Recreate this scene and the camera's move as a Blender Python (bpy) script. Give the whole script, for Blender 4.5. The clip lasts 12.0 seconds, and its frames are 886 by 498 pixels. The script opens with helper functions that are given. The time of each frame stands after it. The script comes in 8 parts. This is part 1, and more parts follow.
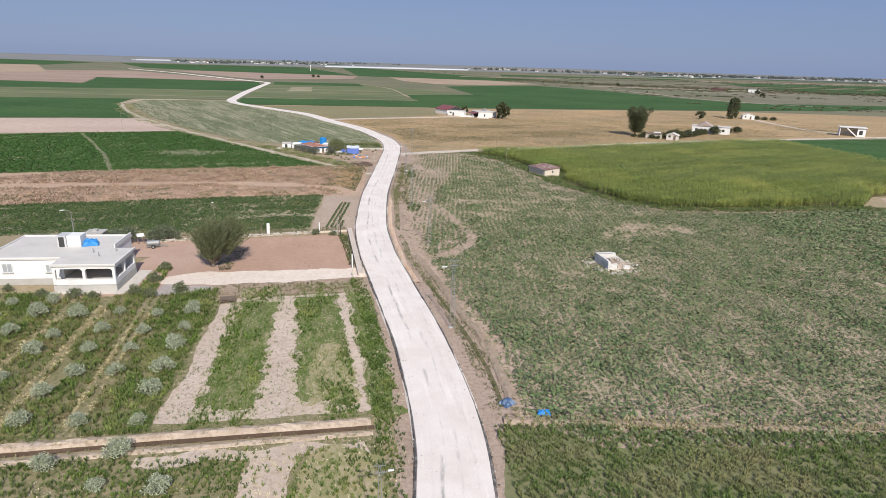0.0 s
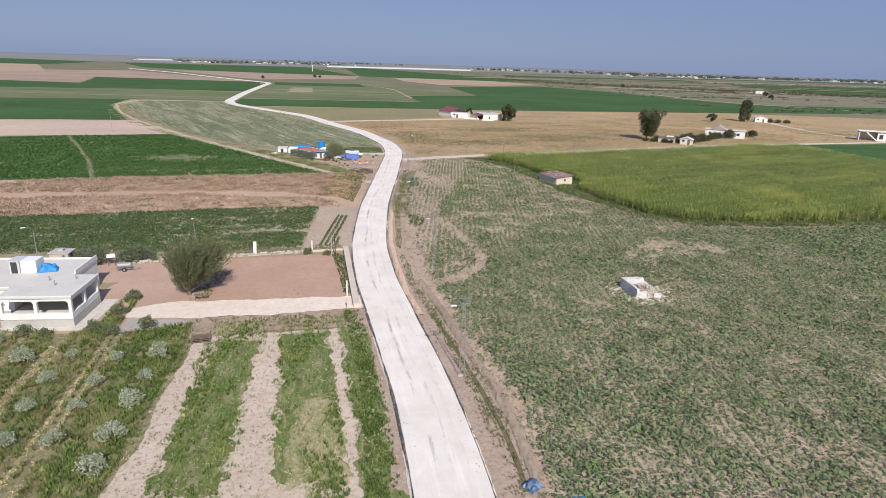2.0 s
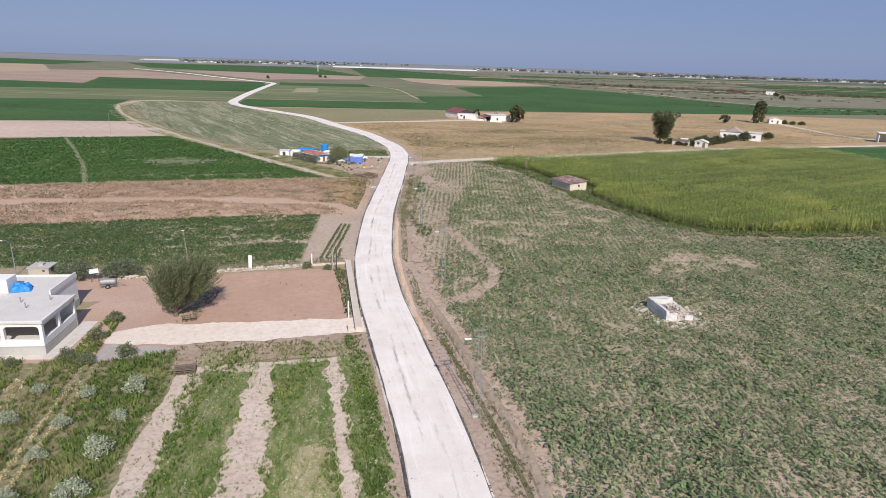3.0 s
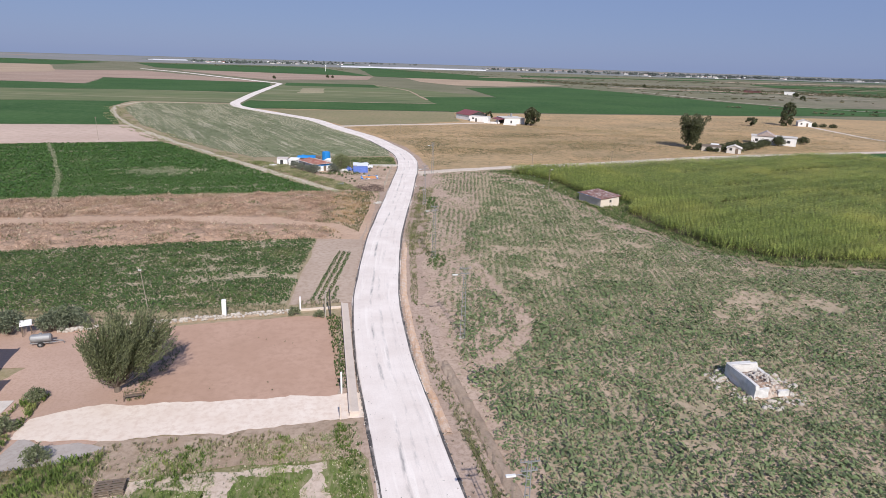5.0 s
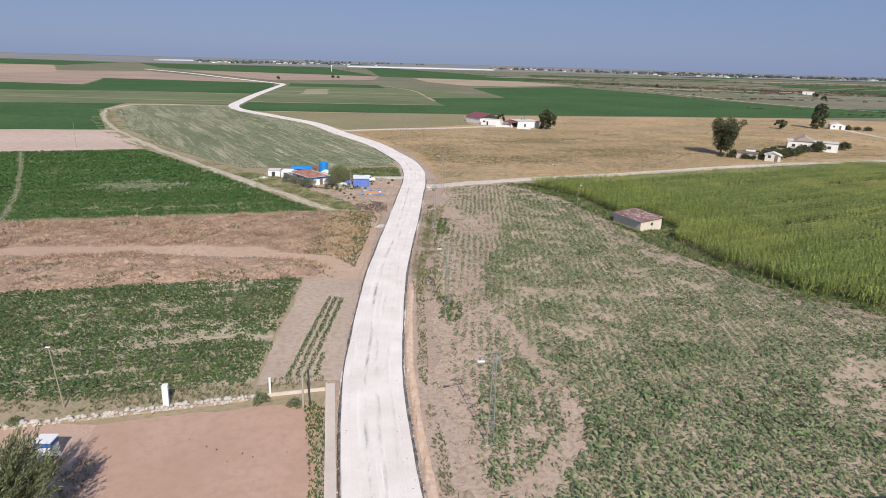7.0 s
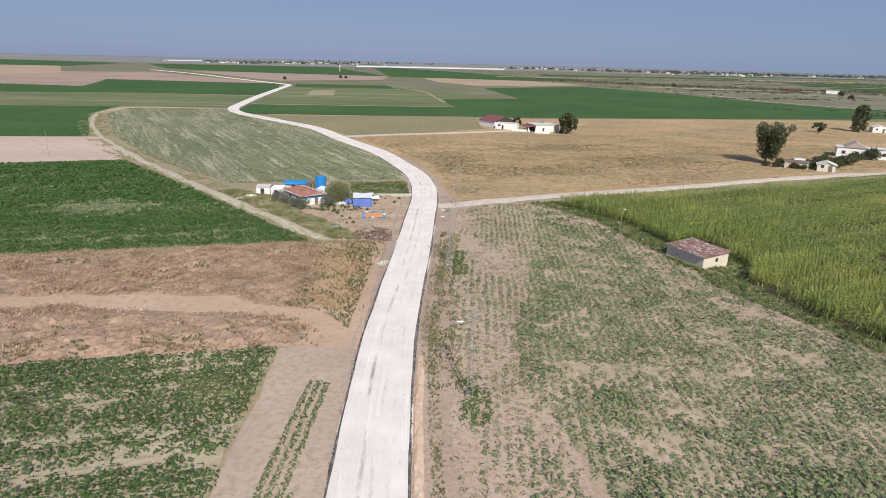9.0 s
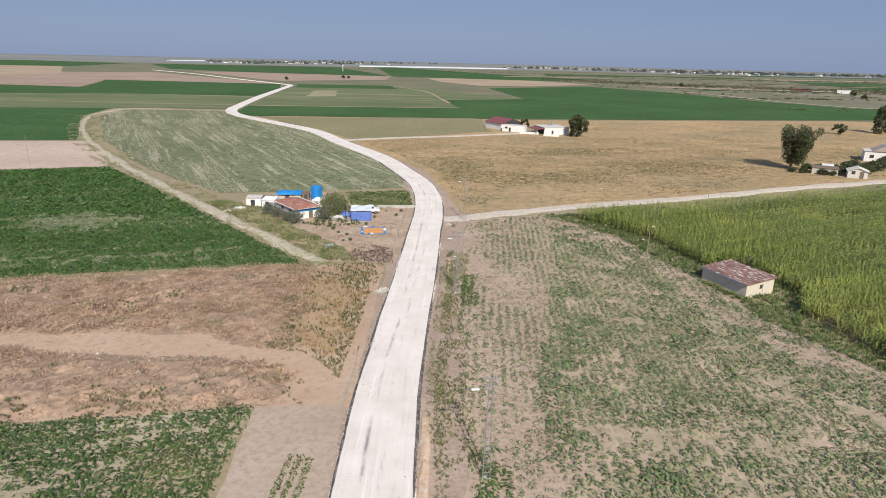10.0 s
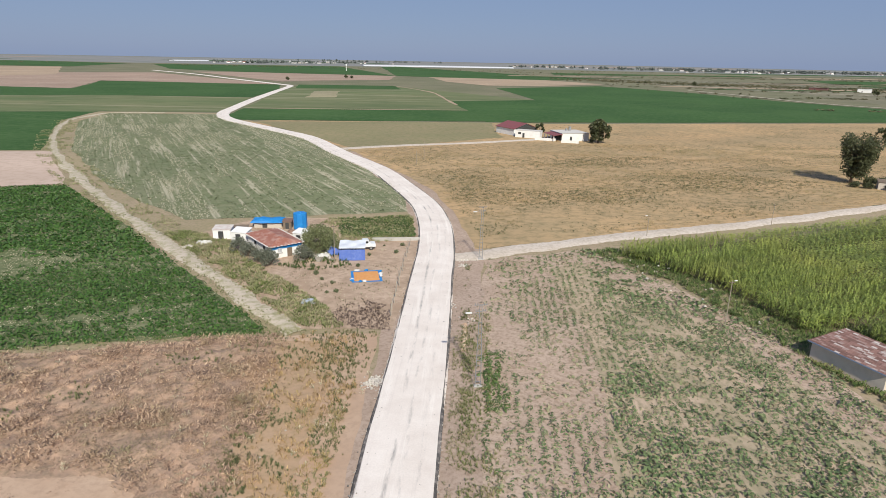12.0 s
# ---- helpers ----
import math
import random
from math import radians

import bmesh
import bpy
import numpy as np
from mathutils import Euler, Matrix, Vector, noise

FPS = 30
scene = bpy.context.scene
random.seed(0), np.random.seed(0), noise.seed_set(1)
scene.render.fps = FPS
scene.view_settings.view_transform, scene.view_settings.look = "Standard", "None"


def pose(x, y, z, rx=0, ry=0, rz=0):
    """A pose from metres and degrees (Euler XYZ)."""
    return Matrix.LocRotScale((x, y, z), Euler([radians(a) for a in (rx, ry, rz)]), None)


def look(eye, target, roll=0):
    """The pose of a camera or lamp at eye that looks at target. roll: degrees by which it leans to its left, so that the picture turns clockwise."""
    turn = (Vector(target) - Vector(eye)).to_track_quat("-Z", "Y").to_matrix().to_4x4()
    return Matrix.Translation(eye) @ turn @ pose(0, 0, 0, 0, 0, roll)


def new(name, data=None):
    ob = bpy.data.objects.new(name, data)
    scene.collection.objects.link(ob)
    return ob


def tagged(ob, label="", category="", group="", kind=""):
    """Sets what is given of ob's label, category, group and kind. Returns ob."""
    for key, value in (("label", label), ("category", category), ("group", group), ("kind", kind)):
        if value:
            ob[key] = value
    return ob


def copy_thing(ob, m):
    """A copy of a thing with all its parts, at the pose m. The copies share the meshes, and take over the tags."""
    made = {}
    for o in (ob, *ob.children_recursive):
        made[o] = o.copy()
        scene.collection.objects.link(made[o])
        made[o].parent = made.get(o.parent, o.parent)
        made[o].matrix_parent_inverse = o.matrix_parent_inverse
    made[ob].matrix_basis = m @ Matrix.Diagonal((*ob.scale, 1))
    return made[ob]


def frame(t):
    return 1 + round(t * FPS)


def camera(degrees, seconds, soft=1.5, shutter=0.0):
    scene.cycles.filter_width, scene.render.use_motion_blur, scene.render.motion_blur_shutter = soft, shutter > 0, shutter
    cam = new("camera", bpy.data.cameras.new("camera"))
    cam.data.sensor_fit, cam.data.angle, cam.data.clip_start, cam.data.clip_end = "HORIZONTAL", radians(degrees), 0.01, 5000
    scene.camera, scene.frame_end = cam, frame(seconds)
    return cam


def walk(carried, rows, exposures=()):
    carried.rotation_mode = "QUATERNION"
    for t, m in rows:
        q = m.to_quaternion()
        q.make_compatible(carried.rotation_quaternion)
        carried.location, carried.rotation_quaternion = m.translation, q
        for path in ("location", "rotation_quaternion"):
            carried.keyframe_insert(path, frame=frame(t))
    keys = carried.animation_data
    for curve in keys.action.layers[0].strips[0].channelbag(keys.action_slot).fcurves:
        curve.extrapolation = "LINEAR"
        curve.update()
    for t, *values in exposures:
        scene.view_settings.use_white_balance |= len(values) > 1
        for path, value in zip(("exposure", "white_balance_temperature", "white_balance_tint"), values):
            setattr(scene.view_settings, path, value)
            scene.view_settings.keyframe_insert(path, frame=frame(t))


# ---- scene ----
cam = camera(71.9, 12.0, soft=0.6)
METRES, EYE, TILT, LEAN, TURN = 114.5, 30.0, 0.0, 0.0, -12.6
ROWS = [
    (0.0, 0.0, 0.0, 0.0, 0.5, -17.1, -1.63),
    (0.5, -0.0016, 0.0233, 0.0001, 0.5, -17.07, -1.65),
    (1.0, -0.0031, 0.047, 0.0002, 0.49, -17.07, -1.67),
    (1.5, -0.0043, 0.0715, 0.0004, 0.52, -17.07, -1.7),
    (2.0, -0.0067, 0.0988, 0.0003, 0.73, -17.08, -1.75),
    (2.5, -0.01, 0.1295, -0.0001, 1.02, -17.08, -1.76),
    (3.0, -0.0135, 0.1633, -0.0005, 1.24, -17.08, -1.77),
    (5.0, -0.028, 0.3189, -0.0017, 2.0, -17.12, -1.72),
    (5.5, -0.0321, 0.3614, -0.002, 2.14, -17.14, -1.68),
    (6.0, -0.0359, 0.4044, -0.002, 2.3, -17.16, -1.64),
    (6.5, -0.0395, 0.4487, -0.0026, 2.46, -17.16, -1.61),
    (7.0, -0.0438, 0.494, -0.0025, 2.62, -17.17, -1.58),
    (9.0, -0.0627, 0.6844, -0.0032, 3.45, -17.24, -1.37),
    (9.5, -0.0678, 0.733, -0.0031, 3.62, -17.24, -1.32),
    (10.0, -0.073, 0.7842, -0.0029, 3.77, -17.28, -1.27),
    (10.5, -0.0785, 0.836, -0.0032, 3.88, -17.28, -1.25),
    (11.0, -0.0842, 0.8887, -0.0029, 3.98, -17.31, -1.19),
    (11.5, -0.0899, 0.9418, -0.0029, 4.09, -17.35, -1.15),
    (12.0, -0.0956, 0.9953, -0.003, 4.19, -17.37, -1.1),
]
walk(cam, [(t, pose(0, 0, EYE, TILT, LEAN, TURN) @ pose(METRES * x, METRES * y, METRES * z, 90 + pitch, roll, yaw)) for t, x, y, z, yaw, pitch, roll in ROWS],
     exposures=[(0.0, -0.01, 6500, 9), (3.0, -0.03, 6420, 11), (5.0, -0.03, 6300, 13), (7.0, -0.03, 6480, 10), (9.0, -0.02, 6620, 8), (10.5, -0.02, 6700, 6), (12.0, -0.02, 6700, 6)])

# ---------------------------------------------------------------- light
SUN_EL, SUN_AZ = 38.0, 176.0          # degrees; azimuth clockwise from +y
world = bpy.data.worlds.new("sky")
scene.world = world
world.use_nodes = True
wn = world.node_tree
sky = wn.nodes.new("ShaderNodeTexSky")
sky.sky_type = "NISHITA"
sky.sun_disc = False
sky.sun_elevation, sky.sun_rotation = radians(SUN_EL), radians(SUN_AZ)
scene.view_settings.exposure = 0.02
sky.altitude, sky.air_density, sky.dust_density, sky.ozone_density = 400, 1.0, 0.6, 3.0
wn.nodes["Background"].inputs["Strength"].default_value = 0.085
veil = wn.nodes.new("ShaderNodeMix")      # summer haze: an even pale blue over the clear sky
veil.data_type = "RGBA"
veil.inputs["Factor"].default_value = 0.82
veil.inputs["B"].default_value = (2.5, 3.4, 6.1, 1)
wn.links.new(sky.outputs["Color"], veil.inputs["A"])
wn.links.new(veil.outputs["Result"], wn.nodes["Background"].inputs["Color"])

sun = new("sun", bpy.data.lights.new("sun", "SUN"))
sun.data.energy, sun.data.angle, sun.data.color = 5.0, radians(0.6), (1.0, 0.945, 0.86)
sd = Vector((math.sin(radians(SUN_AZ)) * math.cos(radians(SUN_EL)), math.cos(radians(SUN_AZ)) * math.cos(radians(SUN_EL)), math.sin(radians(SUN_EL))))
sun.matrix_world = look(sd * 100, (0, 0, 0))

# ---------------------------------------------------------------- materials
MATS = {}


def nodes_of(name):
    m = bpy.data.materials.new(name)
    m.use_nodes = True
    nt = m.node_tree
    return m, nt, nt.nodes["Principled BSDF"]


def noise_node(nt, vec, scale, detail=4.0, rough=0.6):
    n = nt.nodes.new("ShaderNodeTexNoise")
    n.inputs["Scale"].default_value, n.inputs["Detail"].default_value, n.inputs["Roughness"].default_value = scale, detail, rough
    nt.links.new(vec, n.inputs["Vector"])
    return n.outputs["Fac"]


def ramp(nt, fac, stops):
    r = nt.nodes.new("ShaderNodeValToRGB")
    e = r.color_ramp.elements
    while len(e) < len(stops):
        e.new(0.5)
    for el, (p, c) in zip(e, stops):
        el.position, el.color = p, (*c, 1)
    nt.links.new(fac, r.inputs["Fac"])
    return r.outputs["Color"]


def mix(nt, fac, a, b, mode="MIX"):
    n = nt.nodes.new("ShaderNodeMix")
    n.data_type, n.blend_type = "RGBA", mode
    for sock, v in ((n.inputs["Factor"], fac), (n.inputs["A"], a), (n.inputs["B"], b)):
        if isinstance(v, (int, float)):
            sock.default_value = v
        elif isinstance(v, tuple):
            sock.default_value = (*v, 1)
        else:
            nt.links.new(v, sock)
    return n.outputs["Result"]


def bump(nt, bsdf, height, strength, dist):
    b = nt.nodes.new("ShaderNodeBump")
    b.inputs["Strength"].default_value, b.inputs["Distance"].default_value = strength, dist
    nt.links.new(height, b.inputs["Height"])
    nt.links.new(b.outputs["Normal"], bsdf.inputs["Normal"])


def coords(nt, stretch=(1, 1, 1), turn=0.0, kind="Object"):
    tc = nt.nodes.new("ShaderNodeTexCoord")
    mp = nt.nodes.new("ShaderNodeMapping")          # turned first, then stretched
    mp.vector_type = "TEXTURE"
    mp.inputs["Scale"].default_value = [1 / max(q, 1e-4) for q in stretch]
    mp.inputs["Rotation"].default_value = (0, 0, radians(turn))
    nt.links.new(tc.outputs[kind], mp.inputs["Vector"])
    return mp.outputs["Vector"]


def earth(name, a, b, c, big=0.05, fine=1.5, rough=0.95, stretch=(1, 1, 1), turn=0.0, relief=0.05, streak=None):
    """Soil or far crop: a and b mixed in large blotches, c in small ones; streak: (scale, amount, colour) of rows along y."""
    if name in MATS:
        return MATS[name]
    m, nt, p = nodes_of(name)
    v = coords(nt, stretch, turn)
    f1 = noise_node(nt, v, big, 5, 0.65)
    col = ramp(nt, f1, [(0.36, a), (0.64, b)])
    f2 = noise_node(nt, v, fine, 6, 0.7)
    k = ramp(nt, f2, [(0.45, (0, 0, 0)), (0.68, (1, 1, 1))])
    col = mix(nt, k, col, c)
    if streak:
        sc, amount, tint = streak
        v2 = coords(nt, (sc, sc * 0.04, 1), turn)
        f3 = noise_node(nt, v2, 1.0, 3, 0.6)
        k3 = ramp(nt, f3, [(0.54, (0, 0, 0)), (0.66, (amount, amount, amount))])
        col = mix(nt, k3, col, tint)
    f4 = noise_node(nt, v, 0.013, 3, 0.5)
    col = mix(nt, 0.35, col, ramp(nt, f4, [(0.3, (0.72, 0.72, 0.72)), (0.7, (1.25, 1.2, 1.15))]), "MULTIPLY")
    nt.links.new(col, p.inputs["Base Color"])
    p.inputs["Roughness"].default_value = rough
    p.inputs["Specular IOR Level"].default_value = 0.15
    bump(nt, p, f2, 0.6, relief)
    MATS[name] = m
    return m


def leafy(name, dark, light, dry=None, patch=0.12, gloss=0.55, dry_at=0.62, mottle=(0.9, 0.65, 1.3), lie=None):
    """Foliage: tint by plant-sized noise and leaf by leaf; a little light passes through."""
    if name in MATS:
        return MATS[name]
    m, nt, p = nodes_of(name)
    g = nt.nodes.new("ShaderNodeNewGeometry")
    v = coords(nt)
    col = ramp(nt, g.outputs["Random Per Island"], [(0.0, dark), (1.0, light)])
    f = noise_node(nt, v, patch, 4, 0.6)
    if dry:
        col = mix(nt, ramp(nt, f, [(dry_at - 0.12, (0, 0, 0)), (dry_at + 0.12, (0.9, 0.9, 0.9))]), col, dry)
    sc, lo, hi = mottle
    f2 = noise_node(nt, coords(nt, *lie) if lie else v, sc, 3, 0.6)
    col = mix(nt, 0.6, col, ramp(nt, f2, [(0.33, (lo, lo, lo)), (0.67, (hi, hi, hi * 0.92))]), "MULTIPLY")
    nt.links.new(col, p.inputs["Base Color"])
    p.inputs["Roughness"].default_value = gloss
    p.inputs["Specular IOR Level"].default_value = 0.3
    t = nt.nodes.new("ShaderNodeBsdfTranslucent")
    nt.links.new(col, t.inputs["Color"])
    ms = nt.nodes.new("ShaderNodeMixShader")
    ms.inputs["Fac"].default_value = 0.22
    nt.links.new(p.outputs["BSDF"], ms.inputs[1])
    nt.links.new(t.outputs["BSDF"], ms.inputs[2])
    nt.links.new(ms.outputs["Shader"], nt.nodes["Material Output"].inputs["Surface"])
    MATS[name] = m
    return m


def plain(name, base, worn, rough=0.8, scale=1.2, metal=0.0, relief=0.01, amount=0.6):
    """A built surface with stains and fine grain."""
    if name in MATS:
        return MATS[name]
    m, nt, p = nodes_of(name)
    v = coords(nt)
    f1 = noise_node(nt, v, scale, 6, 0.7)
    col = mix(nt, ramp(nt, f1, [(0.45, (0, 0, 0)), (0.75, (amount, amount, amount))]), base, worn)
    f2 = noise_node(nt, v, scale * 14, 4, 0.7)
    col = mix(nt, 0.25, col, ramp(nt, f2, [(0.3, (0.7, 0.7, 0.7)), (0.7, (1.15, 1.15, 1.15))]), "MULTIPLY")
    oi = nt.nodes.new("ShaderNodeObjectInfo")
    col = mix(nt, 0.3, col, ramp(nt, oi.outputs["Random"], [(0.0, (0.8, 0.8, 0.8)), (1.0, (1.1, 1.1, 1.1))]), "MULTIPLY")
    nt.links.new(col, p.inputs["Base Color"])
    p.inputs["Roughness"].default_value, p.inputs["Metallic"].default_value = rough, metal
    bump(nt, p, f2, 0.4, relief)
    MATS[name] = m
    return m


def glass():
    if "window_glass" not in MATS:
        m, nt, p = nodes_of("window_glass")
        p.inputs["Base Color"].default_value = (0.02, 0.025, 0.03, 1)
        p.inputs["Roughness"].default_value = 0.05
        MATS["window_glass"] = m
    return MATS["window_glass"]


def road_material():
    m, nt, p = nodes_of("crushed_limestone")
    v = coords(nt, kind="UV")
    f1 = noise_node(nt, v, 0.25, 5, 0.65)
    col = ramp(nt, f1, [(0.3, (0.70, 0.615, 0.55)), (0.7, (0.84, 0.765, 0.70))])
    w = coords(nt, (1.0, 0.045, 1), kind="UV")
    f2 = noise_node(nt, w, 1.1, 5, 0.7)
    col = mix(nt, ramp(nt, f2, [(0.55, (0, 0, 0)), (0.68, (0.75, 0.75, 0.75))]), col, (0.89, 0.825, 0.755))
    f3 = noise_node(nt, coords(nt, (2.6, 0.035, 1), kind="UV"), 1.0, 6, 0.72)
    col = mix(nt, ramp(nt, f3, [(0.54, (0, 0, 0)), (0.72, (0.4, 0.4, 0.4))]), col, (0.60, 0.54, 0.50))
    sep = nt.nodes.new("ShaderNodeSeparateXYZ")       # thin grey wheel lines that come and go
    nt.links.new(v, sep.inputs[0])
    for at, seed, strong in ((-0.75, 3.1, 0.9), (0.35, 11.7, 0.45), (1.55, 23.9, 0.25)):
        wob = noise_node(nt, coords(nt, (0.0, 0.035, 1), kind="UV"), 1.0 + 0.07 * seed, 2, 0.5)
        a = nt.nodes.new("ShaderNodeMath")
        a.operation = "MULTIPLY_ADD"
        nt.links.new(wob, a.inputs[0])
        a.inputs[1].default_value, a.inputs[2].default_value = -1.5, 0.75 - at
        b = nt.nodes.new("ShaderNodeMath")
        b.operation = "ADD"
        nt.links.new(sep.outputs["X"], b.inputs[0])
        nt.links.new(a.outputs[0], b.inputs[1])
        c = nt.nodes.new("ShaderNodeMath")
        c.operation = "ABSOLUTE"
        nt.links.new(b.outputs[0], c.inputs[0])
        line = ramp(nt, c.outputs[0], [(0.04, (strong, strong, strong)), (0.24, (0, 0, 0))])
        gate = noise_node(nt, coords(nt, (0.6, 0.12, 1), kind="UV"), 1.0 + 0.11 * seed, 4, 0.75)
        k = mix(nt, 1.0, line, ramp(nt, gate, [(0.47, (0, 0, 0)), (0.66, (1, 1, 1))]), "MULTIPLY")
        col = mix(nt, k, col, (0.27, 0.255, 0.245))
    f4 = noise_node(nt, v, 6.0, 5, 0.8)
    col = mix(nt, 0.35, col, ramp(nt, f4, [(0.3, (0.80, 0.80, 0.80)), (0.7, (1.15, 1.15, 1.15))]), "MULTIPLY")
    nt.links.new(col, p.inputs["Base Color"])
    p.inputs["Roughness"].default_value = 0.95
    p.inputs["Specular IOR Level"].default_value = 0.15
    bump(nt, p, f4, 0.6, 0.03)
    return m


SOIL = earth("dry_soil", (0.34, 0.26, 0.195), (0.44, 0.35, 0.27), (0.27, 0.205, 0.15), 0.08, 2.2)
WHITE = plain("white_limewash", (0.80, 0.79, 0.77), (0.62, 0.59, 0.55), 0.85, 0.5)
CONCRETE = plain("grey_concrete", (0.46, 0.44, 0.41), (0.30, 0.285, 0.265), 0.9, 0.6)
ROOFCON = plain("roof_screed", (0.62, 0.585, 0.54), (0.47, 0.44, 0.40), 0.92, 0.35)
WOOD = plain("weathered_wood", (0.17, 0.125, 0.09), (0.29, 0.25, 0.2), 0.9, 2.0)
DARK = plain("dark_interior", (0.05, 0.05, 0.05), (0.08, 0.075, 0.07), 0.9)
STEEL = plain("galvanised_steel", (0.36, 0.365, 0.365), (0.25, 0.245, 0.24), 0.6, 1.0, 0.5)
RUBBER = plain("black_rubber", (0.025, 0.025, 0.025), (0.05, 0.045, 0.04), 0.8)
BLUE = plain("blue_tarpaulin", (0.012, 0.20, 0.55), (0.03, 0.33, 0.70), 0.5, 1.5, relief=0.05)
TILE = plain("red_roof_tiles", (0.28, 0.085, 0.05), (0.20, 0.10, 0.075), 0.85, 1.0)
REDROOF = plain("red_sheet_roof", (0.24, 0.07, 0.07), (0.20, 0.085, 0.08), 0.55, 0.4)
RUST = plain("rusty_tiles", (0.24, 0.115, 0.085), (0.34, 0.27, 0.24), 0.85, 1.3)
STONE = plain("pale_rubble", (0.52, 0.47, 0.41), (0.33, 0.285, 0.235), 0.95, 1.5, relief=0.04)
BARK = plain("grey_bark", (0.16, 0.125, 0.095), (0.24, 0.2, 0.16), 0.95, 3.0, relief=0.03)

# ---------------------------------------------------------------- building helpers


def part(name, bm, material, parent=None, label="", smooth=False):
    me = bpy.data.meshes.new(name)
    bm.normal_update()
    bm.to_mesh(me)
    bm.free()
    me.materials.append(material)
    if smooth:
        for f in me.polygons:
            f.use_smooth = True
    ob = new(name, me)
    if parent:
        ob.parent = parent
    if label:
        tagged(ob, label)
    return ob


def thing(name, x, y, z=0.0, turn=0.0, label="", category="", group="", kind=""):
    """An empty at a thing's base that carries its parts."""
    ob = new(name)
    ob.empty_display_size = 0.2
    ob.matrix_basis = pose(x, y, z, 0, 0, turn)
    return tagged(ob, label, category, group, kind)


def box(bm, x0, x1, y0, y1, z0, z1, bevel=0.0):
    got = bmesh.ops.create_cube(bm, size=1, matrix=Matrix.Translation(((x0 + x1) / 2, (y0 + y1) / 2, (z0 + z1) / 2)) @ Matrix.Diagonal((x1 - x0, y1 - y0, z1 - z0, 1)))
    if bevel:
        edges = list({e for v in got["verts"] for e in v.link_edges})
        bmesh.ops.bevel(bm, geom=edges, offset=bevel, segments=1, affect="EDGES")
    return bm


def boxes(*dims, bevel=0.0):
    bm = bmesh.new()
    for d in dims:
        box(bm, *d, bevel=bevel)
    return bm


def tube(bm, path, radii, sides=8):
    """A tapered tube along a path of points."""
    rings = []
    path = [Vector(q) for q in path]
    for i, q in enumerate(path):
        d = (path[min(i + 1, len(path) - 1)] - path[max(i - 1, 0)]).normalized()
        u = d.orthogonal().normalized()
        w = d.cross(u)
        rings.append([bm.verts.new(q + radii[i] * (math.cos(a) * u + math.sin(a) * w)) for a in (2 * math.pi * k / sides for k in range(sides))])
    for a, b in zip(rings, rings[1:]):
        for k in range(sides):
            bm.faces.new((a[k], a[(k + 1) % sides], b[(k + 1) % sides], b[k]))
    bm.faces.new(rings[0][::-1])
    bm.faces.new(rings[-1])
    return bm


def rods(*rs, sides=8):
    bm = bmesh.new()
    for a, b, r0, r1 in rs:
        tube(bm, [a, b], [r0, r1], sides)
    return bm


def array_mesh(name, v, f, material, parent=None):
    """A mesh from numpy arrays of vertices and triangles."""
    me = bpy.data.meshes.new(name)
    v = np.ascontiguousarray(v, np.float32).reshape(-1, 3)
    f = np.ascontiguousarray(f, np.int32).reshape(-1, 3)
    me.vertices.add(len(v))
    me.vertices.foreach_set("co", v.ravel())
    me.loops.add(f.size)
    me.loops.foreach_set("vertex_index", f.ravel())
    me.polygons.add(len(f))
    me.polygons.foreach_set("loop_start", np.arange(0, f.size, 3, dtype=np.int32))
    me.update(calc_edges=True)
    me.materials.append(material)
    ob = new(name, me)
    if parent:
        ob.parent = parent
    return ob


RNG = np.random.default_rng(7)


def value_noise(x, y, size, seed):
    """Smooth noise from 0 to 1 with blotches of that size."""
    u, v = np.asarray(x) / size, np.asarray(y) / size
    i, j = np.floor(u).astype(np.int64), np.floor(v).astype(np.int64)
    a, b = u - i, v - j
    a, b = a * a * (3 - 2 * a), b * b * (3 - 2 * b)

    def h(p, q):
        n = (p * 374761393 + q * 668265263 + seed * 974711) & 0x7FFFFFFF
        n = ((n ^ (n >> 13)) * 1274126177) & 0x7FFFFFFF
        return ((n ^ (n >> 16)) & 0xFFFF) / 65535.0
    return (h(i, j) * (1 - a) + h(i + 1, j) * a) * (1 - b) + (h(i, j + 1) * (1 - a) + h(i + 1, j + 1) * a) * b


def blotch(x, y, size, seed):
    x, y = np.asarray(x), np.asarray(y)
    a, b, c, d = 0.83 * x + 0.56 * y, 0.83 * y - 0.56 * x, 0.6 * x - 0.8 * y, 0.6 * y + 0.8 * x
    return 0.42 * value_noise(a, b, size, seed) + 0.3 * value_noise(c, d, size / 2.1, seed + 1) + 0.18 * value_noise(a, d, size / 4.6, seed + 2) + 0.10 * value_noise(c, b, size / 10, seed + 3)


def inside(x, y, poly):
    x, y = np.asarray(x), np.asarray(y)
    hit = np.zeros(x.shape, bool)
    for (x0, y0), (x1, y1) in zip(poly, poly[1:] + poly[:1]):
        if y0 != y1:
            hit ^= ((y0 > y) != (y1 > y)) & (x < (x1 - x0) * (y - y0) / (y1 - y0) + x0)
    return hit


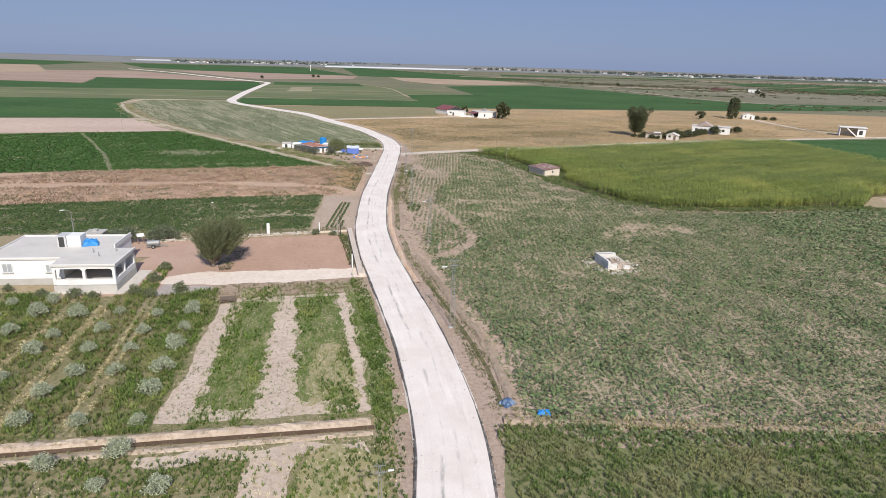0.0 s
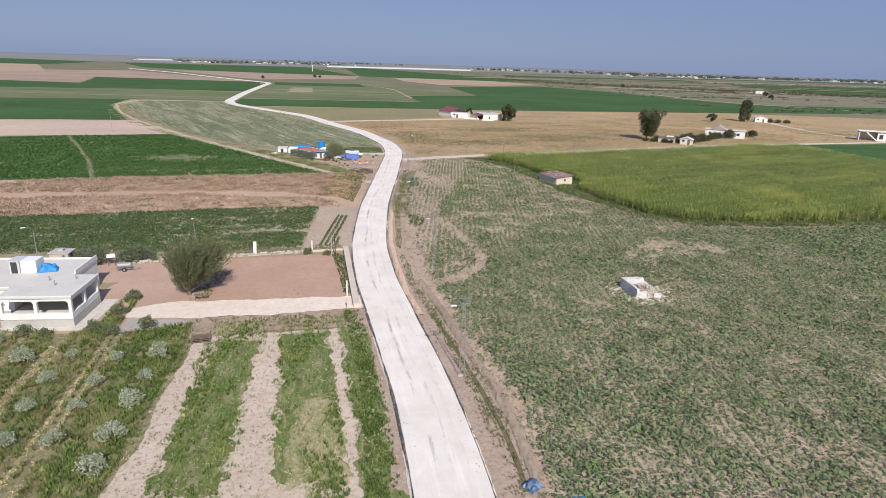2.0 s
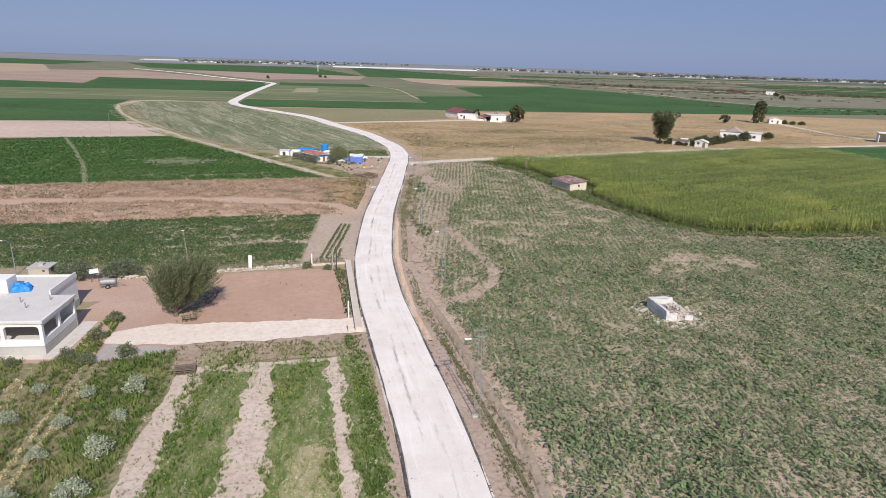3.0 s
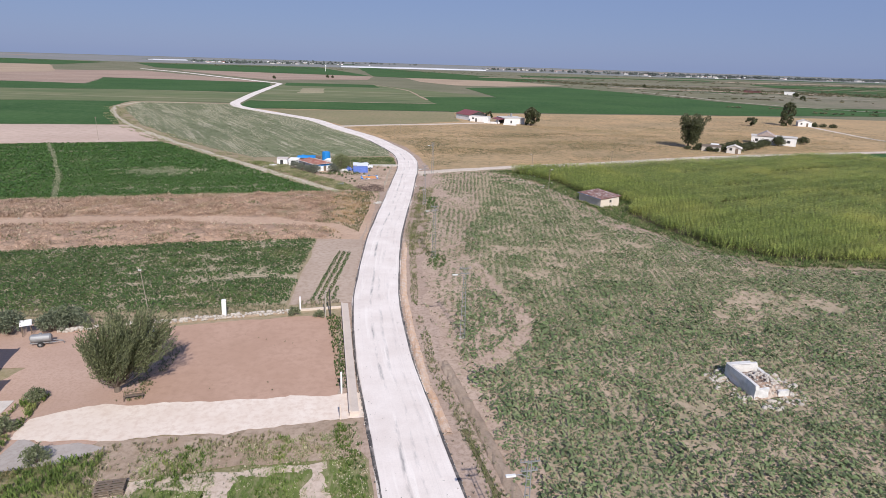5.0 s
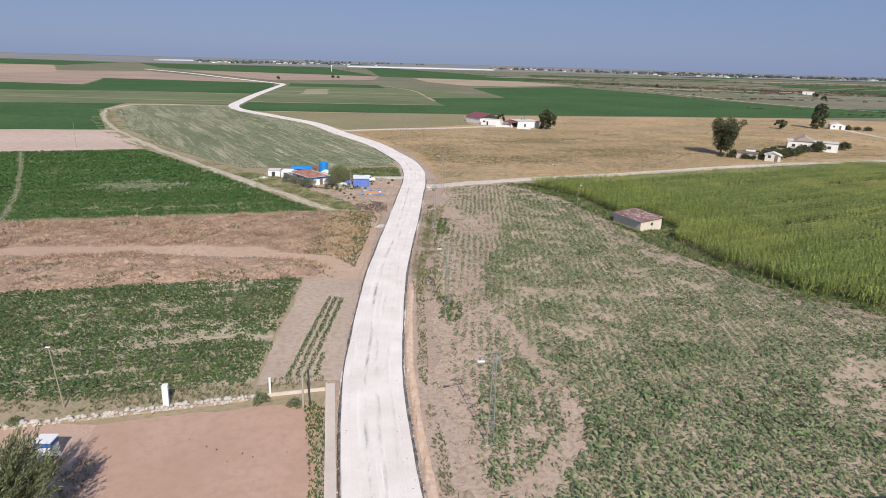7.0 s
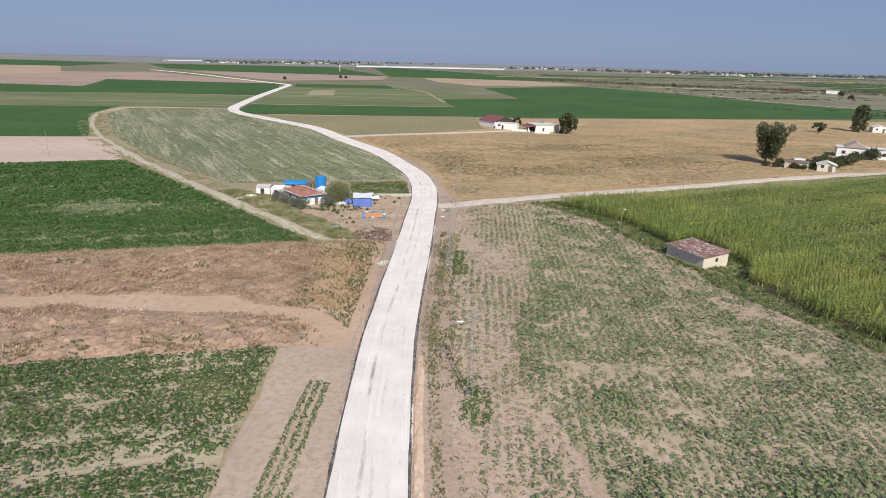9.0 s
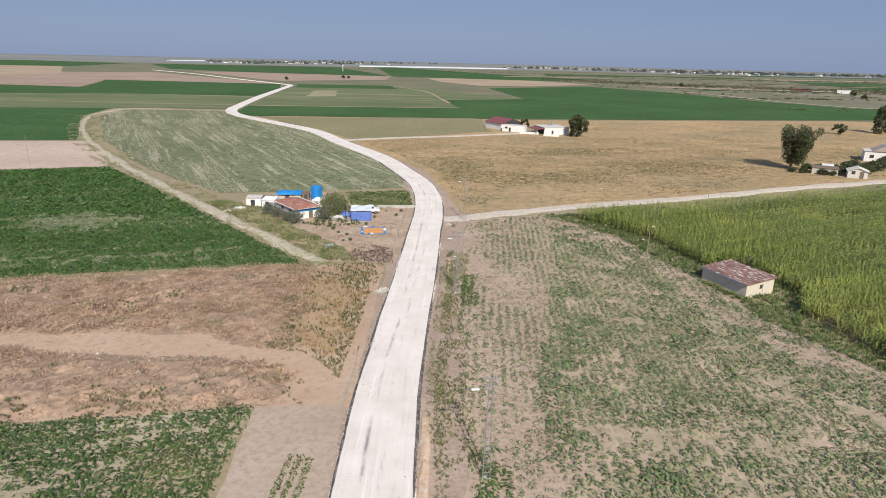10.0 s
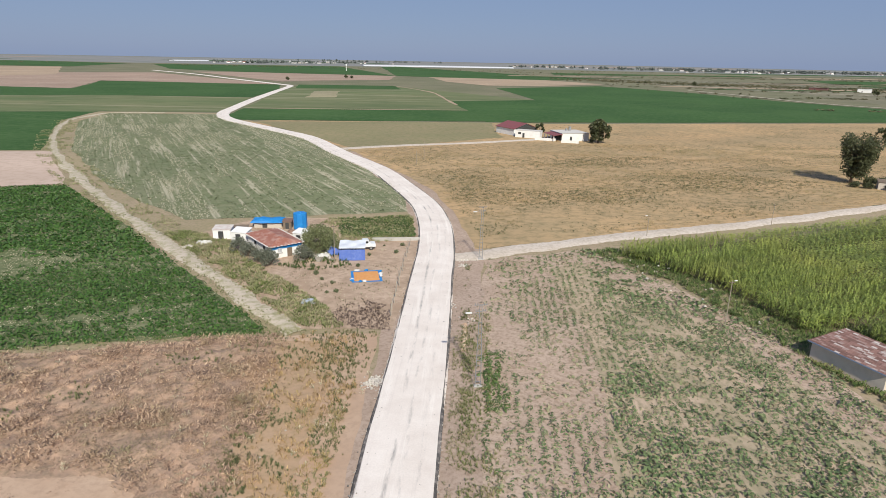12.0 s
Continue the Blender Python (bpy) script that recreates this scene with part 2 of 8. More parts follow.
def wavy(poly, step, amount, seed):
    """A polygon with its edges divided and made uneven."""
    out = []
    r = random.Random(seed)
    for (x0, y0), (x1, y1) in zip(poly, poly[1:] + poly[:1]):
        n = max(1, min(160, int(math.hypot(x1 - x0, y1 - y0) / (step * 0.6))))
        for k in range(n):
            s = k / n
            px, py = x0 + (x1 - x0) * s, y0 + (y1 - y0) * s
            w = noise.noise_vector(Vector((px / (step * 3.5), py / (step * 3.5), seed)))
            j = amount * 0.22
            out.append((px + amount * 1.3 * w.x + r.uniform(-j, j), py + amount * 1.3 * w.y + r.uniform(-j, j)))
    return out


def field(name, poly, z, material, label, category="field", step=2.0, uneven=0.4, seed=1):
    """A piece of land as a thin sheet on the ground."""
    bm = bmesh.new()
    top = [bm.verts.new((x, y, z)) for x, y in wavy(poly, step, uneven, seed)]
    f = bm.faces.new(top)
    bm.normal_update()
    if f.normal.z < 0:
        f.normal_flip()
    bmesh.ops.triangulate(bm, faces=[f])
    ob = part(name, bm, material)
    return tagged(ob, label, category, kind="structure")


def band(name, line, widths, z, material, label, category, kind="structure", edge=0.25, drop=0.0, step=1.5, seed=3, slope=0.35):
    """A track along a line of points: widths to its left and right; drop: its thickness at the edges."""
    pts = [Vector((*q, 0)) for q in line]
    path, r = [], random.Random(seed)
    for i in range(len(pts) - 1):
        a, b, c, d = pts[max(i - 1, 0)], pts[i], pts[i + 1], pts[min(i + 2, len(pts) - 1)]
        n = max(1, int((c - b).length / (step * (1 if b.y < 320 else 4))))
        for k in range(n):
            s = k / n
            path.append(0.5 * (2 * b + (c - a) * s + (2 * a - 5 * b + 4 * c - d) * s * s + (3 * b - a - 3 * c + d) * s ** 3))
    path.append(pts[-1])
    bm = bmesh.new()
    uv = bm.loops.layers.uv.new("along")
    rows, at, info = [], 0.0, {}
    for i, q in enumerate(path):
        d = (path[min(i + 1, len(path) - 1)] - path[max(i - 1, 0)]).normalized()
        side = Vector((d.y, -d.x, 0))
        at += (q - path[i - 1]).length if i else 0
        n1, n2 = noise.noise(Vector((at * 0.11, 1.7, seed))), noise.noise(Vector((at * 0.11, 7.3, seed)))
        l = -widths[0] + edge * (1.2 * n1 + r.uniform(-0.25, 0.25))
        w = widths[1] + edge * (1.2 * n2 + r.uniform(-0.25, 0.25))
        cols = [l + (w - l) * k / 6 for k in range(7)]
        row = []
        if drop:
            cols = [l - slope] + cols + [w + slope]
        for k, c in enumerate(cols):
            h = z if not drop or 0 < k < len(cols) - 1 else z - drop
            crown = 0.06 * (1 - (2 * (c - l) / (w - l) - 1) ** 2) if drop and 0 < k < len(cols) - 1 else 0
            vtx = bm.verts.new(q + side * c + Vector((0, 0, h + crown)))
            info[vtx] = (c, at)
            row.append(vtx)
        rows.append(row)
    for a, b in zip(rows, rows[1:]):
        for k in range(len(a) - 1):
            f = bm.faces.new((a[k], a[k + 1], b[k + 1], b[k]))
            for lp in f.loops:
                lp[uv].uv = info[lp.vert]
    ob = part(name, bm, material)
    return tagged(ob, label, category, kind=kind), path


# ---- plants as joined meshes of small leaves


def tuft(n, r, h, wide, rng, droop=0.3, upright=0.0):
    """A small plant of n leaves: vertices and triangles."""
    v, f = [], []
    for k in range(n):
        a = rng.uniform(0, 2 * math.pi)
        reach, up = r * rng.uniform(0.5, 1.0), h * rng.uniform(0.5, 1.0)
        reach *= 1 - upright
        d, s = np.array([math.cos(a), math.sin(a), 0]), np.array([-math.sin(a), math.cos(a), 0])
        start = d * r * 0.15 * rng.uniform(0, 1)
        mid = start + d * reach * 0.55 + np.array([0, 0, up])
        tip = start + d * reach + np.array([0, 0, up * (1 - droop * rng.uniform(0.3, 1.5))])
        b = len(v)
        v += [start, mid + s * wide / 2, mid - s * wide / 2, tip]
        f += [(b, b + 1, b + 2), (b + 1, b + 3, b + 2)]
    return np.array(v), np.array(f)


def dome(n, r, h, leaf, rng, up=0.75, stray=0.3):
    """A low leafy plant: n leaves on a dome, turned outwards and up."""
    a, s = rng.uniform(0, 2 * math.pi, n), np.sqrt(rng.uniform(0.02, 1, n))
    p = np.stack([np.cos(a) * s * r, np.sin(a) * s * r, h * (1 - 0.75 * s * s) * rng.uniform(0.75, 1.1, n)], 1)
    out = np.stack([np.cos(a) * s, np.sin(a) * s, np.full(n, up)], 1) + rng.normal(size=(n, 3)) * stray
    out /= np.linalg.norm(out, axis=1)[:, None]
    u = np.cross(out, rng.normal(size=(n, 3)))
    u /= np.linalg.norm(u, axis=1)[:, None]
    w = np.cross(out, u)
    L = leaf * rng.uniform(0.7, 1.3, (n, 1))
    v = np.stack([p - u * L, p + w * L * 0.55, p - w * L * 0.55, p + u * L], 1).reshape(-1, 3)
    v[:, 2] = np.maximum(v[:, 2], 0.01)
    return v, (np.array([(0, 1, 2), (1, 3, 2)])[None] + (np.arange(n) * 4)[:, None, None]).reshape(-1, 3)


def thatch(n, r, h, leaf, thin, rng):
    """A withered clump: n thin blades on a dome, fanning outwards."""
    a, s = rng.uniform(0, 2 * math.pi, n), np.sqrt(rng.uniform(0.02, 1, n))
    p = np.stack([np.cos(a) * s * r, np.sin(a) * s * r, h * (1 - 0.7 * s * s) * rng.uniform(0.6, 1.15, n)], 1)
    d = np.stack([np.cos(a) * s, np.sin(a) * s, rng.uniform(0.2, 1.0, n)], 1) + rng.normal(size=(n, 3)) * 0.45
    d /= np.linalg.norm(d, axis=1)[:, None]
    w = np.cross(d, rng.normal(size=(n, 3)))
    w /= np.linalg.norm(w, axis=1)[:, None]
    L = leaf * rng.uniform(0.6, 1.4, (n, 1))
    v = np.stack([p - d * L, p + w * thin, p - w * thin, p + d * L], 1).reshape(-1, 3)
    v[:, 2] = np.maximum(v[:, 2], 0.01)
    return v, (np.array([(0, 1, 2), (1, 3, 2)])[None] + (np.arange(n) * 4)[:, None, None]).reshape(-1, 3)


def corn_plant(rng, leaves=7, half=0.09, low=0.5, arch=0.3):
    """A corn stalk with long arching leaves on alternate sides."""
    v, f = [], []
    a = rng.uniform(0, 6.28)
    for k in range(leaves):
        a += math.pi + rng.uniform(-0.5, 0.5)
        z = low + (1.85 - low) * k / (leaves - 1) + rng.uniform(-0.1, 0.1)
        d, s = np.array([math.cos(a), math.sin(a), 0]), np.array([-math.sin(a), math.cos(a), 0])
        reach, up = rng.uniform(0.55, 0.95), arch * rng.uniform(0.6, 1.4)
        mid = d * reach * 0.5 + np.array([0, 0, z + up])
        tip = d * reach + np.array([0, 0, z + up * rng.uniform(-0.6, 0.7)])
        b = len(v)
        v += [np.array([0, 0, z]), mid + s * half, mid - s * half, tip]
        f += [(b, b + 1, b + 2), (b + 1, b + 3, b + 2)]
    b = len(v)
    v += [np.array([0.03, 0, 0]), np.array([-0.03, 0.02, 0]), np.array([0, 0, 2.0])]
    f += [(b, b + 1, b + 2)]
    return np.array(v), np.array(f)


def scatter(name, x, y, size, kinds, material, label, category, z=0.0, group="", tall=None, rng=RNG):
    """Plants of several kinds at x, y, joined into one object of kind stuff."""
    x, y, size = np.asarray(x, float), np.asarray(y, float), np.asarray(size, float)
    tall = size if tall is None else np.asarray(tall, float)
    ground = np.broadcast_to(np.asarray(z, float), x.shape)
    which = rng.integers(0, len(kinds), len(x))
    turn = rng.uniform(0, 2 * math.pi, len(x))
    vs, fs, base = [], [], 0
    for k, (v, f) in enumerate(kinds):
        i = np.nonzero(which == k)[0]
        if not len(i):
            continue
        c, s = np.cos(turn[i])[:, None], np.sin(turn[i])[:, None]
        w = np.empty((len(i), len(v), 3))
        w[:, :, 0] = (c * v[:, 0] - s * v[:, 1]) * size[i][:, None] + x[i][:, None]
        w[:, :, 1] = (s * v[:, 0] + c * v[:, 1]) * size[i][:, None] + y[i][:, None]
        w[:, :, 2] = v[:, 2] * tall[i][:, None] + ground[i][:, None]
        g = f[None] + (base + np.arange(len(i)) * len(v))[:, None, None]
        vs.append(w.reshape(-1, 3))
        fs.append(g.reshape(-1, 3))
        base += w.shape[0] * w.shape[1]
    ob = array_mesh(name, np.concatenate(vs), np.concatenate(fs), material)
    return tagged(ob, label, category, group, "stuff")


def rows_in(poly, along, across, turn=0.0, jitter=0.15):
    """Points in rows along y (turned by so many degrees) that lie in a polygon."""
    xs, ys = [q[0] for q in poly], [q[1] for q in poly]
    cx, cy, h = (min(xs) + max(xs)) / 2, (min(ys) + max(ys)) / 2, math.hypot(max(xs) - min(xs), max(ys) - min(ys)) / 2
    u, w = np.meshgrid(np.arange(-h, h, across), np.arange(-h, h, along))
    u, w = u.ravel(), w.ravel()
    u = u + RNG.uniform(-jitter, jitter, len(u)) * across
    w = w + RNG.uniform(-0.5, 0.5, len(w)) * along
    c, s = math.cos(radians(turn)), math.sin(radians(turn))
    x, y = cx + c * u - s * w, cy + s * u + c * w
    k = inside(x, y, poly)
    return x[k], y[k]


def strewn(poly, per_m2):
    xs, ys = [q[0] for q in poly], [q[1] for q in poly]
    n = int((max(xs) - min(xs)) * (max(ys) - min(ys)) * per_m2)
    x, y = RNG.uniform(min(xs), max(xs), n), RNG.uniform(min(ys), max(ys), n)
    k = inside(x, y, poly)
    return x[k], y[k]


def leaf_cloud(n, clumps, rng, length=0.12, wide=0.05):
    """Leaves round clump centres (x, y, z, radius): vertices and triangles."""
    w = np.array([c[3] ** 2 for c in clumps])
    pick = rng.choice(len(clumps), n, p=w / w.sum())
    cl = np.array(clumps)[pick]
    d = rng.normal(size=(n, 3))
    d /= np.linalg.norm(d, axis=1)[:, None]
    p = cl[:, :3] + d * cl[:, 3:4] * rng.uniform(0.45, 1.05, (n, 1))
    a = rng.normal(size=(n, 3)) + d * 0.8
    a /= np.linalg.norm(a, axis=1)[:, None]
    b = np.cross(a, rng.normal(size=(n, 3)))
    b /= np.linalg.norm(b, axis=1)[:, None] + 1e-9
    L = length * rng.uniform(0.6, 1.3, (n, 1))
    v = np.stack([p - a * L, p + b * wide, p - b * wide, p + a * L], 1)
    f = np.array([(0, 1, 2), (1, 3, 2)])[None] + (np.arange(n) * 4)[:, None, None]
    return v.reshape(-1, 3), f.reshape(-1, 3)


def tree(name, x, y, high, spread, stem, leaves, material, label, seed, leaf=0.35, category="tree", clump=16, low=0.3, lean=(0, 0), fan=False):
    """Tapered trunk with limbs, and a crown of leaf clumps with gaps."""
    r = random.Random(seed)
    rng = np.random.default_rng(seed)
    t = thing(name, x, y, 0, r.uniform(0, 360), label, category)
    bm = bmesh.new()
    top = Vector((lean[0], lean[1], high * 0.62))
    tube(bm, [(0, 0, -0.1), (lean[0] * 0.2, lean[1] * 0.2, high * 0.25), top], [stem, stem * 0.75, stem * 0.35])
    clumps = []
    for k in range(clump):
        a = 2.4 * k + r.uniform(-0.4, 0.4)
        hh = high * (low + (1 - low) * ((k + 0.5) / clump) ** 0.8)
        reach = spread * (0.35 + 0.65 * math.sin(math.pi * min(1, max(0.12, (hh / high - low) / (1 - low) * 0.85 + 0.1)))) * r.uniform(0.6, 1.0)
        if fan:
            reach = spread * (0.10 + 1.0 * (hh / high) ** 1.2) * r.uniform(0.45, 1.0)
        cr = spread * r.uniform(0.15, 0.31)
        c = Vector((math.cos(a) * reach * 0.75 + lean[0], math.sin(a) * reach * 0.75 + lean[1], hh - cr * 0.4))
        clumps.append((*c, cr))
        s = Vector((lean[0] * 0.5, lean[1] * 0.5, min(high * 0.55, hh * 0.6)))
        tube(bm, [s, (s + c) / 2 + Vector((0, 0, -0.2)), c], [stem * 0.4, stem * 0.22, stem * 0.06], 5)
    part("trunk", bm, BARK, t, smooth=True)
    v, f = leaf_cloud(leaves, clumps, rng, leaf, leaf * 0.4)
    v[:, 2] = np.maximum(v[:, 2], 0.03)
    array_mesh("crown", v, f, material, t)
    return t

# ---------------------------------------------------------------- land
bm = bmesh.new()
ring = [bm.verts.new((4900 * math.cos(a), 200 + 4900 * math.sin(a), 0)) for a in (2 * math.pi * k / 96 for k in range(96))]
bm.faces.new(ring)
GROUND = earth("open_land", (0.24, 0.215, 0.145), (0.18, 0.18, 0.11), (0.13, 0.14, 0.075), 0.02, 0.8, relief=0.1)
tagged(part("ground", bm, GROUND), "flat dry farmland of soil and stubble to the horizon", "ground", kind="structure")

field("field_margin", [(-230, 0), (260, 0), (330, 140), (330, 255), (200, 236), (110, 226), (40, 214), (26, 300), (-12, 372), (-50, 452), (-118, 460), (-230, 320)], 0.03, earth("margin_soil", (0.40, 0.31, 0.22), (0.34, 0.28, 0.175), (0.25, 0.225, 0.12), 0.12, 1.6, relief=0.1), "dusty field margins of soil and dry grass", "field", 6, 1.0, 90)
ROAD = [(-6.5, -62), (-3.5, -42), (0.5, -18), (4.5, 5), (7.2, 22), (9.4, 35.5), (10.4, 41), (11.1, 49.5), (11.35, 61.7), (11.1, 70), (10.7, 80), (10.25, 93.7), (10.9, 111.3), (14.1, 135.8), (16.5, 149.5), (21.1, 172.8), (24.6, 192), (27.1, 205),
        (29.2, 221.6), (29.3, 238), (26.3, 258), (21.5, 281.6), (10.4, 313), (-0.5, 348), (-12.8, 370), (-27, 393), (-37, 409), (-46, 428), (-51, 452), (-51.5, 480), (-50.5, 560), (-46.5, 668), (-43.5, 745), (-46, 772), (-60, 800), (-134, 941), (-210, 1093), (-317, 1266)]
ROADPATH = band("road", ROAD, (2.8, 2.8), 0.28, road_material(), "raised road of white crushed limestone with wheel streaks", "road", edge=0.12, drop=0.28)[1]
VERGE = earth("road_verge_soil", (0.40, 0.30, 0.235), (0.48, 0.37, 0.30), (0.30, 0.22, 0.165), 0.15, 2.5)
band("road_verge", ROAD[1:23], (4.6, 7.4), 0.05, VERGE, "bare trodden earth verge along the road", "verge", edge=0.5)

GREEN_FAR = earth("far_green_crop", (0.035, 0.09, 0.024), (0.055, 0.115, 0.034), (0.075, 0.135, 0.048), 0.02, 0.35, streak=(0.25, 0.5, (0.09, 0.145, 0.055)), turn=70)
GREEN_PALE = earth("far_pale_crop", (0.13, 0.165, 0.075), (0.215, 0.21, 0.115), (0.10, 0.14, 0.06), 0.03, 0.12, stretch=(1, 0.35, 1), streak=(0.10, 0.6, (0.34, 0.31, 0.20)), turn=82)
TAN_FAR = earth("far_tan_soil", (0.40, 0.30, 0.21), (0.46, 0.35, 0.25), (0.33, 0.25, 0.18), 0.02, 0.3)
BROWN_FAR = earth("far_brown_soil", (0.36, 0.26, 0.20), (0.42, 0.32, 0.25), (0.30, 0.21, 0.16), 0.02, 0.3)
STUBBLE = earth("dry_stubble", (0.53, 0.355, 0.195), (0.40, 0.295, 0.17), (0.25, 0.205, 0.115), 0.035, 0.6, stretch=(0.7, 1, 1), turn=-8)

FIELD_E = [(22, 40), (60, 33), (110, 30), (180, 70), (185, 126), (140, 124), (131, 112), (90, 113), (75, 116), (68, 126), (64, 140), (61, 156), (62, 170), (58, 186), (53.5, 200), (52, 204.5), (38, 201.5), (34.5, 201), (31.5, 190), (26, 165), (18.5, 120), (16.4, 100), (17.0, 78), (18.2, 60), (17.8, 46), (17.9, 43.5)]
field("crop_field", FIELD_E, 0.07, earth("tilled_soil", (0.45, 0.335, 0.26), (0.53, 0.41, 0.325), (0.31, 0.23, 0.165), 0.1, 2.4, relief=0.12), "tilled dry soil of a patchy crop field", "field", 2.0, 0.9, 2)
field("crop_floor", [(21.5, 48), (60, 36), (110, 32), (178, 70), (180, 122), (140, 121), (131, 110), (90, 111), (74, 114), (66, 121), (62, 133), (58, 142), (56, 156), (57, 168), (53, 185), (49, 198), (43, 196), (41, 180), (38.5, 166), (34, 152), (31, 140), (28.5, 126), (28.5, 112), (29.5, 103), (27.5, 96.5), (20, 89), (20.5, 75), (22, 66), (21.8, 55)], 0.084, earth("leaf_litter_soil", (0.36, 0.30, 0.205), (0.53, 0.40, 0.305), (0.27, 0.24, 0.15), 0.16, 1.4, stretch=(1, 0.6, 1), turn=-13, relief=0.12), "soil and dry leaf litter under the bean crop", "field", 1.5, 0.8, 3)
FIELD_SE = [(15.5, 43.5), (48, 36), (110, 22), (80, 5), (14, 10), (12.8, 35)]
field("weedy_field", FIELD_SE, 0.06, earth("weedy_soil", (0.27, 0.235, 0.14), (0.19, 0.205, 0.10), (0.15, 0.17, 0.07), 0.12, 1.2), "weedy soil beside the field bank", "field", 2, 0.5, 4)
CORN = [(55.5, 201.8), (64, 186), (65.5, 170), (71, 171), (71.5, 158), (67, 152), (68, 138), (72, 126), (78, 119.5), (92, 117), (126, 115.5), (140, 126), (184, 132), (191, 156), (195.5, 185), (198, 231.5), (165, 226.5), (139, 221), (119, 215.5), (92, 209.5), (78, 206.2), (66, 203.6)]
field("corn_soil", CORN, 0.10, earth("corn_floor", (0.15, 0.125, 0.08), (0.19, 0.155, 0.1), (0.1, 0.1, 0.05), 0.2, 1.5), "soil under standing corn", "field", 3, 0.4, 5)
field("crop_field", [(201, 238), (198.5, 207), (195, 176), (188, 134), (330, 120), (345, 252)], 0.12, GREEN_FAR, "low dark green crop", "field", 6, 1, 6)
field("stubble_field", [(34, 207), (66, 213), (95, 219), (130, 231), (205, 243), (340, 262), (420, 380), (300, 413), (110, 404), (84, 408), (-20, 415), (-33, 408), (-8, 374), (4, 345), (14, 316), (25, 284), (33, 255), (34, 230)], 0.08, STUBBLE, "dry straw-coloured stubble and grass", "field", 5, 1.2, 7)

FIELD_A = [(-120, 112), (-31, 111), (-16.5, 109), (-0.8, 110), (2.6, 138.5), (-18, 138), (-60, 134), (-130, 130)]
field("crop_field", FIELD_A, 0.07, earth("crop_floor", (0.36, 0.30, 0.215), (0.47, 0.39, 0.29), (0.26, 0.235, 0.14), 0.15, 1.6, stretch=(1, 0.3, 1), turn=98, relief=0.1), "soil under a low green crop in rows", "field", 2, 0.4, 8)
BROWN = [(-140, 130), (-60, 134), (-18, 138), (3, 139), (11.2, 137), (15.2, 165), (17.0, 177), (3.4, 177), (-58, 172.5), (-140, 166)]
field("weedy_field", BROWN, 0.06, earth("reddish_soil", (0.47, 0.325, 0.23), (0.54, 0.395, 0.29), (0.43, 0.305, 0.22), 0.08, 1.4, relief=0.05), "reddish fallow land under dry weeds", "field", 2, 0.6, 9)
FIELD_B = [(-170, 164), (-58, 173.5), (-10, 177.5), (4.6, 178), (-22.8, 221), (-50.8, 263), (-85, 258), (-180, 246)]
field("crop_field", FIELD_B, 0.07, earth("green_floor", (0.12, 0.15, 0.065), (0.24, 0.24, 0.14), (0.08, 0.115, 0.045), 0.1, 1.2, stretch=(1, 0.3, 1), turn=100), "dense dark green crop field", "field", 2, 0.5, 10)
field("fallow_field", [(-52, 265), (-80, 260), (-190, 249), (-260, 300), (-110, 317), (-77, 317)], 0.09, earth("pale_pink_soil", (0.52, 0.40, 0.325), (0.58, 0.455, 0.375), (0.46, 0.345, 0.275), 0.03, 0.4), "bare pinkish ploughed soil", "field", 4, 0.8, 11)
field("crop_field", [(-80, 319), (-108, 318), (-260, 302), (-400, 420), (-170, 452), (-113, 455), (-112, 408)], 0.09, GREEN_FAR, "dense green crop field", "field", 5, 1, 12)
FIELD_G = [(-105, 446), (-52, 444), (-40, 414), (-18, 380), (0, 344), (8, 312), (18, 283), (25, 255), (25.5, 233), (-5, 230), (-17, 229), (-45, 268), (-73, 322), (-104, 408)]
field("crop_field", FIELD_G, 0.08, earth("patchy_field", (0.155, 0.185, 0.095), (0.20, 0.215, 0.125), (0.25, 0.245, 0.15), 0.05, 0.45, streak=(0.75, 0.85, (0.46, 0.42, 0.31)), turn=20), "grey-green thin crop with straw streaks", "field", 3, 0.8, 13)
field("grass_field", [(-400, 425), (-160, 455), (-52, 458), (-54, 578), (-150, 587), (-218, 576), (-500, 540)], 0.07, GREEN_PALE, "pale green grass field", "field", 8, 2, 14)
field("crop_field", [(-500, 545), (-218, 577), (-150, 588), (-54, 580), (-49, 700), (-55, 785), (-112, 797), (-243, 825), (-210, 670), (-280, 690), (-560, 640)], 0.09, GREEN_FAR, "green crop field", "field", 10, 2, 15)
field("fallow_field", [(-560, 645), (-280, 692), (-212, 672), (-245, 828), (-114, 800), (-60, 795), (-280, 1140), (-450, 1045), (-800, 900)], 0.1, BROWN_FAR, "bare brown soil", "field", 12, 2, 16)
field("fallow_field", [(-800, 905), (-390, 925), (-356, 990), (-528, 1427), (-900, 1300)], 0.12, TAN_FAR, "bare tan soil", "field", 15, 2, 17)
field("crop_field", [(-47, 420), (-35, 416), (81, 414), (86, 480), (-46, 482)], 0.1, GREEN_FAR, "dark green crop strip", "field", 5, 1, 18)
field("crop_field", [(81, 411), (144, 411), (307, 418), (420, 430), (620, 500), (400, 515), (373, 597), (360, 740), (319, 856), (168, 764), (156, 580), (87, 558)], 0.11, GREEN_FAR, "wide dark green crop field", "field", 8, 1.5, 19)
field("grass_field", [(-46, 484), (86, 482), (87, 556), (154, 580), (62, 784), (-38, 780), (-44, 660)], 0.09, GREEN_PALE, "pale green field with dry strips", "field", 8, 1.5, 20)
field("crop_field", [(-36, 720), (64, 716), (62, 790), (-38, 792)], 0.13, GREEN_FAR, "green crop strip", "field", 8, 1.5, 21)
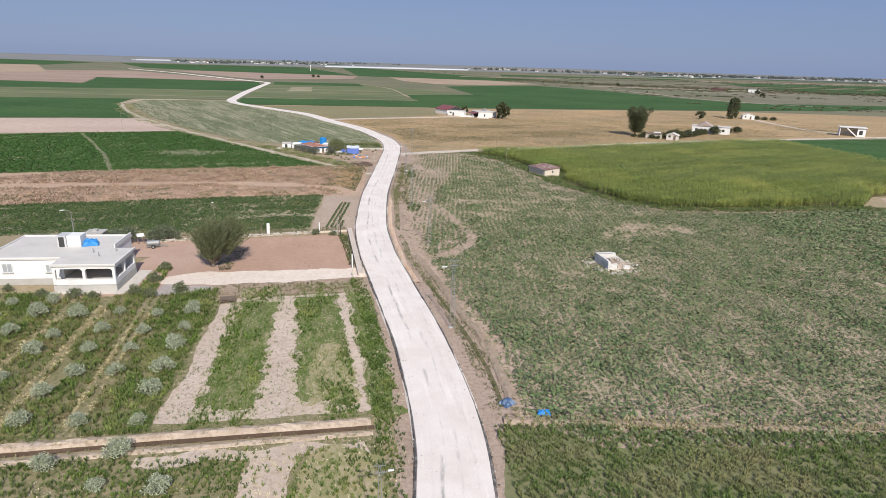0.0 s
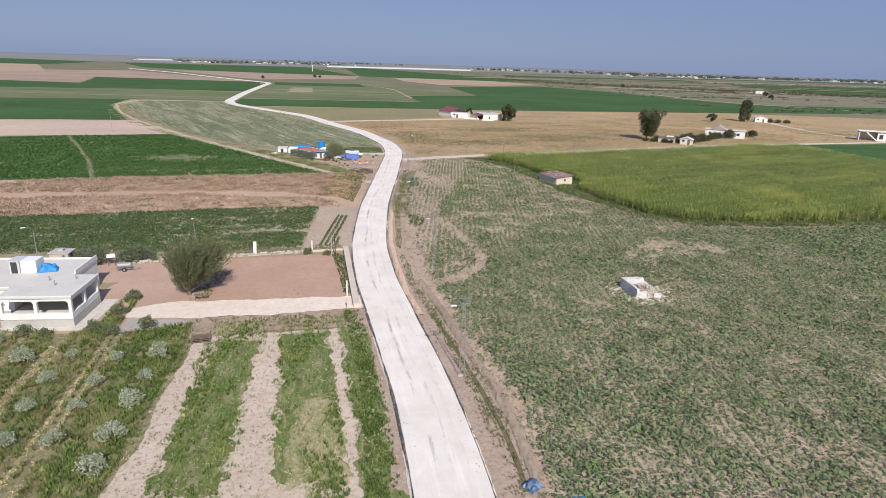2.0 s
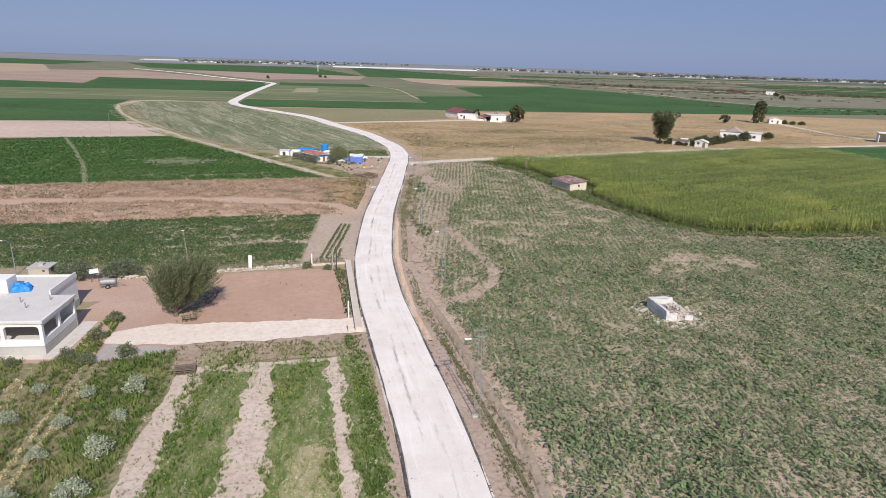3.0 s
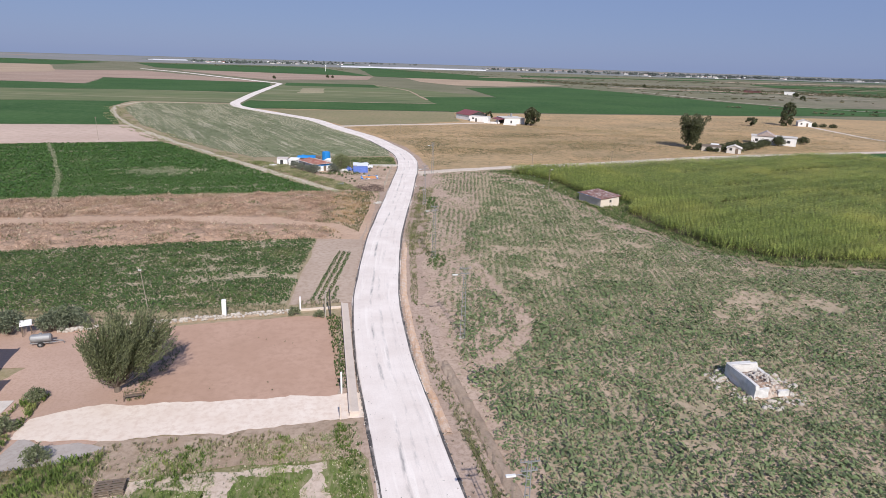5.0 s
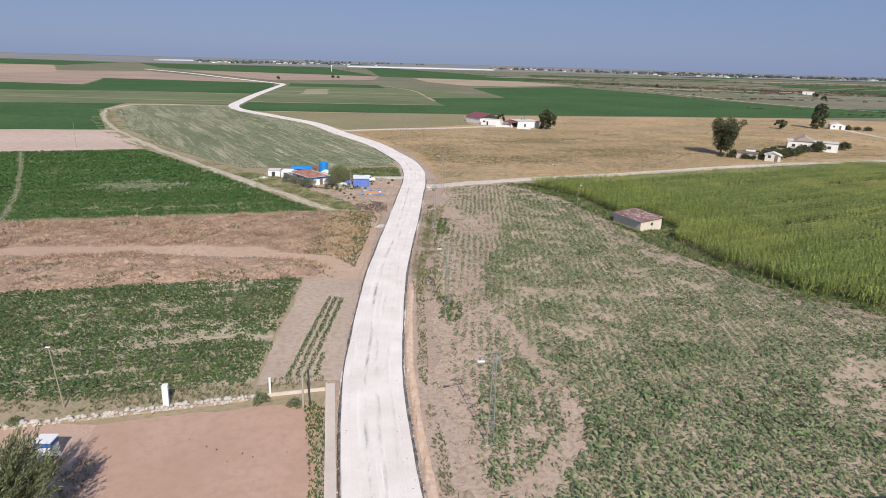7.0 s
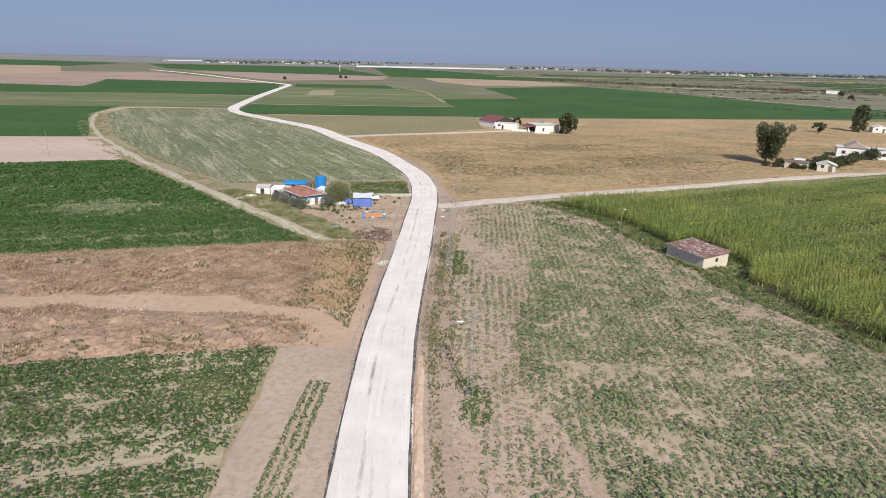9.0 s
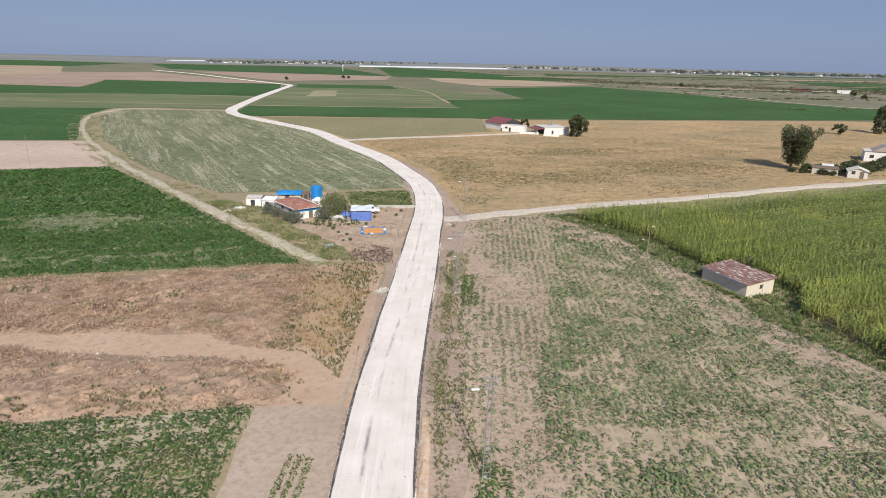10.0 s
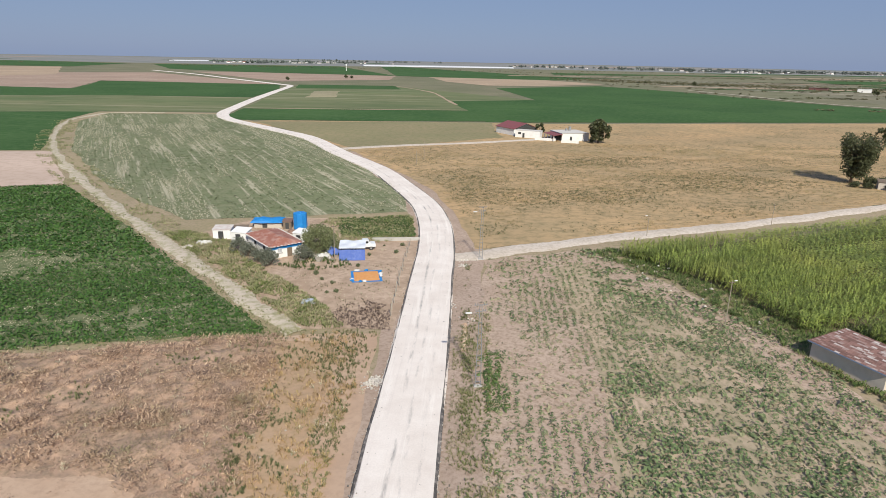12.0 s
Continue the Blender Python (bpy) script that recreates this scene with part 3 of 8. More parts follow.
field("fallow_field", [(140, 1112), (310, 1060), (350, 914), (232, 832), (170, 830), (140, 930)], 0.12, TAN_FAR, "bare tan soil", "field", 12, 2, 22)
field("fallow_field", [(-243, 1220), (-164, 1240), (90, 1146), (68, 965), (-25, 910), (-62, 862)], 0.11, BROWN_FAR, "bare brown soil", "field", 12, 2, 23)
field("crop_field", [(-323, 1390), (-500, 1900), (-13, 2000), (90, 1150), (-164, 1244)], 0.13, GREEN_FAR, "far green crop field", "field", 20, 3, 24)
field("crop_field", [(110, 2000), (166, 2190), (382, 1290), (445, 1165), (322, 1045), (140, 1116), (92, 1148)], 0.13, GREEN_FAR, "far green crop field", "field", 20, 3, 25)
field("crop_field", [(-520, 1440), (-1400, 1500), (-900, 2100), (-560, 1900)], 0.18, GREEN_FAR, "far green crop field", "field", 20, 3, 26)
field("crop_field", [(700, 760), (1400, 700), (1900, 1300), (900, 1250)], 0.13, GREEN_FAR, "far green crop field", "field", 20, 4, 27)

field("fallow_field", [(-16, 667), (6, 672), (4, 587), (-17, 584)], 0.14, earth("dry_square", (0.32, 0.285, 0.18), (0.38, 0.33, 0.215), (0.27, 0.25, 0.15), 0.05, 0.3), "small square of dry straw-coloured soil", "field", 5, 1.5, 101)
band("field_edge", [(-44, 484), (28, 481), (84, 480)], (1.2, 1.2), 0.16, TAN_FAR, "pale dry balk along a green field", "field", edge=1.0, step=6)
band("field_edge", [(62, 790), (86, 680), (86, 580), (84, 524)], (1.3, 1.3), 0.16, TAN_FAR, "pale dry balk between fields", "field", edge=1.2, step=6)
field("bare_strip", [(-0.3, 109.4), (3.2, 138.8), (10.2, 137.8), (12.5, 150), (10, 132), (7.6, 109.6)], 0.075, earth("pale_dust", (0.42, 0.325, 0.255), (0.48, 0.385, 0.31), (0.36, 0.27, 0.2), 0.12, 1.5), "bare dusty strip beside the road", "field", 2, 0.3, 28)
field("grass_field", [(-30, 410), (82, 409), (77, 380), (74, 352), (40, 333), (14, 324), (4, 346), (-10, 374)], 0.105, earth("dull_grass", (0.26, 0.235, 0.13), (0.31, 0.255, 0.15), (0.20, 0.20, 0.10), 0.03, 0.5), "dull dry grass beside the barn", "field", 5, 1.2, 29)
TRACK = earth("track_gravel", (0.58, 0.50, 0.42), (0.67, 0.59, 0.515), (0.44, 0.37, 0.285), 0.15, 1.8)
band("side_track", [(29.5, 203), (34, 203.6), (43, 206.5), (58, 210.8), (76, 215), (96, 219.5), (125, 228), (160, 235), (210, 243), (280, 252)], (1.45, 1.45), 0.14, TRACK, "pale gravel farm track", "track", edge=0.8, drop=0.1, step=1.0, slope=0.6)
band("farm_path", [(8, 320), (30, 328), (60, 336), (82, 344), (99, 350)], (1.6, 1.6), 0.15, TRACK, "pale dirt path to a farmhouse", "track", edge=0.6, drop=0.1, slope=0.6)
band("farm_path", [(7.5, 177.5), (4, 183), (-6.8, 200.4), (-24.7, 228), (-48, 266), (-77.5, 320.7), (-94, 360), (-108.5, 407), (-109, 430), (-104, 449), (-80, 452)], (0.7, 0.7), 0.13, earth("overgrown_dust", (0.58, 0.50, 0.41), (0.50, 0.43, 0.33), (0.30, 0.285, 0.155), 0.3, 0.9), "dusty path between fields", "track", edge=0.9, step=0.6, drop=0.09, slope=0.5)
band("farm_path", [(270, 262), (262, 285), (276, 345)], (1.8, 1.8), 0.13, TRACK, "pale dirt path", "track", edge=0.4)
CLAY = earth("levelled_clay", (0.45, 0.295, 0.215), (0.50, 0.335, 0.25), (0.42, 0.275, 0.20), 0.18, 1.2, relief=0.003)
field("yard", [(-13, 87.2), (5.4, 86.6), (5.6, 106), (-12.5, 104.5), (-12, 97)], 0.09, CLAY, "levelled reddish clay plot", "yard", 1.0, 0.3, 30)
field("yard", [(-34.5, 79.8), (-24, 80.2), (-12, 82.5), (-12, 104.5), (-24, 106), (-32, 108), (-32, 96), (-24.2, 96)], 0.08, earth("trodden_yard", (0.47, 0.32, 0.245), (0.53, 0.375, 0.295), (0.43, 0.295, 0.22), 0.12, 4.0, relief=0.003), "trodden reddish farmyard", "yard", 1.0, 0.5, 31)
field("driveway", [(7.6, 83), (7.8, 87), (-3, 87.3), (-16.3, 88), (-20, 86.5), (-20.5, 83.5), (-14, 82.4), (-3, 82.2)], 0.13, earth("white_gravel", (0.75, 0.635, 0.535), (0.82, 0.72, 0.62), (0.68, 0.55, 0.45), 0.3, 2.0, relief=0.02), "driveway of white gravel", "driveway", 0.8, 0.45, 32)
field("apron", [(-20.4, 79.2), (-15.2, 79.8), (-12.8, 81.4), (-15, 82.4), (-17.5, 82.3), (-19.6, 83.6)], 0.125, earth("grey_gravel", (0.42, 0.375, 0.34), (0.47, 0.42, 0.38), (0.37, 0.32, 0.285), 0.4, 3.0, relief=0.02), "patch of trodden grey gravel", "paving", 1.0, 0.25, 33)
GARDEN = [(-60, 48), (-20, 47.3), (5.5, 46.2), (7.2, 60), (7.4, 77), (5, 81.5), (-12, 81), (-20, 79.5), (-26, 80.5), (-45, 84), (-75, 86)]
field("garden", GARDEN, 0.06, earth("garden_soil", (0.24, 0.215, 0.11), (0.34, 0.28, 0.18), (0.13, 0.145, 0.06), 0.15, 2.2), "garden soil with grass and weeds", "garden", 1.5, 0.3, 34)
field("garden", [(-60, 46), (-20, 45), (4.5, 44.4), (5.5, 36), (3, 18), (-50, 20)], 0.06, MATS["garden_soil"], "weedy garden soil beside the channel", "garden", 1.5, 0.3, 35)
field("rough_ground", [(-13, 76.8), (-5, 77.4), (6.8, 77.6), (7.2, 83), (-3, 82.6), (-13.5, 82.2)], 0.10, earth("rough_brown_soil", (0.38, 0.285, 0.21), (0.46, 0.36, 0.28), (0.27, 0.205, 0.14), 0.25, 1.6, relief=0.12), "rough brown soil beside the driveway", "garden", 1.2, 0.5, 36)
DUST = earth("bare_garden_soil", (0.56, 0.45, 0.365), (0.64, 0.53, 0.44), (0.43, 0.335, 0.255), 0.2, 2.4)
field("soil_strip", [(-13.6, 48.8), (-4, 48.3), (4.9, 47.9), (5.3, 60), (4.6, 77.2), (-3, 77.2), (-11.2, 76.6), (-12.6, 60)], 0.066, DUST, "bare pale dusty soil of the garden plots", "garden", 1.0, 0.5, 61)
field("soil_strip", [(-14, 44.3), (-2, 43.9), (3.6, 43.6), (3.9, 41.9), (-4, 42.3), (-14, 43.0)], 0.068, DUST, "bare pale soil beside the channel", "garden", 1.0, 0.6, 62)
for ln, wd, sd2 in (([(-19.6, 49), (-19.6, 60), (-19.3, 74)], 0.2, 64), ([(-20.6, 49), (-20.6, 60), (-20.2, 74)], 0.2, 65), ([(-26.2, 50), (-25.9, 62), (-25.3, 76)], 0.3, 66), ([(-30.9, 56), (-29.4, 73)], 0.3, 67)):
    band("soil_strip", ln, (wd, wd), 0.064 + 0.004 * (sd2 - 60), earth("furrow_soil", (0.26, 0.215, 0.115), (0.38, 0.31, 0.18), (0.16, 0.16, 0.07), 0.4, 2.0), "bare dusty furrow in the orchard", "garden", edge=0.5, step=0.7, seed=sd2)
field("soil_strip", [(-5.2, 43.4), (-1.6, 43.2), (-2.6, 38), (-3.2, 33), (-6.4, 33), (-5.8, 38)], 0.070, DUST, "bare pale soil between the lower plots", "garden", 0.8, 0.5, 81)
TURF = earth("plot_turf", (0.11, 0.16, 0.042), (0.17, 0.20, 0.066), (0.34, 0.29, 0.18), 0.5, 2.0, stretch=(1, 0.25, 1), turn=-3)
DRYTURF = earth("dry_turf", (0.36, 0.31, 0.165), (0.25, 0.255, 0.105), (0.47, 0.39, 0.27), 0.5, 2.6, stretch=(1, 0.4, 1))
for k, (poly, m, label) in enumerate(((([(-10.3, 50.6), (-5.6, 50.2), (-5.3, 62), (-4.2, 75.4), (-9.0, 75.6), (-9.9, 62)]), TURF, "patchy green turf of a garden plot"), ([(-1.9, 50.2), (3.4, 50.0), (3.3, 62), (2.7, 76), (-2.4, 76.4), (-1.9, 62)], TURF, "patchy green turf of a garden plot"),
                                      ([(-0.6, 50), (3.4, 49.8), (3.5, 58), (3.3, 61), (1.8, 62.4), (-0.1, 61.6), (-0.6, 57)], DRYTURF, "yellowed dry turf in a garden plot"), ([(4.7, 47), (7.0, 47), (7.2, 60), (7.0, 76), (5.6, 80.5), (4.2, 79), (4.7, 62)], TURF, "green turf strip beside the road"), ([(-1.0, 43.0), (3.9, 42.6), (4.4, 37), (2.6, 31), (-2.2, 31), (-1.8, 38)], DRYTURF, "yellowed dry turf in a garden plot"))):
    field("garden_turf", poly, 0.074 + 0.005 * k, m, label, "turf", 0.5, 0.8, 70 + k)

# ---------------------------------------------------------------- crops, grass and weeds
prng = np.random.default_rng(21)
LOW = [dome(9, 0.39, 0.30, 0.13, prng, 0.9, 0.22) for _ in range(10)]
LOW_FAR = [dome(6, 0.42, 0.28, 0.18, prng, 0.9, 0.2) for _ in range(8)]
BUSHY = [dome(11, 0.46, 0.36, 0.14, prng) for _ in range(10)]
FINE = [dome(14, 0.46, 0.34, 0.115, prng, 0.85, 0.28) for _ in range(10)]
BUSHY_FAR = [dome(6, 0.48, 0.34, 0.22, prng) for _ in range(8)]
THATCH = [thatch(11, 0.46, 0.46, 0.13, 0.032, prng) for _ in range(10)]
GRASS = [tuft(8, 0.30, 0.42, 0.065, prng, 0.35, 0.15) for _ in range(10)]
BLADES = [tuft(8, 0.34, 0.36, 0.035, prng, 0.3, 0.05) for _ in range(10)]
GRASS_FAR = [tuft(5, 0.45, 0.40, 0.12, prng, 0.4, 0.1) for _ in range(8)]
STRAW = [tuft(3, 0.38, 0.16, 0.10, prng, 0.6) for _ in range(6)]
BRUSH = [tuft(8, 0.42, 0.42, 0.05, prng, 0.35, 0.05) for _ in range(10)]
BRUSH_FAR = [tuft(5, 0.5, 0.42, 0.09, prng, 0.35, 0.05) for _ in range(8)]
STALK = [corn_plant(prng, 9, 0.085) for _ in range(10)]
STALK_FAR = [corn_plant(prng, 5, 0.13, 1.15, 0.16) for _ in range(8)]
TASSEL = [(lambda v, f: (v + np.array([0, 0, 1.85]), f))(*tuft(2, 0.2, 0.4, 0.07, prng, 0.1, 0.3)) for _ in range(4)]

GREEN_E = leafy("bean_leaves", (0.112, 0.16, 0.069), (0.198, 0.255, 0.12), (0.37, 0.36, 0.22), 0.6, 0.7, 0.61, (0.8, 0.62, 1.35))
GREEN_A = leafy("dark_crop_leaves", (0.06, 0.105, 0.032), (0.105, 0.165, 0.052), (0.18, 0.20, 0.08), 0.12, 0.6, 0.66, (0.7, 0.65, 1.3))
GREEN_B = leafy("deep_green_leaves", (0.045, 0.108, 0.022), (0.092, 0.178, 0.042), (0.15, 0.22, 0.08), 0.06, 0.5, 0.68, (0.8, 0.7, 1.25))
CORN_M = leafy("corn_leaves", (0.145, 0.195, 0.048), (0.34, 0.395, 0.11), (0.45, 0.45, 0.125), 0.05, 0.5, 0.60, (0.5, 0.55, 1.32), ((1, 0.06, 1), 106))
TASSEL_M = leafy("corn_tassels", (0.40, 0.40, 0.13), (0.56, 0.54, 0.2))
GRASS_M = leafy("bright_grass", (0.08, 0.13, 0.028), (0.21, 0.285, 0.07), (0.38, 0.38, 0.14), 0.22, 0.55, 0.60, (0.6, 0.5, 1.35))
STRAW_M = leafy("dry_straw", (0.46, 0.40, 0.27), (0.74, 0.67, 0.49))
WEED_M = leafy("dry_weeds", (0.28, 0.185, 0.13), (0.66, 0.48, 0.36), (0.28, 0.25, 0.15), 0.2, 0.8, 0.62, (0.8, 0.5, 1.35))
RUSSET_M = leafy("golden_grass", (0.36, 0.25, 0.12), (0.58, 0.44, 0.25), (0.26, 0.25, 0.12), 0.04, 0.8, 0.55)
DARKGRASS_M = leafy("dark_grass", (0.05, 0.09, 0.022), (0.14, 0.20, 0.06), (0.26, 0.25, 0.12), 0.12, 0.6, 0.66)


def from_line(x, y, line):
    """Distance of points from a broken line."""
    best = np.full(np.shape(x), 1e9)
    for (x0, y0), (x1, y1) in zip(line, line[1:]):
        dx, dy = x1 - x0, y1 - y0
        s = np.clip(((x - x0) * dx + (y - y0) * dy) / (dx * dx + dy * dy), 0, 1)
        best = np.minimum(best, np.hypot(x - x0 - s * dx, y - y0 - s * dy))
    return best


def road_gap(x, y):
    return from_line(x, y, [(q.x, q.y) for q in ROADPATH[::6]])


def chance(x):
    return RNG.uniform(size=len(x))


# the patchy bean field east of the road
RUIN_AT = [(43.8, 80.6), (48.2, 80.4), (48.2, 85.9), (43.8, 85.9)]
x, y = rows_in(FIELD_E, 0.37, 0.92, -13, 0.17)
x = x + 0.6 * (value_noise(x, y, 4.0, 91) - 0.5)
k = x < 135
x, y = x[k], y[k]
edge = np.interp(y, [40, 46, 55, 67, 75, 90, 102, 120, 131, 141, 152, 172, 200], [18, 18.5, 19.7, 20, 18.2, 18, 19.6, 24.6, 27, 29.7, 34, 42, 50])
keep = 0.26 * blotch(x, y, 11, 5) + 0.44 * blotch(x, y, 2.4, 9) + 0.30 * RNG.uniform(0.1, 0.9, len(x))
thr = np.where(x < edge, 0.52, np.where(y < 75, 0.27, np.where(y < 112, 0.29, 0.365)))
thr = thr + 0.02 * np.clip((y - 118) / 50, 0, 1) * (x > edge)
thr = np.where((x < edge) & (from_line(x, y, [(21, 96), (23, 108), (24.5, 116), (22, 122)]) < 3.2), 0.45, thr)
thr = np.where((x < edge) & (from_line(x, y, [(22.5, 150), (25.8, 162.5), (27.5, 170), (29.9, 175.4)]) < 1.1), 0.33, thr)
thr = np.where((x < edge) & (y > 140) & (x > np.interp(y, [140, 170, 200], [25, 33, 36])), 0.46, thr)
thr = np.where(from_line(x, y, [(26, 126), (28, 110), (28.6, 104), (26.8, 97), (22, 92), (17, 90)]) < 0.8 + 0.6 * value_noise(x, y, 2.5, 4), 0.62, thr)
thr = np.where(from_line(x, y, [(22, 150), (19, 120), (16.5, 100), (17.5, 80)]) < 1.2, 0.66, thr)
thr = thr + 0.30 * np.clip(1.2 - np.hypot((x - 67) / 11, (y - 101) / 5), 0, 1) * (0.4 + 0.9 * blotch(x, y, 3, 92))
thr = thr + 0.12 * np.clip((blotch(x, y, 9, 93) - 0.57) * 8, 0, 1) * (x > edge)
thr = np.where(inside(x, y, [(25, 171), (32.5, 171), (33.5, 198), (29, 194)]) & (from_line(x, y, [(31.8, 181), (31.9, 184)]) > 1.3), 0.74, thr)
thr = thr + 0.14 * np.clip(1.3 - np.hypot((x - 46.6) / 5.5, (y - 83.5) / 5), 0, 1)
thr = np.where((y > 128) & (x > edge) & (from_line(x, y, [(64, 138), (61, 152), (61, 170), (56, 190), (50, 202)]) < 5.0), thr + 0.09, thr)
for cx, cy, rx, ry, more in ((34, 162.5, 3.0, 6.0, 0.16), (51.7, 136, 2.6, 2.6, 0.14), (39, 142.4, 1.4, 2.2, 0.10), (34.5, 103.6, 4.0, 2.4, 0.12), (62.3, 106, 6.5, 3.0, 0.14), (53, 102, 4.0, 2.0, 0.10), (48.5, 165, 4.0, 4.0, 0.08), (58, 147, 4.0, 6.0, 0.08), (38.6, 79.7, 3.5, 2.2, 0.08)):
    thr = thr + more * np.clip(1.5 - np.hypot((x - cx) / rx, (y - cy) / ry), 0, 1) * (0.5 + value_noise(x, y, 1.6, 94))
thr = thr + 0.16 * np.clip(1.6 - from_line(x, y, [(31, 131), (40.3, 128.7), (49.7, 126.5), (56, 125)]) / 1.3, 0, 1) * (0.4 + value_noise(x, y, 2.2, 97))
free = ~inside(x, y, RUIN_AT)
near = from_line(x, y, [(5, 40), (14, 115)]) < 75
size = RNG.uniform(0.75, 1.3, len(x)) * (0.75 + 0.6 * value_noise(x, y, 2.6, 31)) * np.where(x < edge, 0.72, np.where(y < 112, 1.2, 1.05))
for grown, kinds in ((near, LOW), (~near, LOW_FAR)):
    k = (keep > thr) & free & grown
    scatter("bean_plants", x[k], y[k], size[k], kinds, GREEN_E, "low grey-green crop plants in uneven rows", "crop", 0.06)
for px, py in ((21.4, 125.5), (26.4, 163.0), (27.4, 167.5)):
    kk = (np.hypot((x - px) / 1.6, (y - py) / 4.0) < 0.7 + 0.5 * value_noise(x, y, 1.4, 98)) & ((keep < thr) | (x < edge))
    scatter("pole_weeds", x[kk], y[kk], RNG.uniform(0.8, 1.3, kk.sum()), LOW, leafy("pole_weed_leaves", (0.075, 0.125, 0.035), (0.135, 0.195, 0.065)), "rank green weeds round a power pole", "weeds", 0.06)
k = (keep > np.where(x > edge, np.minimum(thr, 0.44), thr) - 0.15) & (keep < thr + 0.12) & (chance(x) < 0.5) & free
scatter("field_litter", x[k] + RNG.normal(0, 0.35, k.sum()), y[k] + 0.2, RNG.uniform(0.45, 0.95, k.sum()), LOW_FAR, leafy("bleached_leaves", (0.27, 0.26, 0.155), (0.42, 0.39, 0.26), None, 0.5, 0.8), "bleached low weeds and straw between crop plants", "weeds", 0.05)
# standing corn
x, y = rows_in(CORN, 0.45, 0.8, 106, 0.12)
h = 0.84 + 0.12 * value_noise(x, y, 9, 41) + 0.16 * value_noise(0.03 * x, y - 0.28 * x, 1.3, 43) + 0.10 * chance(x)
k = (value_noise(0.05 * x, y - 0.28 * x, 1.9, 44) > 0.30) | (chance(x) < 0.3)
x, y, h = x[k], y[k], h[k]
near = from_line(x, y, [(60, 206), (66, 150), (75, 120), (125, 118)]) < 22
for grown, kinds in ((near, STALK), (~near, STALK_FAR)):
    scatter("corn_stalks", x[grown], y[grown], RNG.uniform(0.85, 1.25, grown.sum()), kinds, CORN_M, "tall yellow-green standing corn", "corn", 0.1, tall=h[grown] * RNG.uniform(0.9, 1.1, grown.sum()))
k = chance(x) < np.where(near, 0.07, 0.14)
scatter("corn_tassels", x[k], y[k], np.full(k.sum(), 1.3), TASSEL, TASSEL_M, "yellow tassels on the corn", "corn", 0.1, tall=h[k])
x, y = strewn([(52, 203), (59, 186), (60.5, 170), (62, 157), (61, 152), (65, 138), (69, 124), (76, 116.5), (92, 114), (131, 112), (127, 117), (92, 118), (79, 120), (73, 127), (68, 139), (67, 152), (74, 158), (74, 172), (66, 173), (64, 187), (57, 205)], 6)
hutgap = ~inside(x, y, [(63.5, 158.1), (68.6, 159.4), (66.8, 167.0), (61.6, 165.6)])
scatter("field_weeds", x[hutgap], y[hutgap], RNG.uniform(0.7, 1.5, hutgap.sum()), GRASS_FAR, leafy("corn_edge_weeds", (0.075, 0.12, 0.034), (0.18, 0.23, 0.08), (0.34, 0.32, 0.15), 0.25, 0.6, 0.62), "rank green weeds along the corn", "weeds", 0.06)

# crops west of the road
x, y = rows_in([q if q[0] > -85 else (-85, q[1]) for q in FIELD_A], 0.36, 0.72, 98, 0.10)
lined = blotch(x * 0.05, y - 0.14 * x, 0.9, 17)
thin = np.clip(1.15 - np.hypot((x + 9) / 15, (y - 122) / 6.5), 0, 1)
bare = 0.5 * lined + 0.3 * blotch(x, y, 2.4, 15) + 0.2 * chance(x) < 0.405 + 0.085 * thin
scatter("crop_plants", x[~bare], y[~bare], RNG.uniform(1.0, 1.4, (~bare).sum()), FINE, GREEN_A, "dark green bushy crop in rows", "crop", 0.06)
k = bare & (chance(x) < 0.6)
scatter("crop_straw", x[k], y[k], RNG.uniform(0.35, 0.75, k.sum()), STRAW, STRAW_M, "pale dry stems in gaps between crop rows", "straw", 0.1)
x, y = rows_in([q if q[0] > -125 else (-125, q[1]) for q in FIELD_B], 0.5, 0.7, 100, 0.12)
pale = 2.6 * np.clip(1.15 - np.hypot((x + 37) / 13, (y - 205) / 8), 0, 1) + 0.8 * np.clip(1.1 - np.hypot((x + 16) / 24, (y - 183) / 6), 0, 1)
bare = 0.55 * blotch(x * 0.06, y - 0.177 * x, 1.1, 27) + 0.25 * blotch(x, y, 2.5, 25) + 0.2 * chance(x) < 0.395 + 0.09 * pale
track = from_line(x, y, [(-51, 173), (-58, 195), (-70, 225), (-84, 257)]) < 0.7
near = (y < 205) & (x > -60)
for grown, kinds in ((near, BUSHY), (~near, BUSHY_FAR)):
    kk = ~bare & ~track & grown & (near | (chance(x) < 0.9))
    scatter("crop_plants", x[kk], y[kk], RNG.uniform(0.9, 1.3, kk.sum()), kinds, GREEN_B, "dense deep green crop in rows", "crop", 0.06)
k = (bare & (chance(x) < 0.75)) | (track & (chance(x) < 0.9))
scatter("crop_straw", x[k], y[k], RNG.uniform(0.5, 1.0, k.sum()), STRAW, STRAW_M, "pale dry stems in gaps of the green crop", "straw", 0.1)
x, y = rows_in([(2.4, 110.6), (6.4, 131), (8.4, 130.6), (5.3, 110.6)], 0.24, 0.82, -11, 0.06)
scatter("crop_plants", x, y, RNG.uniform(0.5, 0.8, len(x)), BUSHY, GREEN_A, "narrow bed of green crop in rows", "crop", 0.06)
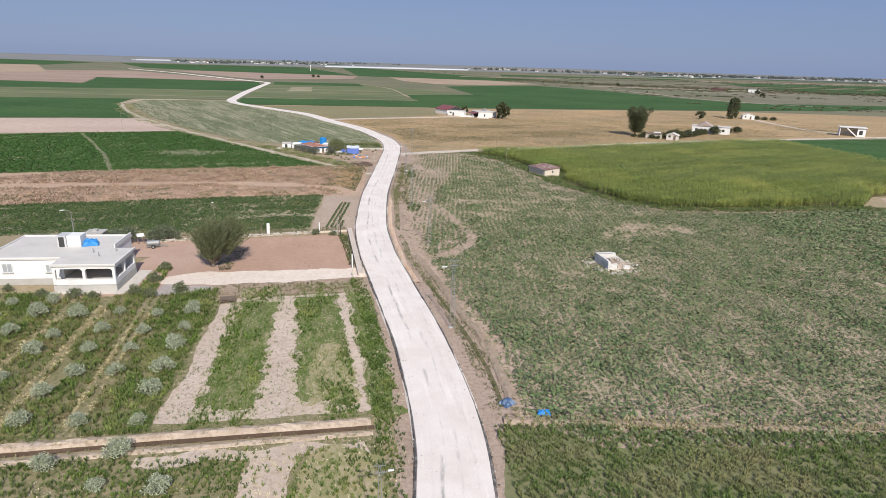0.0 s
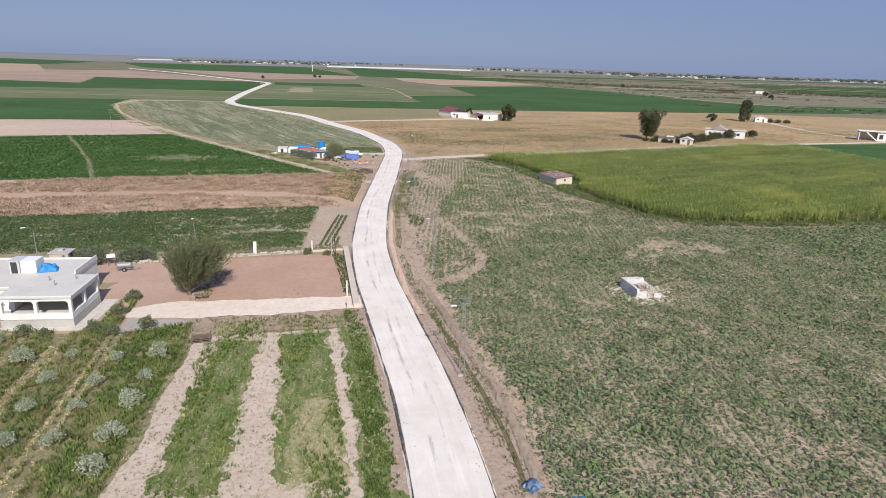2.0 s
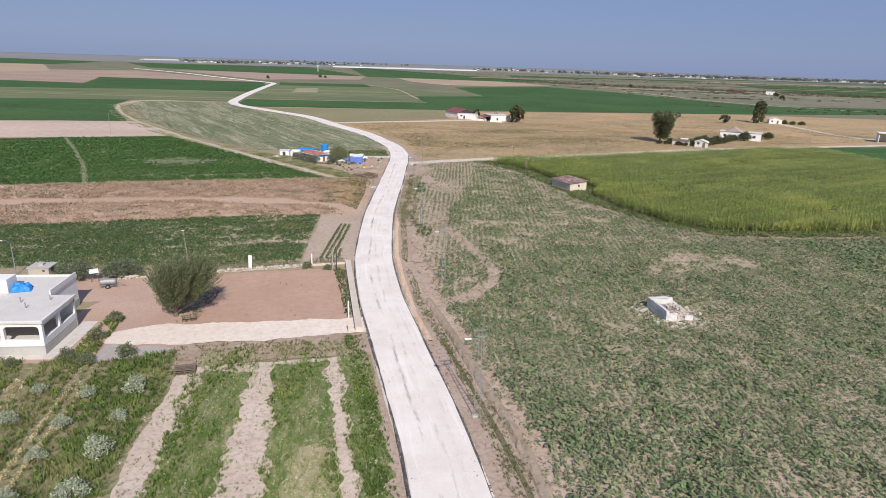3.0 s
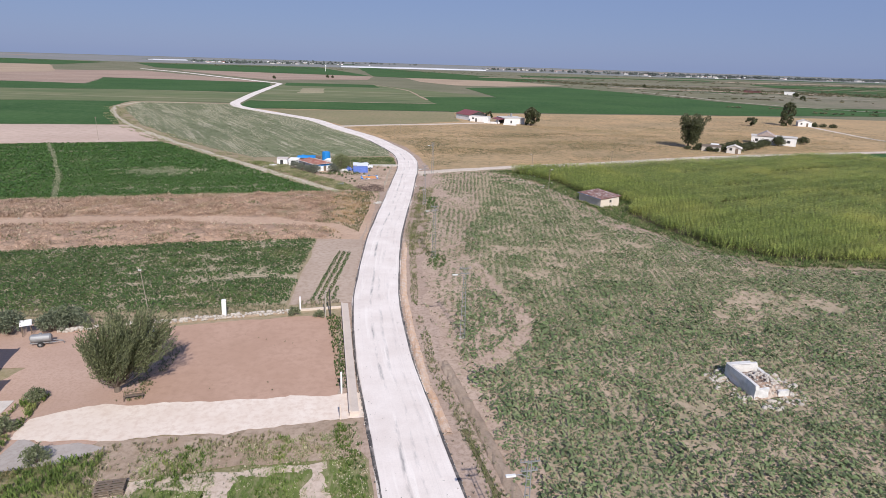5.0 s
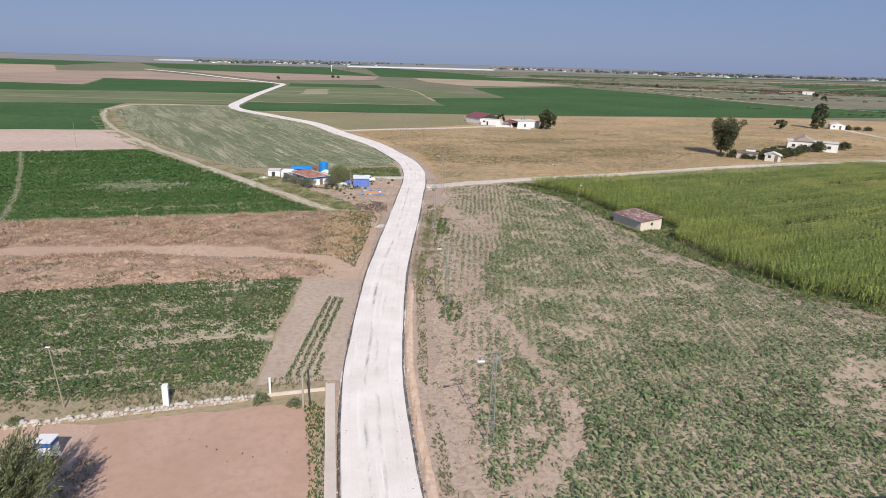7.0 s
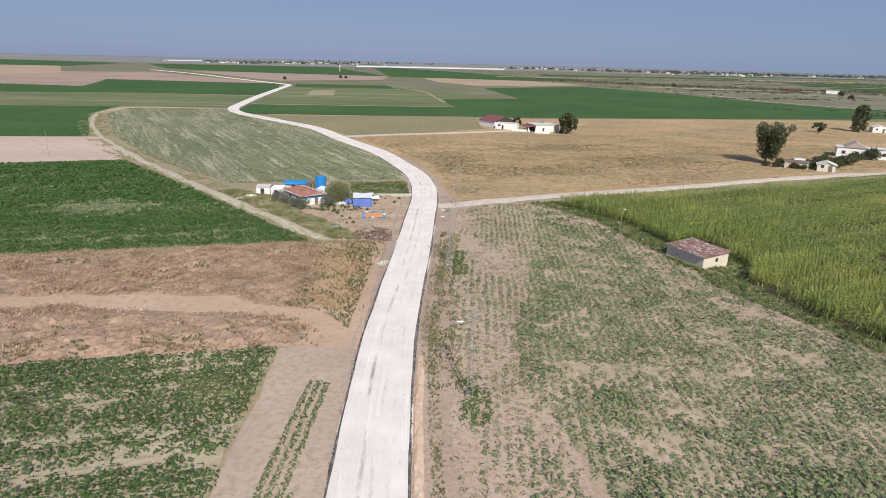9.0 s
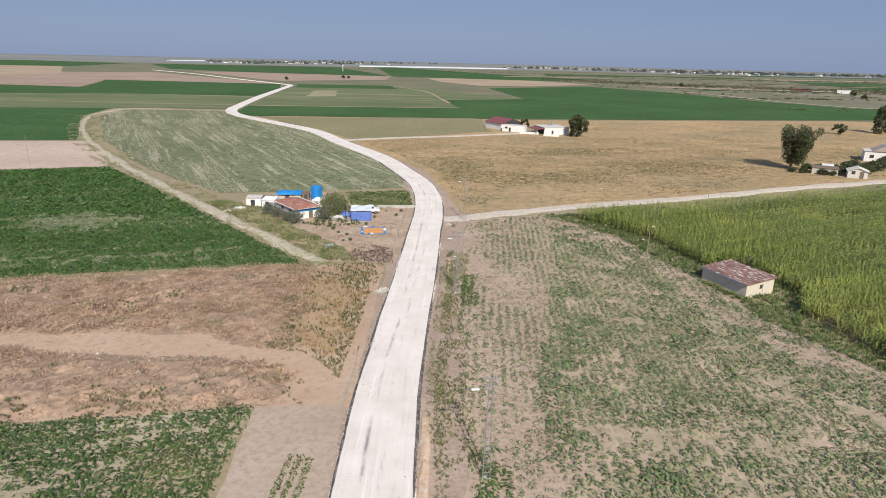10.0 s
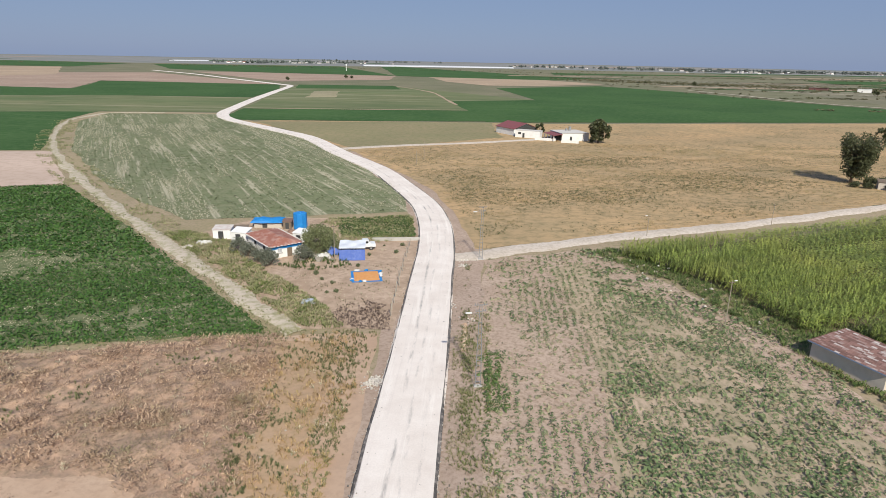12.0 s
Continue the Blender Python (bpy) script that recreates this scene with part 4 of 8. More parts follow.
# dry weeds on the fallow land
field("weedy_ground", [(5.5, 151), (8.8, 149), (10.6, 158), (12.4, 175), (4, 176), (1.5, 168), (3.5, 158)], 0.072, earth("grassy_soil", (0.48, 0.335, 0.22), (0.44, 0.305, 0.20), (0.37, 0.27, 0.165), 0.22, 1.6, relief=0.1), "orange-brown soil under dry grass", "field", 1.0, 0.6, 31)
FALLOW_M = leafy("fallow_green", (0.10, 0.125, 0.05), (0.20, 0.22, 0.095), (0.34, 0.29, 0.16), 0.6, 0.6, 0.54)
LANE = [(-95, 152), (-50, 154.5), (-23, 155), (-4, 151), (6, 147), (10, 140)]


def mat_height(x, y):
    """Height of the matted dead weeds over the fallow land."""
    lane = np.clip((from_line(x, y, LANE) - 0.6 - 2.4 * value_noise(x, y, 5, 3)) / 3.0, 0, 1)
    rim = np.clip((np.interp(y, [134, 140, 148, 158, 170, 177], [0, 7.0, 6.0, 5.0, 4.5, 6.0]) + 3.5 * value_noise(x, y, 3.0, 50) - 1.7 - x) / 3.5, 0, 1) * np.clip((176.2 + 0.08 * np.minimum(x, 0) - y) / 1.5, 0, 1) * np.clip((y - 139.5 - 0.06 * np.minimum(x, 0)) / 1.5, 0, 1)
    return lane * rim * (0.02 + 0.85 * np.clip(blotch(x, y, 1.3, 38) - 0.25, 0, 1) * (0.5 + 0.9 * value_noise(x, y, 4.5, 40)) + 0.16 * value_noise(x, y, 0.55, 47))


gx, gy = np.meshgrid(np.arange(-62, 16, 0.3), np.arange(133, 178, 0.3))
hh = mat_height(gx, gy)
cols, kk = gx.shape[1], (np.arange(gx.shape[0] - 1)[:, None] * gx.shape[1] + np.arange(gx.shape[1] - 1)[None]).ravel()
kk = kk[hh.ravel()[kk] + hh.ravel()[kk + cols + 1] > 0.02]
MATTED = earth("matted_weeds", (0.36, 0.255, 0.19), (0.53, 0.36, 0.255), (0.25, 0.19, 0.13), 0.30, 1.7, relief=0.3)
mat = array_mesh("matted_weeds", np.stack([gx, gy, 0.03 + hh], 2).reshape(-1, 3), np.concatenate([np.stack([kk, kk + 1, kk + cols + 1], 1), np.stack([kk, kk + cols + 1, kk + cols], 1)]), MATTED)
tagged(mat, "matted mounds of dead brown weeds on fallow land", "weeds", "", "stuff")
x, y = strewn([q if q[0] > -72 else (-72, q[1]) for q in BROWN], 6.0)
d = blotch(x, y, 6, 35)
lane = from_line(x, y, LANE)
gap = road_gap(x, y)
open_ground = (lane > 0.9 + 3.0 * value_noise(x, y, 5, 3)) & (gap > 4.4)
k = (d > 0.36) & open_ground & (x < 11 - 9 * d) & (chance(x) < 0.9 - 0.45 * (y < 150))
near = x > -45
for grown, kinds in ((near, THATCH), (~near, BRUSH_FAR)):
    kk = k & grown
    scatter("dry_weeds", x[kk], y[kk], RNG.uniform(0.65, 1.35, kk.sum()) * (0.5 + 1.1 * value_noise(x[kk], y[kk], 2.6, 39)), kinds, WEED_M, "brown withered weeds and thistles", "weeds", 0.02 + 0.8 * mat_height(x[kk], y[kk]))
k = ((d < 0.33) | ((np.abs(gap - 6.3) < 1.3) & (blotch(x, y, 3.5, 36) > 0.5)) | ((y > 170) & (x > -5) & (d > 0.5)) | ((y < 143) & (d > 0.52))) & open_ground
k &= chance(x) < 0.7
scatter("green_weeds", x[k], y[k], RNG.uniform(0.5, 1.1, k.sum()), GRASS, FALLOW_M, "patches of green weeds on fallow land", "weeds", 0.03 + 0.9 * mat_height(x[k], y[k]))
k = (lane < 4.5) & ~open_ground & (gap > 5) & (blotch(x, y, 1.6, 51) > 0.52) & (chance(x) < 0.30)
scatter("dry_weeds", x[k], y[k], RNG.uniform(0.25, 0.6, k.sum()), THATCH, WEED_M, "stray withered weeds on the bare lane", "weeds", 0.05)
k = (chance(x) < 0.03) & (d > 0.45) & open_ground
scatter("pale_thistles", x[k], y[k], RNG.uniform(0.7, 1.3, k.sum()), BRUSH, STRAW_M, "bleached thistles standing in the weeds", "weeds", 0.05 + 0.8 * mat_height(x[k], y[k]))
x, y = strewn([(3, 143), (10, 141), (14, 165), (14.5, 177.5), (1, 177), (1, 165)], 10)
g2, d = road_gap(x, y), blotch(x, y, 3.5, 37)
k = (g2 > 4.4) & (d > 0.44 + 0.02 * (g2 - 7)) & (g2 < 14) & (from_line(x, y, LANE) > 1.5)
scatter("green_weeds", x[k], y[k], RNG.uniform(0.45, 1.0, k.sum()), GRASS, FALLOW_M, "clumps of rank green weeds near the road", "weeds", 0.05)
k = (g2 > 4.3) & (d < 0.52) & (chance(x) < 0.7 - 0.04 * g2) & (from_line(x, y, LANE) > 1.5)
scatter("dry_grass", x[k], y[k], RNG.uniform(0.6, 1.3, k.sum()), BRUSH_FAR, leafy("orange_grass", (0.36, 0.235, 0.11), (0.58, 0.41, 0.23), (0.28, 0.26, 0.11), 0.2, 0.7, 0.6), "orange-yellow dry grass near the road", "grass", 0.05)
# golden grass beyond the side track
x, y = strewn([(36, 209), (66, 215), (95, 221), (140, 236), (230, 252), (230, 330), (110, 330), (30, 322), (16, 316), (27, 284), (34, 255)], 1.5)
k = (blotch(0.45 * x, y, 9, 45) > 0.52) & (road_gap(x, y) > 4)
scatter("dry_grass", x[k], y[k], RNG.uniform(0.8, 1.7, k.sum()), STRAW, RUSSET_M, "golden dry grass tufts", "grass", 0.06)
x, y = strewn([(36, 212), (66, 217), (95, 223), (140, 238), (230, 254), (300, 268), (300, 396), (110, 396), (84, 340), (30, 322), (18, 316), (28, 284), (36, 255)], 2.9)
k = (y < 300) | (chance(x) < 0.45)
x, y = x[k], y[k]
green_at = sum(np.clip(1.2 - np.hypot((x - gx0) / rx, (y - gy0) / ry), 0, 1) for gx0, gy0, rx, ry in ((63, 244, 24, 10), (106, 259, 26, 14), (90, 293, 26, 12), (44, 262, 9, 22))) + 0.6 * np.clip((16 - road_gap(x, y)) / 10, 0, 1)
k = (0.45 * blotch(0.6 * x, y, 10, 46) + 0.3 * blotch(x, y, 3, 48) + 0.25 * chance(x) > 0.575 - 0.20 * green_at) & (road_gap(x, y) > 4)
scatter("green_weeds", x[k], y[k], RNG.uniform(0.8, 1.5, k.sum()), STRAW, leafy("stubble_green", (0.105, 0.115, 0.05), (0.22, 0.205, 0.10)), "greener weeds in the stubble", "weeds", 0.06)
k = chance(x) < np.clip(1.3 * (green_at - 0.6 * np.clip((16 - road_gap(x, y)) / 10, 0, 1)) * value_noise(x, y, 2.5, 49), 0, 0.6)
scatter("green_weeds", x[k], y[k], RNG.uniform(0.7, 1.4, k.sum()), STRAW, MATS["stubble_green"], "patches of greener weeds in the stubble", "weeds", 0.06)

# garden and orchard grass
x, y = strewn([(-46, 48), (-20, 47.6), (6, 46.6), (7.4, 60), (7.2, 77), (4.5, 81), (-12, 80.5), (-20, 79), (-25.5, 80), (-45, 83.5)], 20)
k = (x > -13.2) | (chance(x) < 0.6)
x, y = x[k], y[k]
orchard = x < np.interp(y, [47, 76], [-13.8, -12.4])
strip = np.minimum(np.abs(x - np.interp(y, [47, 76], [-12.3, -11.0])) / 1.0, np.minimum(np.abs(x - np.interp(y, [50, 76], [-3.7, -3.2])) / np.interp(y, [50, 66, 76], [1.2, 1.2, 0.45]), np.abs(x - np.interp(y, [51, 76], [4.2, 3.4])) / 0.42))
furrow = np.minimum(np.minimum(np.abs(np.abs(x + 20.1) - 0.45) / 0.3, np.abs(x - np.interp(y, [51, 76], [-26, -25.3])) / 0.4), np.abs(x - np.interp(y, [57, 73], [-30.8, -29.4])) / 0.35)
d = np.clip(0.5 + 1.7 * (blotch(x, y * 0.3, 2.6, 55) - 0.5), 0, 1)
fine = 0.5 * blotch(x, y * 0.5, 1.1, 58) + 0.5 * chance(x)
dry_bed = np.clip(1.5 - 1.5 * np.hypot((x - 1.8) / 3.1, (y - 54) / 9.2), 0, 1) * (y < 63.2)
wide = 0.30 + 0.9 * value_noise(x, y, 2.5, 59) + 0.7 * value_noise(x, y, 0.7, 60)
k = np.where(orchard, (furrow > 1) & (d > 0.25), (strip > wide) & (0.65 * d + 0.35 * fine > 0.315 + 0.045 * np.sin((x - 0.03 * y) * 7.4) + 0.19 * dry_bed + 0.11 * np.clip(1.9 - strip / wide, 0, 1))) & ~((y < 49.5) & (x > -14) & (d < 0.55))
k |= ~orchard & (chance(x) < 0.03 + 0.06 * (blotch(x, y, 1.5, 64) > 0.5))
rank = orchard & (np.minimum(furrow, 9) < 4.5 + 3 * value_noise(x, y, 2, 71))
tone = k & orchard & (~rank | (chance(x) < 0.4))
scatter("orchard_grass", x[tone], y[tone], RNG.uniform(0.8, 1.7, tone.sum()), BLADES + GRASS[:4], GRASS_M, "lush green grass between the olive trees", "grass", 0.05)
tone = rank & k & (chance(x) < 0.55)
scatter("brown_weeds", x[tone], y[tone], RNG.uniform(0.5, 1.1, tone.sum()), BRUSH, leafy("russet_weeds", (0.17, 0.13, 0.06), (0.37, 0.30, 0.145), (0.22, 0.25, 0.09), 0.3, 0.7, 0.55), "browning weeds along the orchard furrows", "weeds", 0.05)
tone = k & ~orchard
scatter("garden_grass", x[tone], y[tone], RNG.uniform(0.35, 0.8, tone.sum()) * (0.6 + 0.8 * d[tone]), BLADES, leafy("plot_grass", (0.075, 0.14, 0.026), (0.22, 0.325, 0.072), (0.30, 0.35, 0.13), 0.25, 0.55, 0.55, (0.5, 0.5, 1.35)), "green grass on the garden plots", "grass", 0.05)
tone = ~orchard & (strip > wide * 1.05) & (d > 0.60) & (chance(x) < 0.35)
scatter("garden_grass", x[tone], y[tone], RNG.uniform(0.6, 1.2, tone.sum()), GRASS, GRASS_M, "lush grass on the garden plots", "grass", 0.05)
tone = ~orchard & (strip < wide * 1.1) & (chance(x) < 0.13) & (blotch(x, y, 2, 63) > 0.40)
scatter("strip_weeds", x[tone], y[tone], RNG.uniform(0.2, 0.5, tone.sum()), BLADES, DARKGRASS_M, "small weeds and clods on the bare strips", "weeds", 0.06)
k = np.where(orchard, furrow < 1.2, (strip > 0.8) & (0.5 * blotch(x, y * 0.4, 1.4, 57) + 0.5 * chance(x) > 0.47 - 0.2 * dry_bed)) & (chance(x) < 0.42)
scatter("garden_straw", x[k], y[k], RNG.uniform(0.35, 0.75, k.sum()), STRAW, STRAW_M, "dry straw scattered over the garden", "straw", 0.08)
q = []
for line in ([(-19.5, 49), (-19.5, 60), (-19.1, 75)], [(-20.7, 49), (-20.7, 60), (-20.3, 75)], [(-25.6, 49), (-25.3, 62), (-24.7, 77)], [(-26.5, 50), (-26.2, 62), (-25.6, 77)], [(-30.6, 52), (-29.0, 76)], [(-31.5, 52), (-29.9, 76)]):
    for (ax, ay), (bx2, by2) in zip(line, line[1:]):
        n = int(math.hypot(bx2 - ax, by2 - ay) / 0.11)
        s = np.linspace(0, 1, n, endpoint=False)
        q.append(np.stack([ax + (bx2 - ax) * s, ay + (by2 - ay) * s], 1))
q = np.concatenate(q) + RNG.normal(0, 0.12, (sum(len(p) for p in q), 2))
k = blotch(q[:, 0], q[:, 1], 2.0, 98) > 0.31
q = q[k]
scatter("furrow_straw", q[:, 0], q[:, 1], RNG.uniform(0.55, 1.15, len(q)), STRAW, leafy("yellow_straw", (0.46, 0.39, 0.20), (0.76, 0.65, 0.40)), "yellow straw along the orchard furrows", "straw", 0.09)
x, y = strewn([(-34, 45.2), (-20, 44.6), (4.5, 44), (6, 36), (5, 30), (-30, 30)], 11)
d = blotch(x, y, 4, 65)
pale = inside(x, y, [(-5.4, 43.6), (-1.4, 43.4), (-2.4, 38), (-3.0, 32), (-6.6, 32), (-6.0, 38)]) | ((y > 43) & (x > -14))
k = (0.75 * d + 0.25 * chance(x) > 0.36) & ~(pale & (chance(x) < 0.85)) & ~((x > -1.6) & (chance(x) < 0.5))
scatter("garden_grass", x[k], y[k], RNG.uniform(0.5, 1.2, k.sum()), GRASS, GRASS_M, "green grass beside the channel", "grass", 0.05)
k = ~k & (chance(x) < 0.4)
scatter("garden_straw", x[k], y[k], RNG.uniform(0.5, 1.0, k.sum()), STRAW, STRAW_M, "dry straw beside the channel", "straw", 0.06)
x, y = strewn([(14.8, 43.9), (48, 36.4), (60, 33.5), (54, 28), (14, 29), (12.9, 35)], 12)
k = (0.7 * blotch(x, y, 4, 75) + 0.3 * chance(x) > 0.27) & (x > np.interp(y, [20, 44], [12.5, 14.8]))
scatter("field_weeds", x[k], y[k], RNG.uniform(0.6, 1.2, k.sum()), GRASS, leafy("mixed_weeds", (0.09, 0.14, 0.036), (0.20, 0.265, 0.08), (0.33, 0.29, 0.15), 0.16, 0.6, 0.58, (0.9, 0.55, 1.35)), "green and browning weeds", "weeds", 0.05)
x, y = strewn([(16, 45.2), (26, 43), (36, 40.7), (60, 35), (60, 34), (26, 41.2), (16, 43.7)], 11)
scatter("bank_grass", x, y, RNG.uniform(0.5, 1.0, len(x)), GRASS, leafy("bleached_grass", (0.34, 0.30, 0.15), (0.60, 0.52, 0.31)), "bleached grass on the field bank", "grass", 0.15)
x, y = strewn([(-40, 48.9), (-24.5, 48.3), (4.6, 47.2), (4.6, 43.9), (-24.5, 44.3), (-40, 45.2)], 9)
side = np.abs(y - np.interp(x, [-40, -24.5, 4.4], [47.0, 46.2, 45.3]))
k = (side > 0.5) & (blotch(x, y, 1.5, 73) > 0.45)
scatter("bank_grass", x[k], y[k], RNG.uniform(0.3, 0.75, k.sum()), BLADES, leafy("bank_weeds", (0.13, 0.155, 0.055), (0.34, 0.35, 0.16), (0.5, 0.44, 0.28), 0.4, 0.6, 0.55), "weeds on the channel banks", "weeds", 0.22)
# weeds along the road
x, y = strewn([(4.4, 38), (6.6, 38), (7.2, 45), (8.2, 52), (7.8, 70), (6.9, 82), (4.9, 82), (5.6, 65)], 26)
k = (road_gap(x, y) > 3.7 + 1.5 * value_noise(x, y, 2.2, 8)) & (blotch(x, y, 2.2, 66) > 0.42)
scatter("verge_weeds", x[k], y[k], RNG.uniform(0.35, 0.95, k.sum()) * (0.5 + 0.9 * value_noise(x[k], y[k], 1.8, 67)), GRASS, GRASS_M, "rank green weeds beside the road", "weeds", 0.05)
k2 = (chance(x) < 0.22) & (road_gap(x, y) > 3.6)
scatter("verge_weeds", x[k2], y[k2], RNG.uniform(0.4, 0.9, k2.sum()), GRASS, DARKGRASS_M, "dark coarse weeds beside the road", "weeds", 0.05)
k2 = (chance(x) < 0.10) & (road_gap(x, y) > 3.4)
scatter("verge_straw", x[k2], y[k2], RNG.uniform(0.5, 1.0, k2.sum()), STRAW, STRAW_M, "dry straw beside the road", "straw", 0.06)
x, y = strewn([(15.6, 45), (18, 45), (18.4, 62), (17, 80), (15, 95), (14.4, 95), (15.4, 78), (16, 60)], 14)
k2 = blotch(x, y, 2.5, 69) > 0.45
scatter("ditch_weeds", x[k2], y[k2], RNG.uniform(0.35, 0.9, k2.sum()), BLADES, leafy("ditch_weeds_green", (0.09, 0.11, 0.04), (0.25, 0.27, 0.12), (0.38, 0.33, 0.2), 0.4, 0.6, 0.58), "weeds growing in the ditch", "weeds", 0.06)
x, y = strewn([(16, 128), (22, 128), (27, 157), (31, 180), (26, 182), (20, 160)], 11)
g2 = road_gap(x, y)
k = (g2 > 4.4) & (g2 < 7.0 + value_noise(x, y, 3, 9)) & (blotch(x, y, 2.6, 72) > 0.43)
scatter("ditch_weeds", x[k], y[k], RNG.uniform(0.35, 0.85, k.sum()), GRASS, leafy("strip_weeds", (0.14, 0.165, 0.06), (0.29, 0.31, 0.13), (0.42, 0.36, 0.2), 0.5, 0.6, 0.56), "yellow-green weeds between road and field", "weeds", 0.06)
x, y = strewn([(17, 132), (22, 132), (24.5, 157), (28, 177), (24, 178), (20, 160)], 16)
g2 = road_gap(x, y)
k = (g2 > 3.5) & (g2 < 5.4 + 0.8 * value_noise(x, y, 2, 8)) & (blotch(x, y, 2.0, 68) > 0.43)
scatter("verge_weeds", x[k], y[k], RNG.uniform(0.35, 0.8, k.sum()), BLADES, leafy("verge_grass", (0.15, 0.165, 0.06), (0.30, 0.31, 0.13), (0.40, 0.34, 0.2), 0.3, 0.6, 0.6), "yellow-green weeds along the road edge", "weeds", 0.05)
x, y = strewn([(5.3, 88), (6.2, 88), (6.2, 105), (4.3, 106), (5.0, 97)], 20)
scatter("verge_weeds", x, y, RNG.uniform(0.4, 0.8, len(x)), GRASS, DARKGRASS_M, "weeds inside the boundary wall", "weeds", 0.09)
x, y = strewn([(10, 40), (22, 40), (26, 130), (40, 210), (30, 210), (14, 120)], 12)
g2 = road_gap(x, y)
k = (np.abs(g2 - 5.2 + 0.6 * value_noise(x, y, 9, 6)) < 0.5) & (blotch(x, y, 5, 85) > 0.44) & (y > 46) & (y < 200)
scatter("verge_weeds", x[k], y[k], RNG.uniform(0.35, 0.8, k.sum()), GRASS, leafy("ditch_grass", (0.12, 0.15, 0.05), (0.27, 0.29, 0.13), (0.40, 0.36, 0.22), 0.2, 0.6, 0.55), "weeds in the roadside ditch", "weeds", 0.05)
k = (g2 > 3.4) & (g2 < 9) & (chance(x) < 0.05) & (y > 46)
scatter("verge_weeds", x[k], y[k], RNG.uniform(0.3, 0.6, k.sum()), GRASS, leafy("dusty_weeds", (0.16, 0.15, 0.08), (0.3, 0.27, 0.17)), "small dusty weeds on the verge", "weeds", 0.05)
x, y = strewn([(-13, 77), (6, 77.5), (6.5, 81.8), (-13, 81.6)], 9)
k = blotch(x, y, 2.2, 89) > 0.45
scatter("rough_weeds", x[k], y[k], RNG.uniform(0.4, 0.9, k.sum()), GRASS, leafy("brown_weeds", (0.20, 0.19, 0.09), (0.40, 0.36, 0.21)), "sparse browning weeds beside the driveway", "weeds", 0.09)
# weeds behind the stone wall and on the bare strip
x, y = strewn([(-32, 109.5), (-16, 106.5), (-1, 107.6), (6, 108.8), (6, 110.6), (-1, 110.2), (-16, 109.6), (-32, 112)], 12)
k = blotch(x, y, 2.5, 88) > 0.36
scatter("wall_weeds", x[k], y[k], RNG.uniform(0.4, 0.9, k.sum()), GRASS, leafy("pale_weeds", (0.14, 0.155, 0.075), (0.36, 0.34, 0.20)), "pale weeds behind the stone wall", "weeds", 0.05)
# thin crop beyond the homestead
x, y = rows_in(FIELD_G, 0.7, 1.1, 20, 0.30)
along, across = 0.34 * x - 0.94 * y, 0.94 * x + 0.34 * y
streak = 0.55 * blotch(along * 0.07, across, 3.2, 95) + 0.3 * blotch(along * 0.3, across, 5, 96) + 0.15 * chance(x)
streak = streak + 0.09 * np.clip(1.2 - np.hypot((x + 62) / 26, (y - 380) / 32), 0, 1) + 0.10 * np.clip((14 - road_gap(x, y)) / 9, 0, 1)
k = (streak < 0.52) & (chance(x) < 0.38)
scatter("crop_plants", x[k], y[k], RNG.uniform(0.5, 1.1, k.sum()), LOW_FAR, leafy("thin_crop_leaves", (0.14, 0.17, 0.09), (0.22, 0.24, 0.14)), "thin grey-green crop rows", "crop", 0.07)
k = (streak > 0.55) & (chance(x) < 0.95)
scatter("field_straw", x[k], y[k], RNG.uniform(1.2, 2.3, k.sum()), STRAW, leafy("bleached_straw", (0.38, 0.35, 0.24), (0.60, 0.56, 0.42)), "bleached straw in streaks between crop rows", "straw", 0.07)

# ---------------------------------------------------------------- the white farmhouse


def window(parent, x, y, z, w, h, face="y", name="window"):
    """A framed two-light window set on a wall: frame, sill and panes."""
    bm = boxes((-w / 2, w / 2, -0.05, 0.03, 0, 0.07), (-w / 2, w / 2, -0.05, 0.03, h - 0.07, h), (-w / 2, -w / 2 + 0.07, -0.05, 0.03, 0.07, h - 0.07), (w / 2 - 0.07, w / 2, -0.05, 0.03, 0.07, h - 0.07), (-0.035, 0.035, -0.05, 0.03, 0.07, h - 0.07))
    fr = part(name, bm, plain("window_frame_paint", (0.7, 0.7, 0.68), (0.5, 0.48, 0.45)), parent)
    fr.matrix_basis = pose(x, y, z, 0, 0, 0 if face == "y" else 90)
    part("sill", boxes((-w / 2 - 0.08, w / 2 + 0.08, -0.14, 0.02, -0.07, -0.004)), CONCRETE, fr)
    curtain = plain("curtained_glass", (0.42, 0.43, 0.45), (0.25, 0.26, 0.28), 0.25, 1.5)
    part("pane", boxes((-w / 2 + 0.07, -0.035, -0.012, 0.0, 0.07, h - 0.07)), curtain, fr)
    part("pane", boxes((0.035, w / 2 - 0.07, -0.012, 0.0, 0.07, h - 0.07)), curtain, fr)
    return fr


def arched(bm, x0, x1, y0, y1, z0, z1, r=0.35):
    """Two rounded fillets under a lintel, in the upper corners of an opening."""
    for xa, sgn in ((x0, 1), (x1, -1)):
        prof = [(xa, z1)] + [(xa + sgn * r * (1 - math.cos(a)), z1 - r * (1 - math.sin(a))) for a in (math.pi / 2 * k / 5 for k in range(6))]
        a = [bm.verts.new((px, y0, pz)) for px, pz in prof]
        b = [bm.verts.new((px, y1, pz)) for px, pz in prof]
        bm.faces.new(a if sgn < 0 else a[::-1])
        bm.faces.new(b[::-1] if sgn < 0 else b)
        for i in range(len(a)):
            j = (i + 1) % len(a)
            bm.faces.new((a[i], a[j], b[j], b[i]))


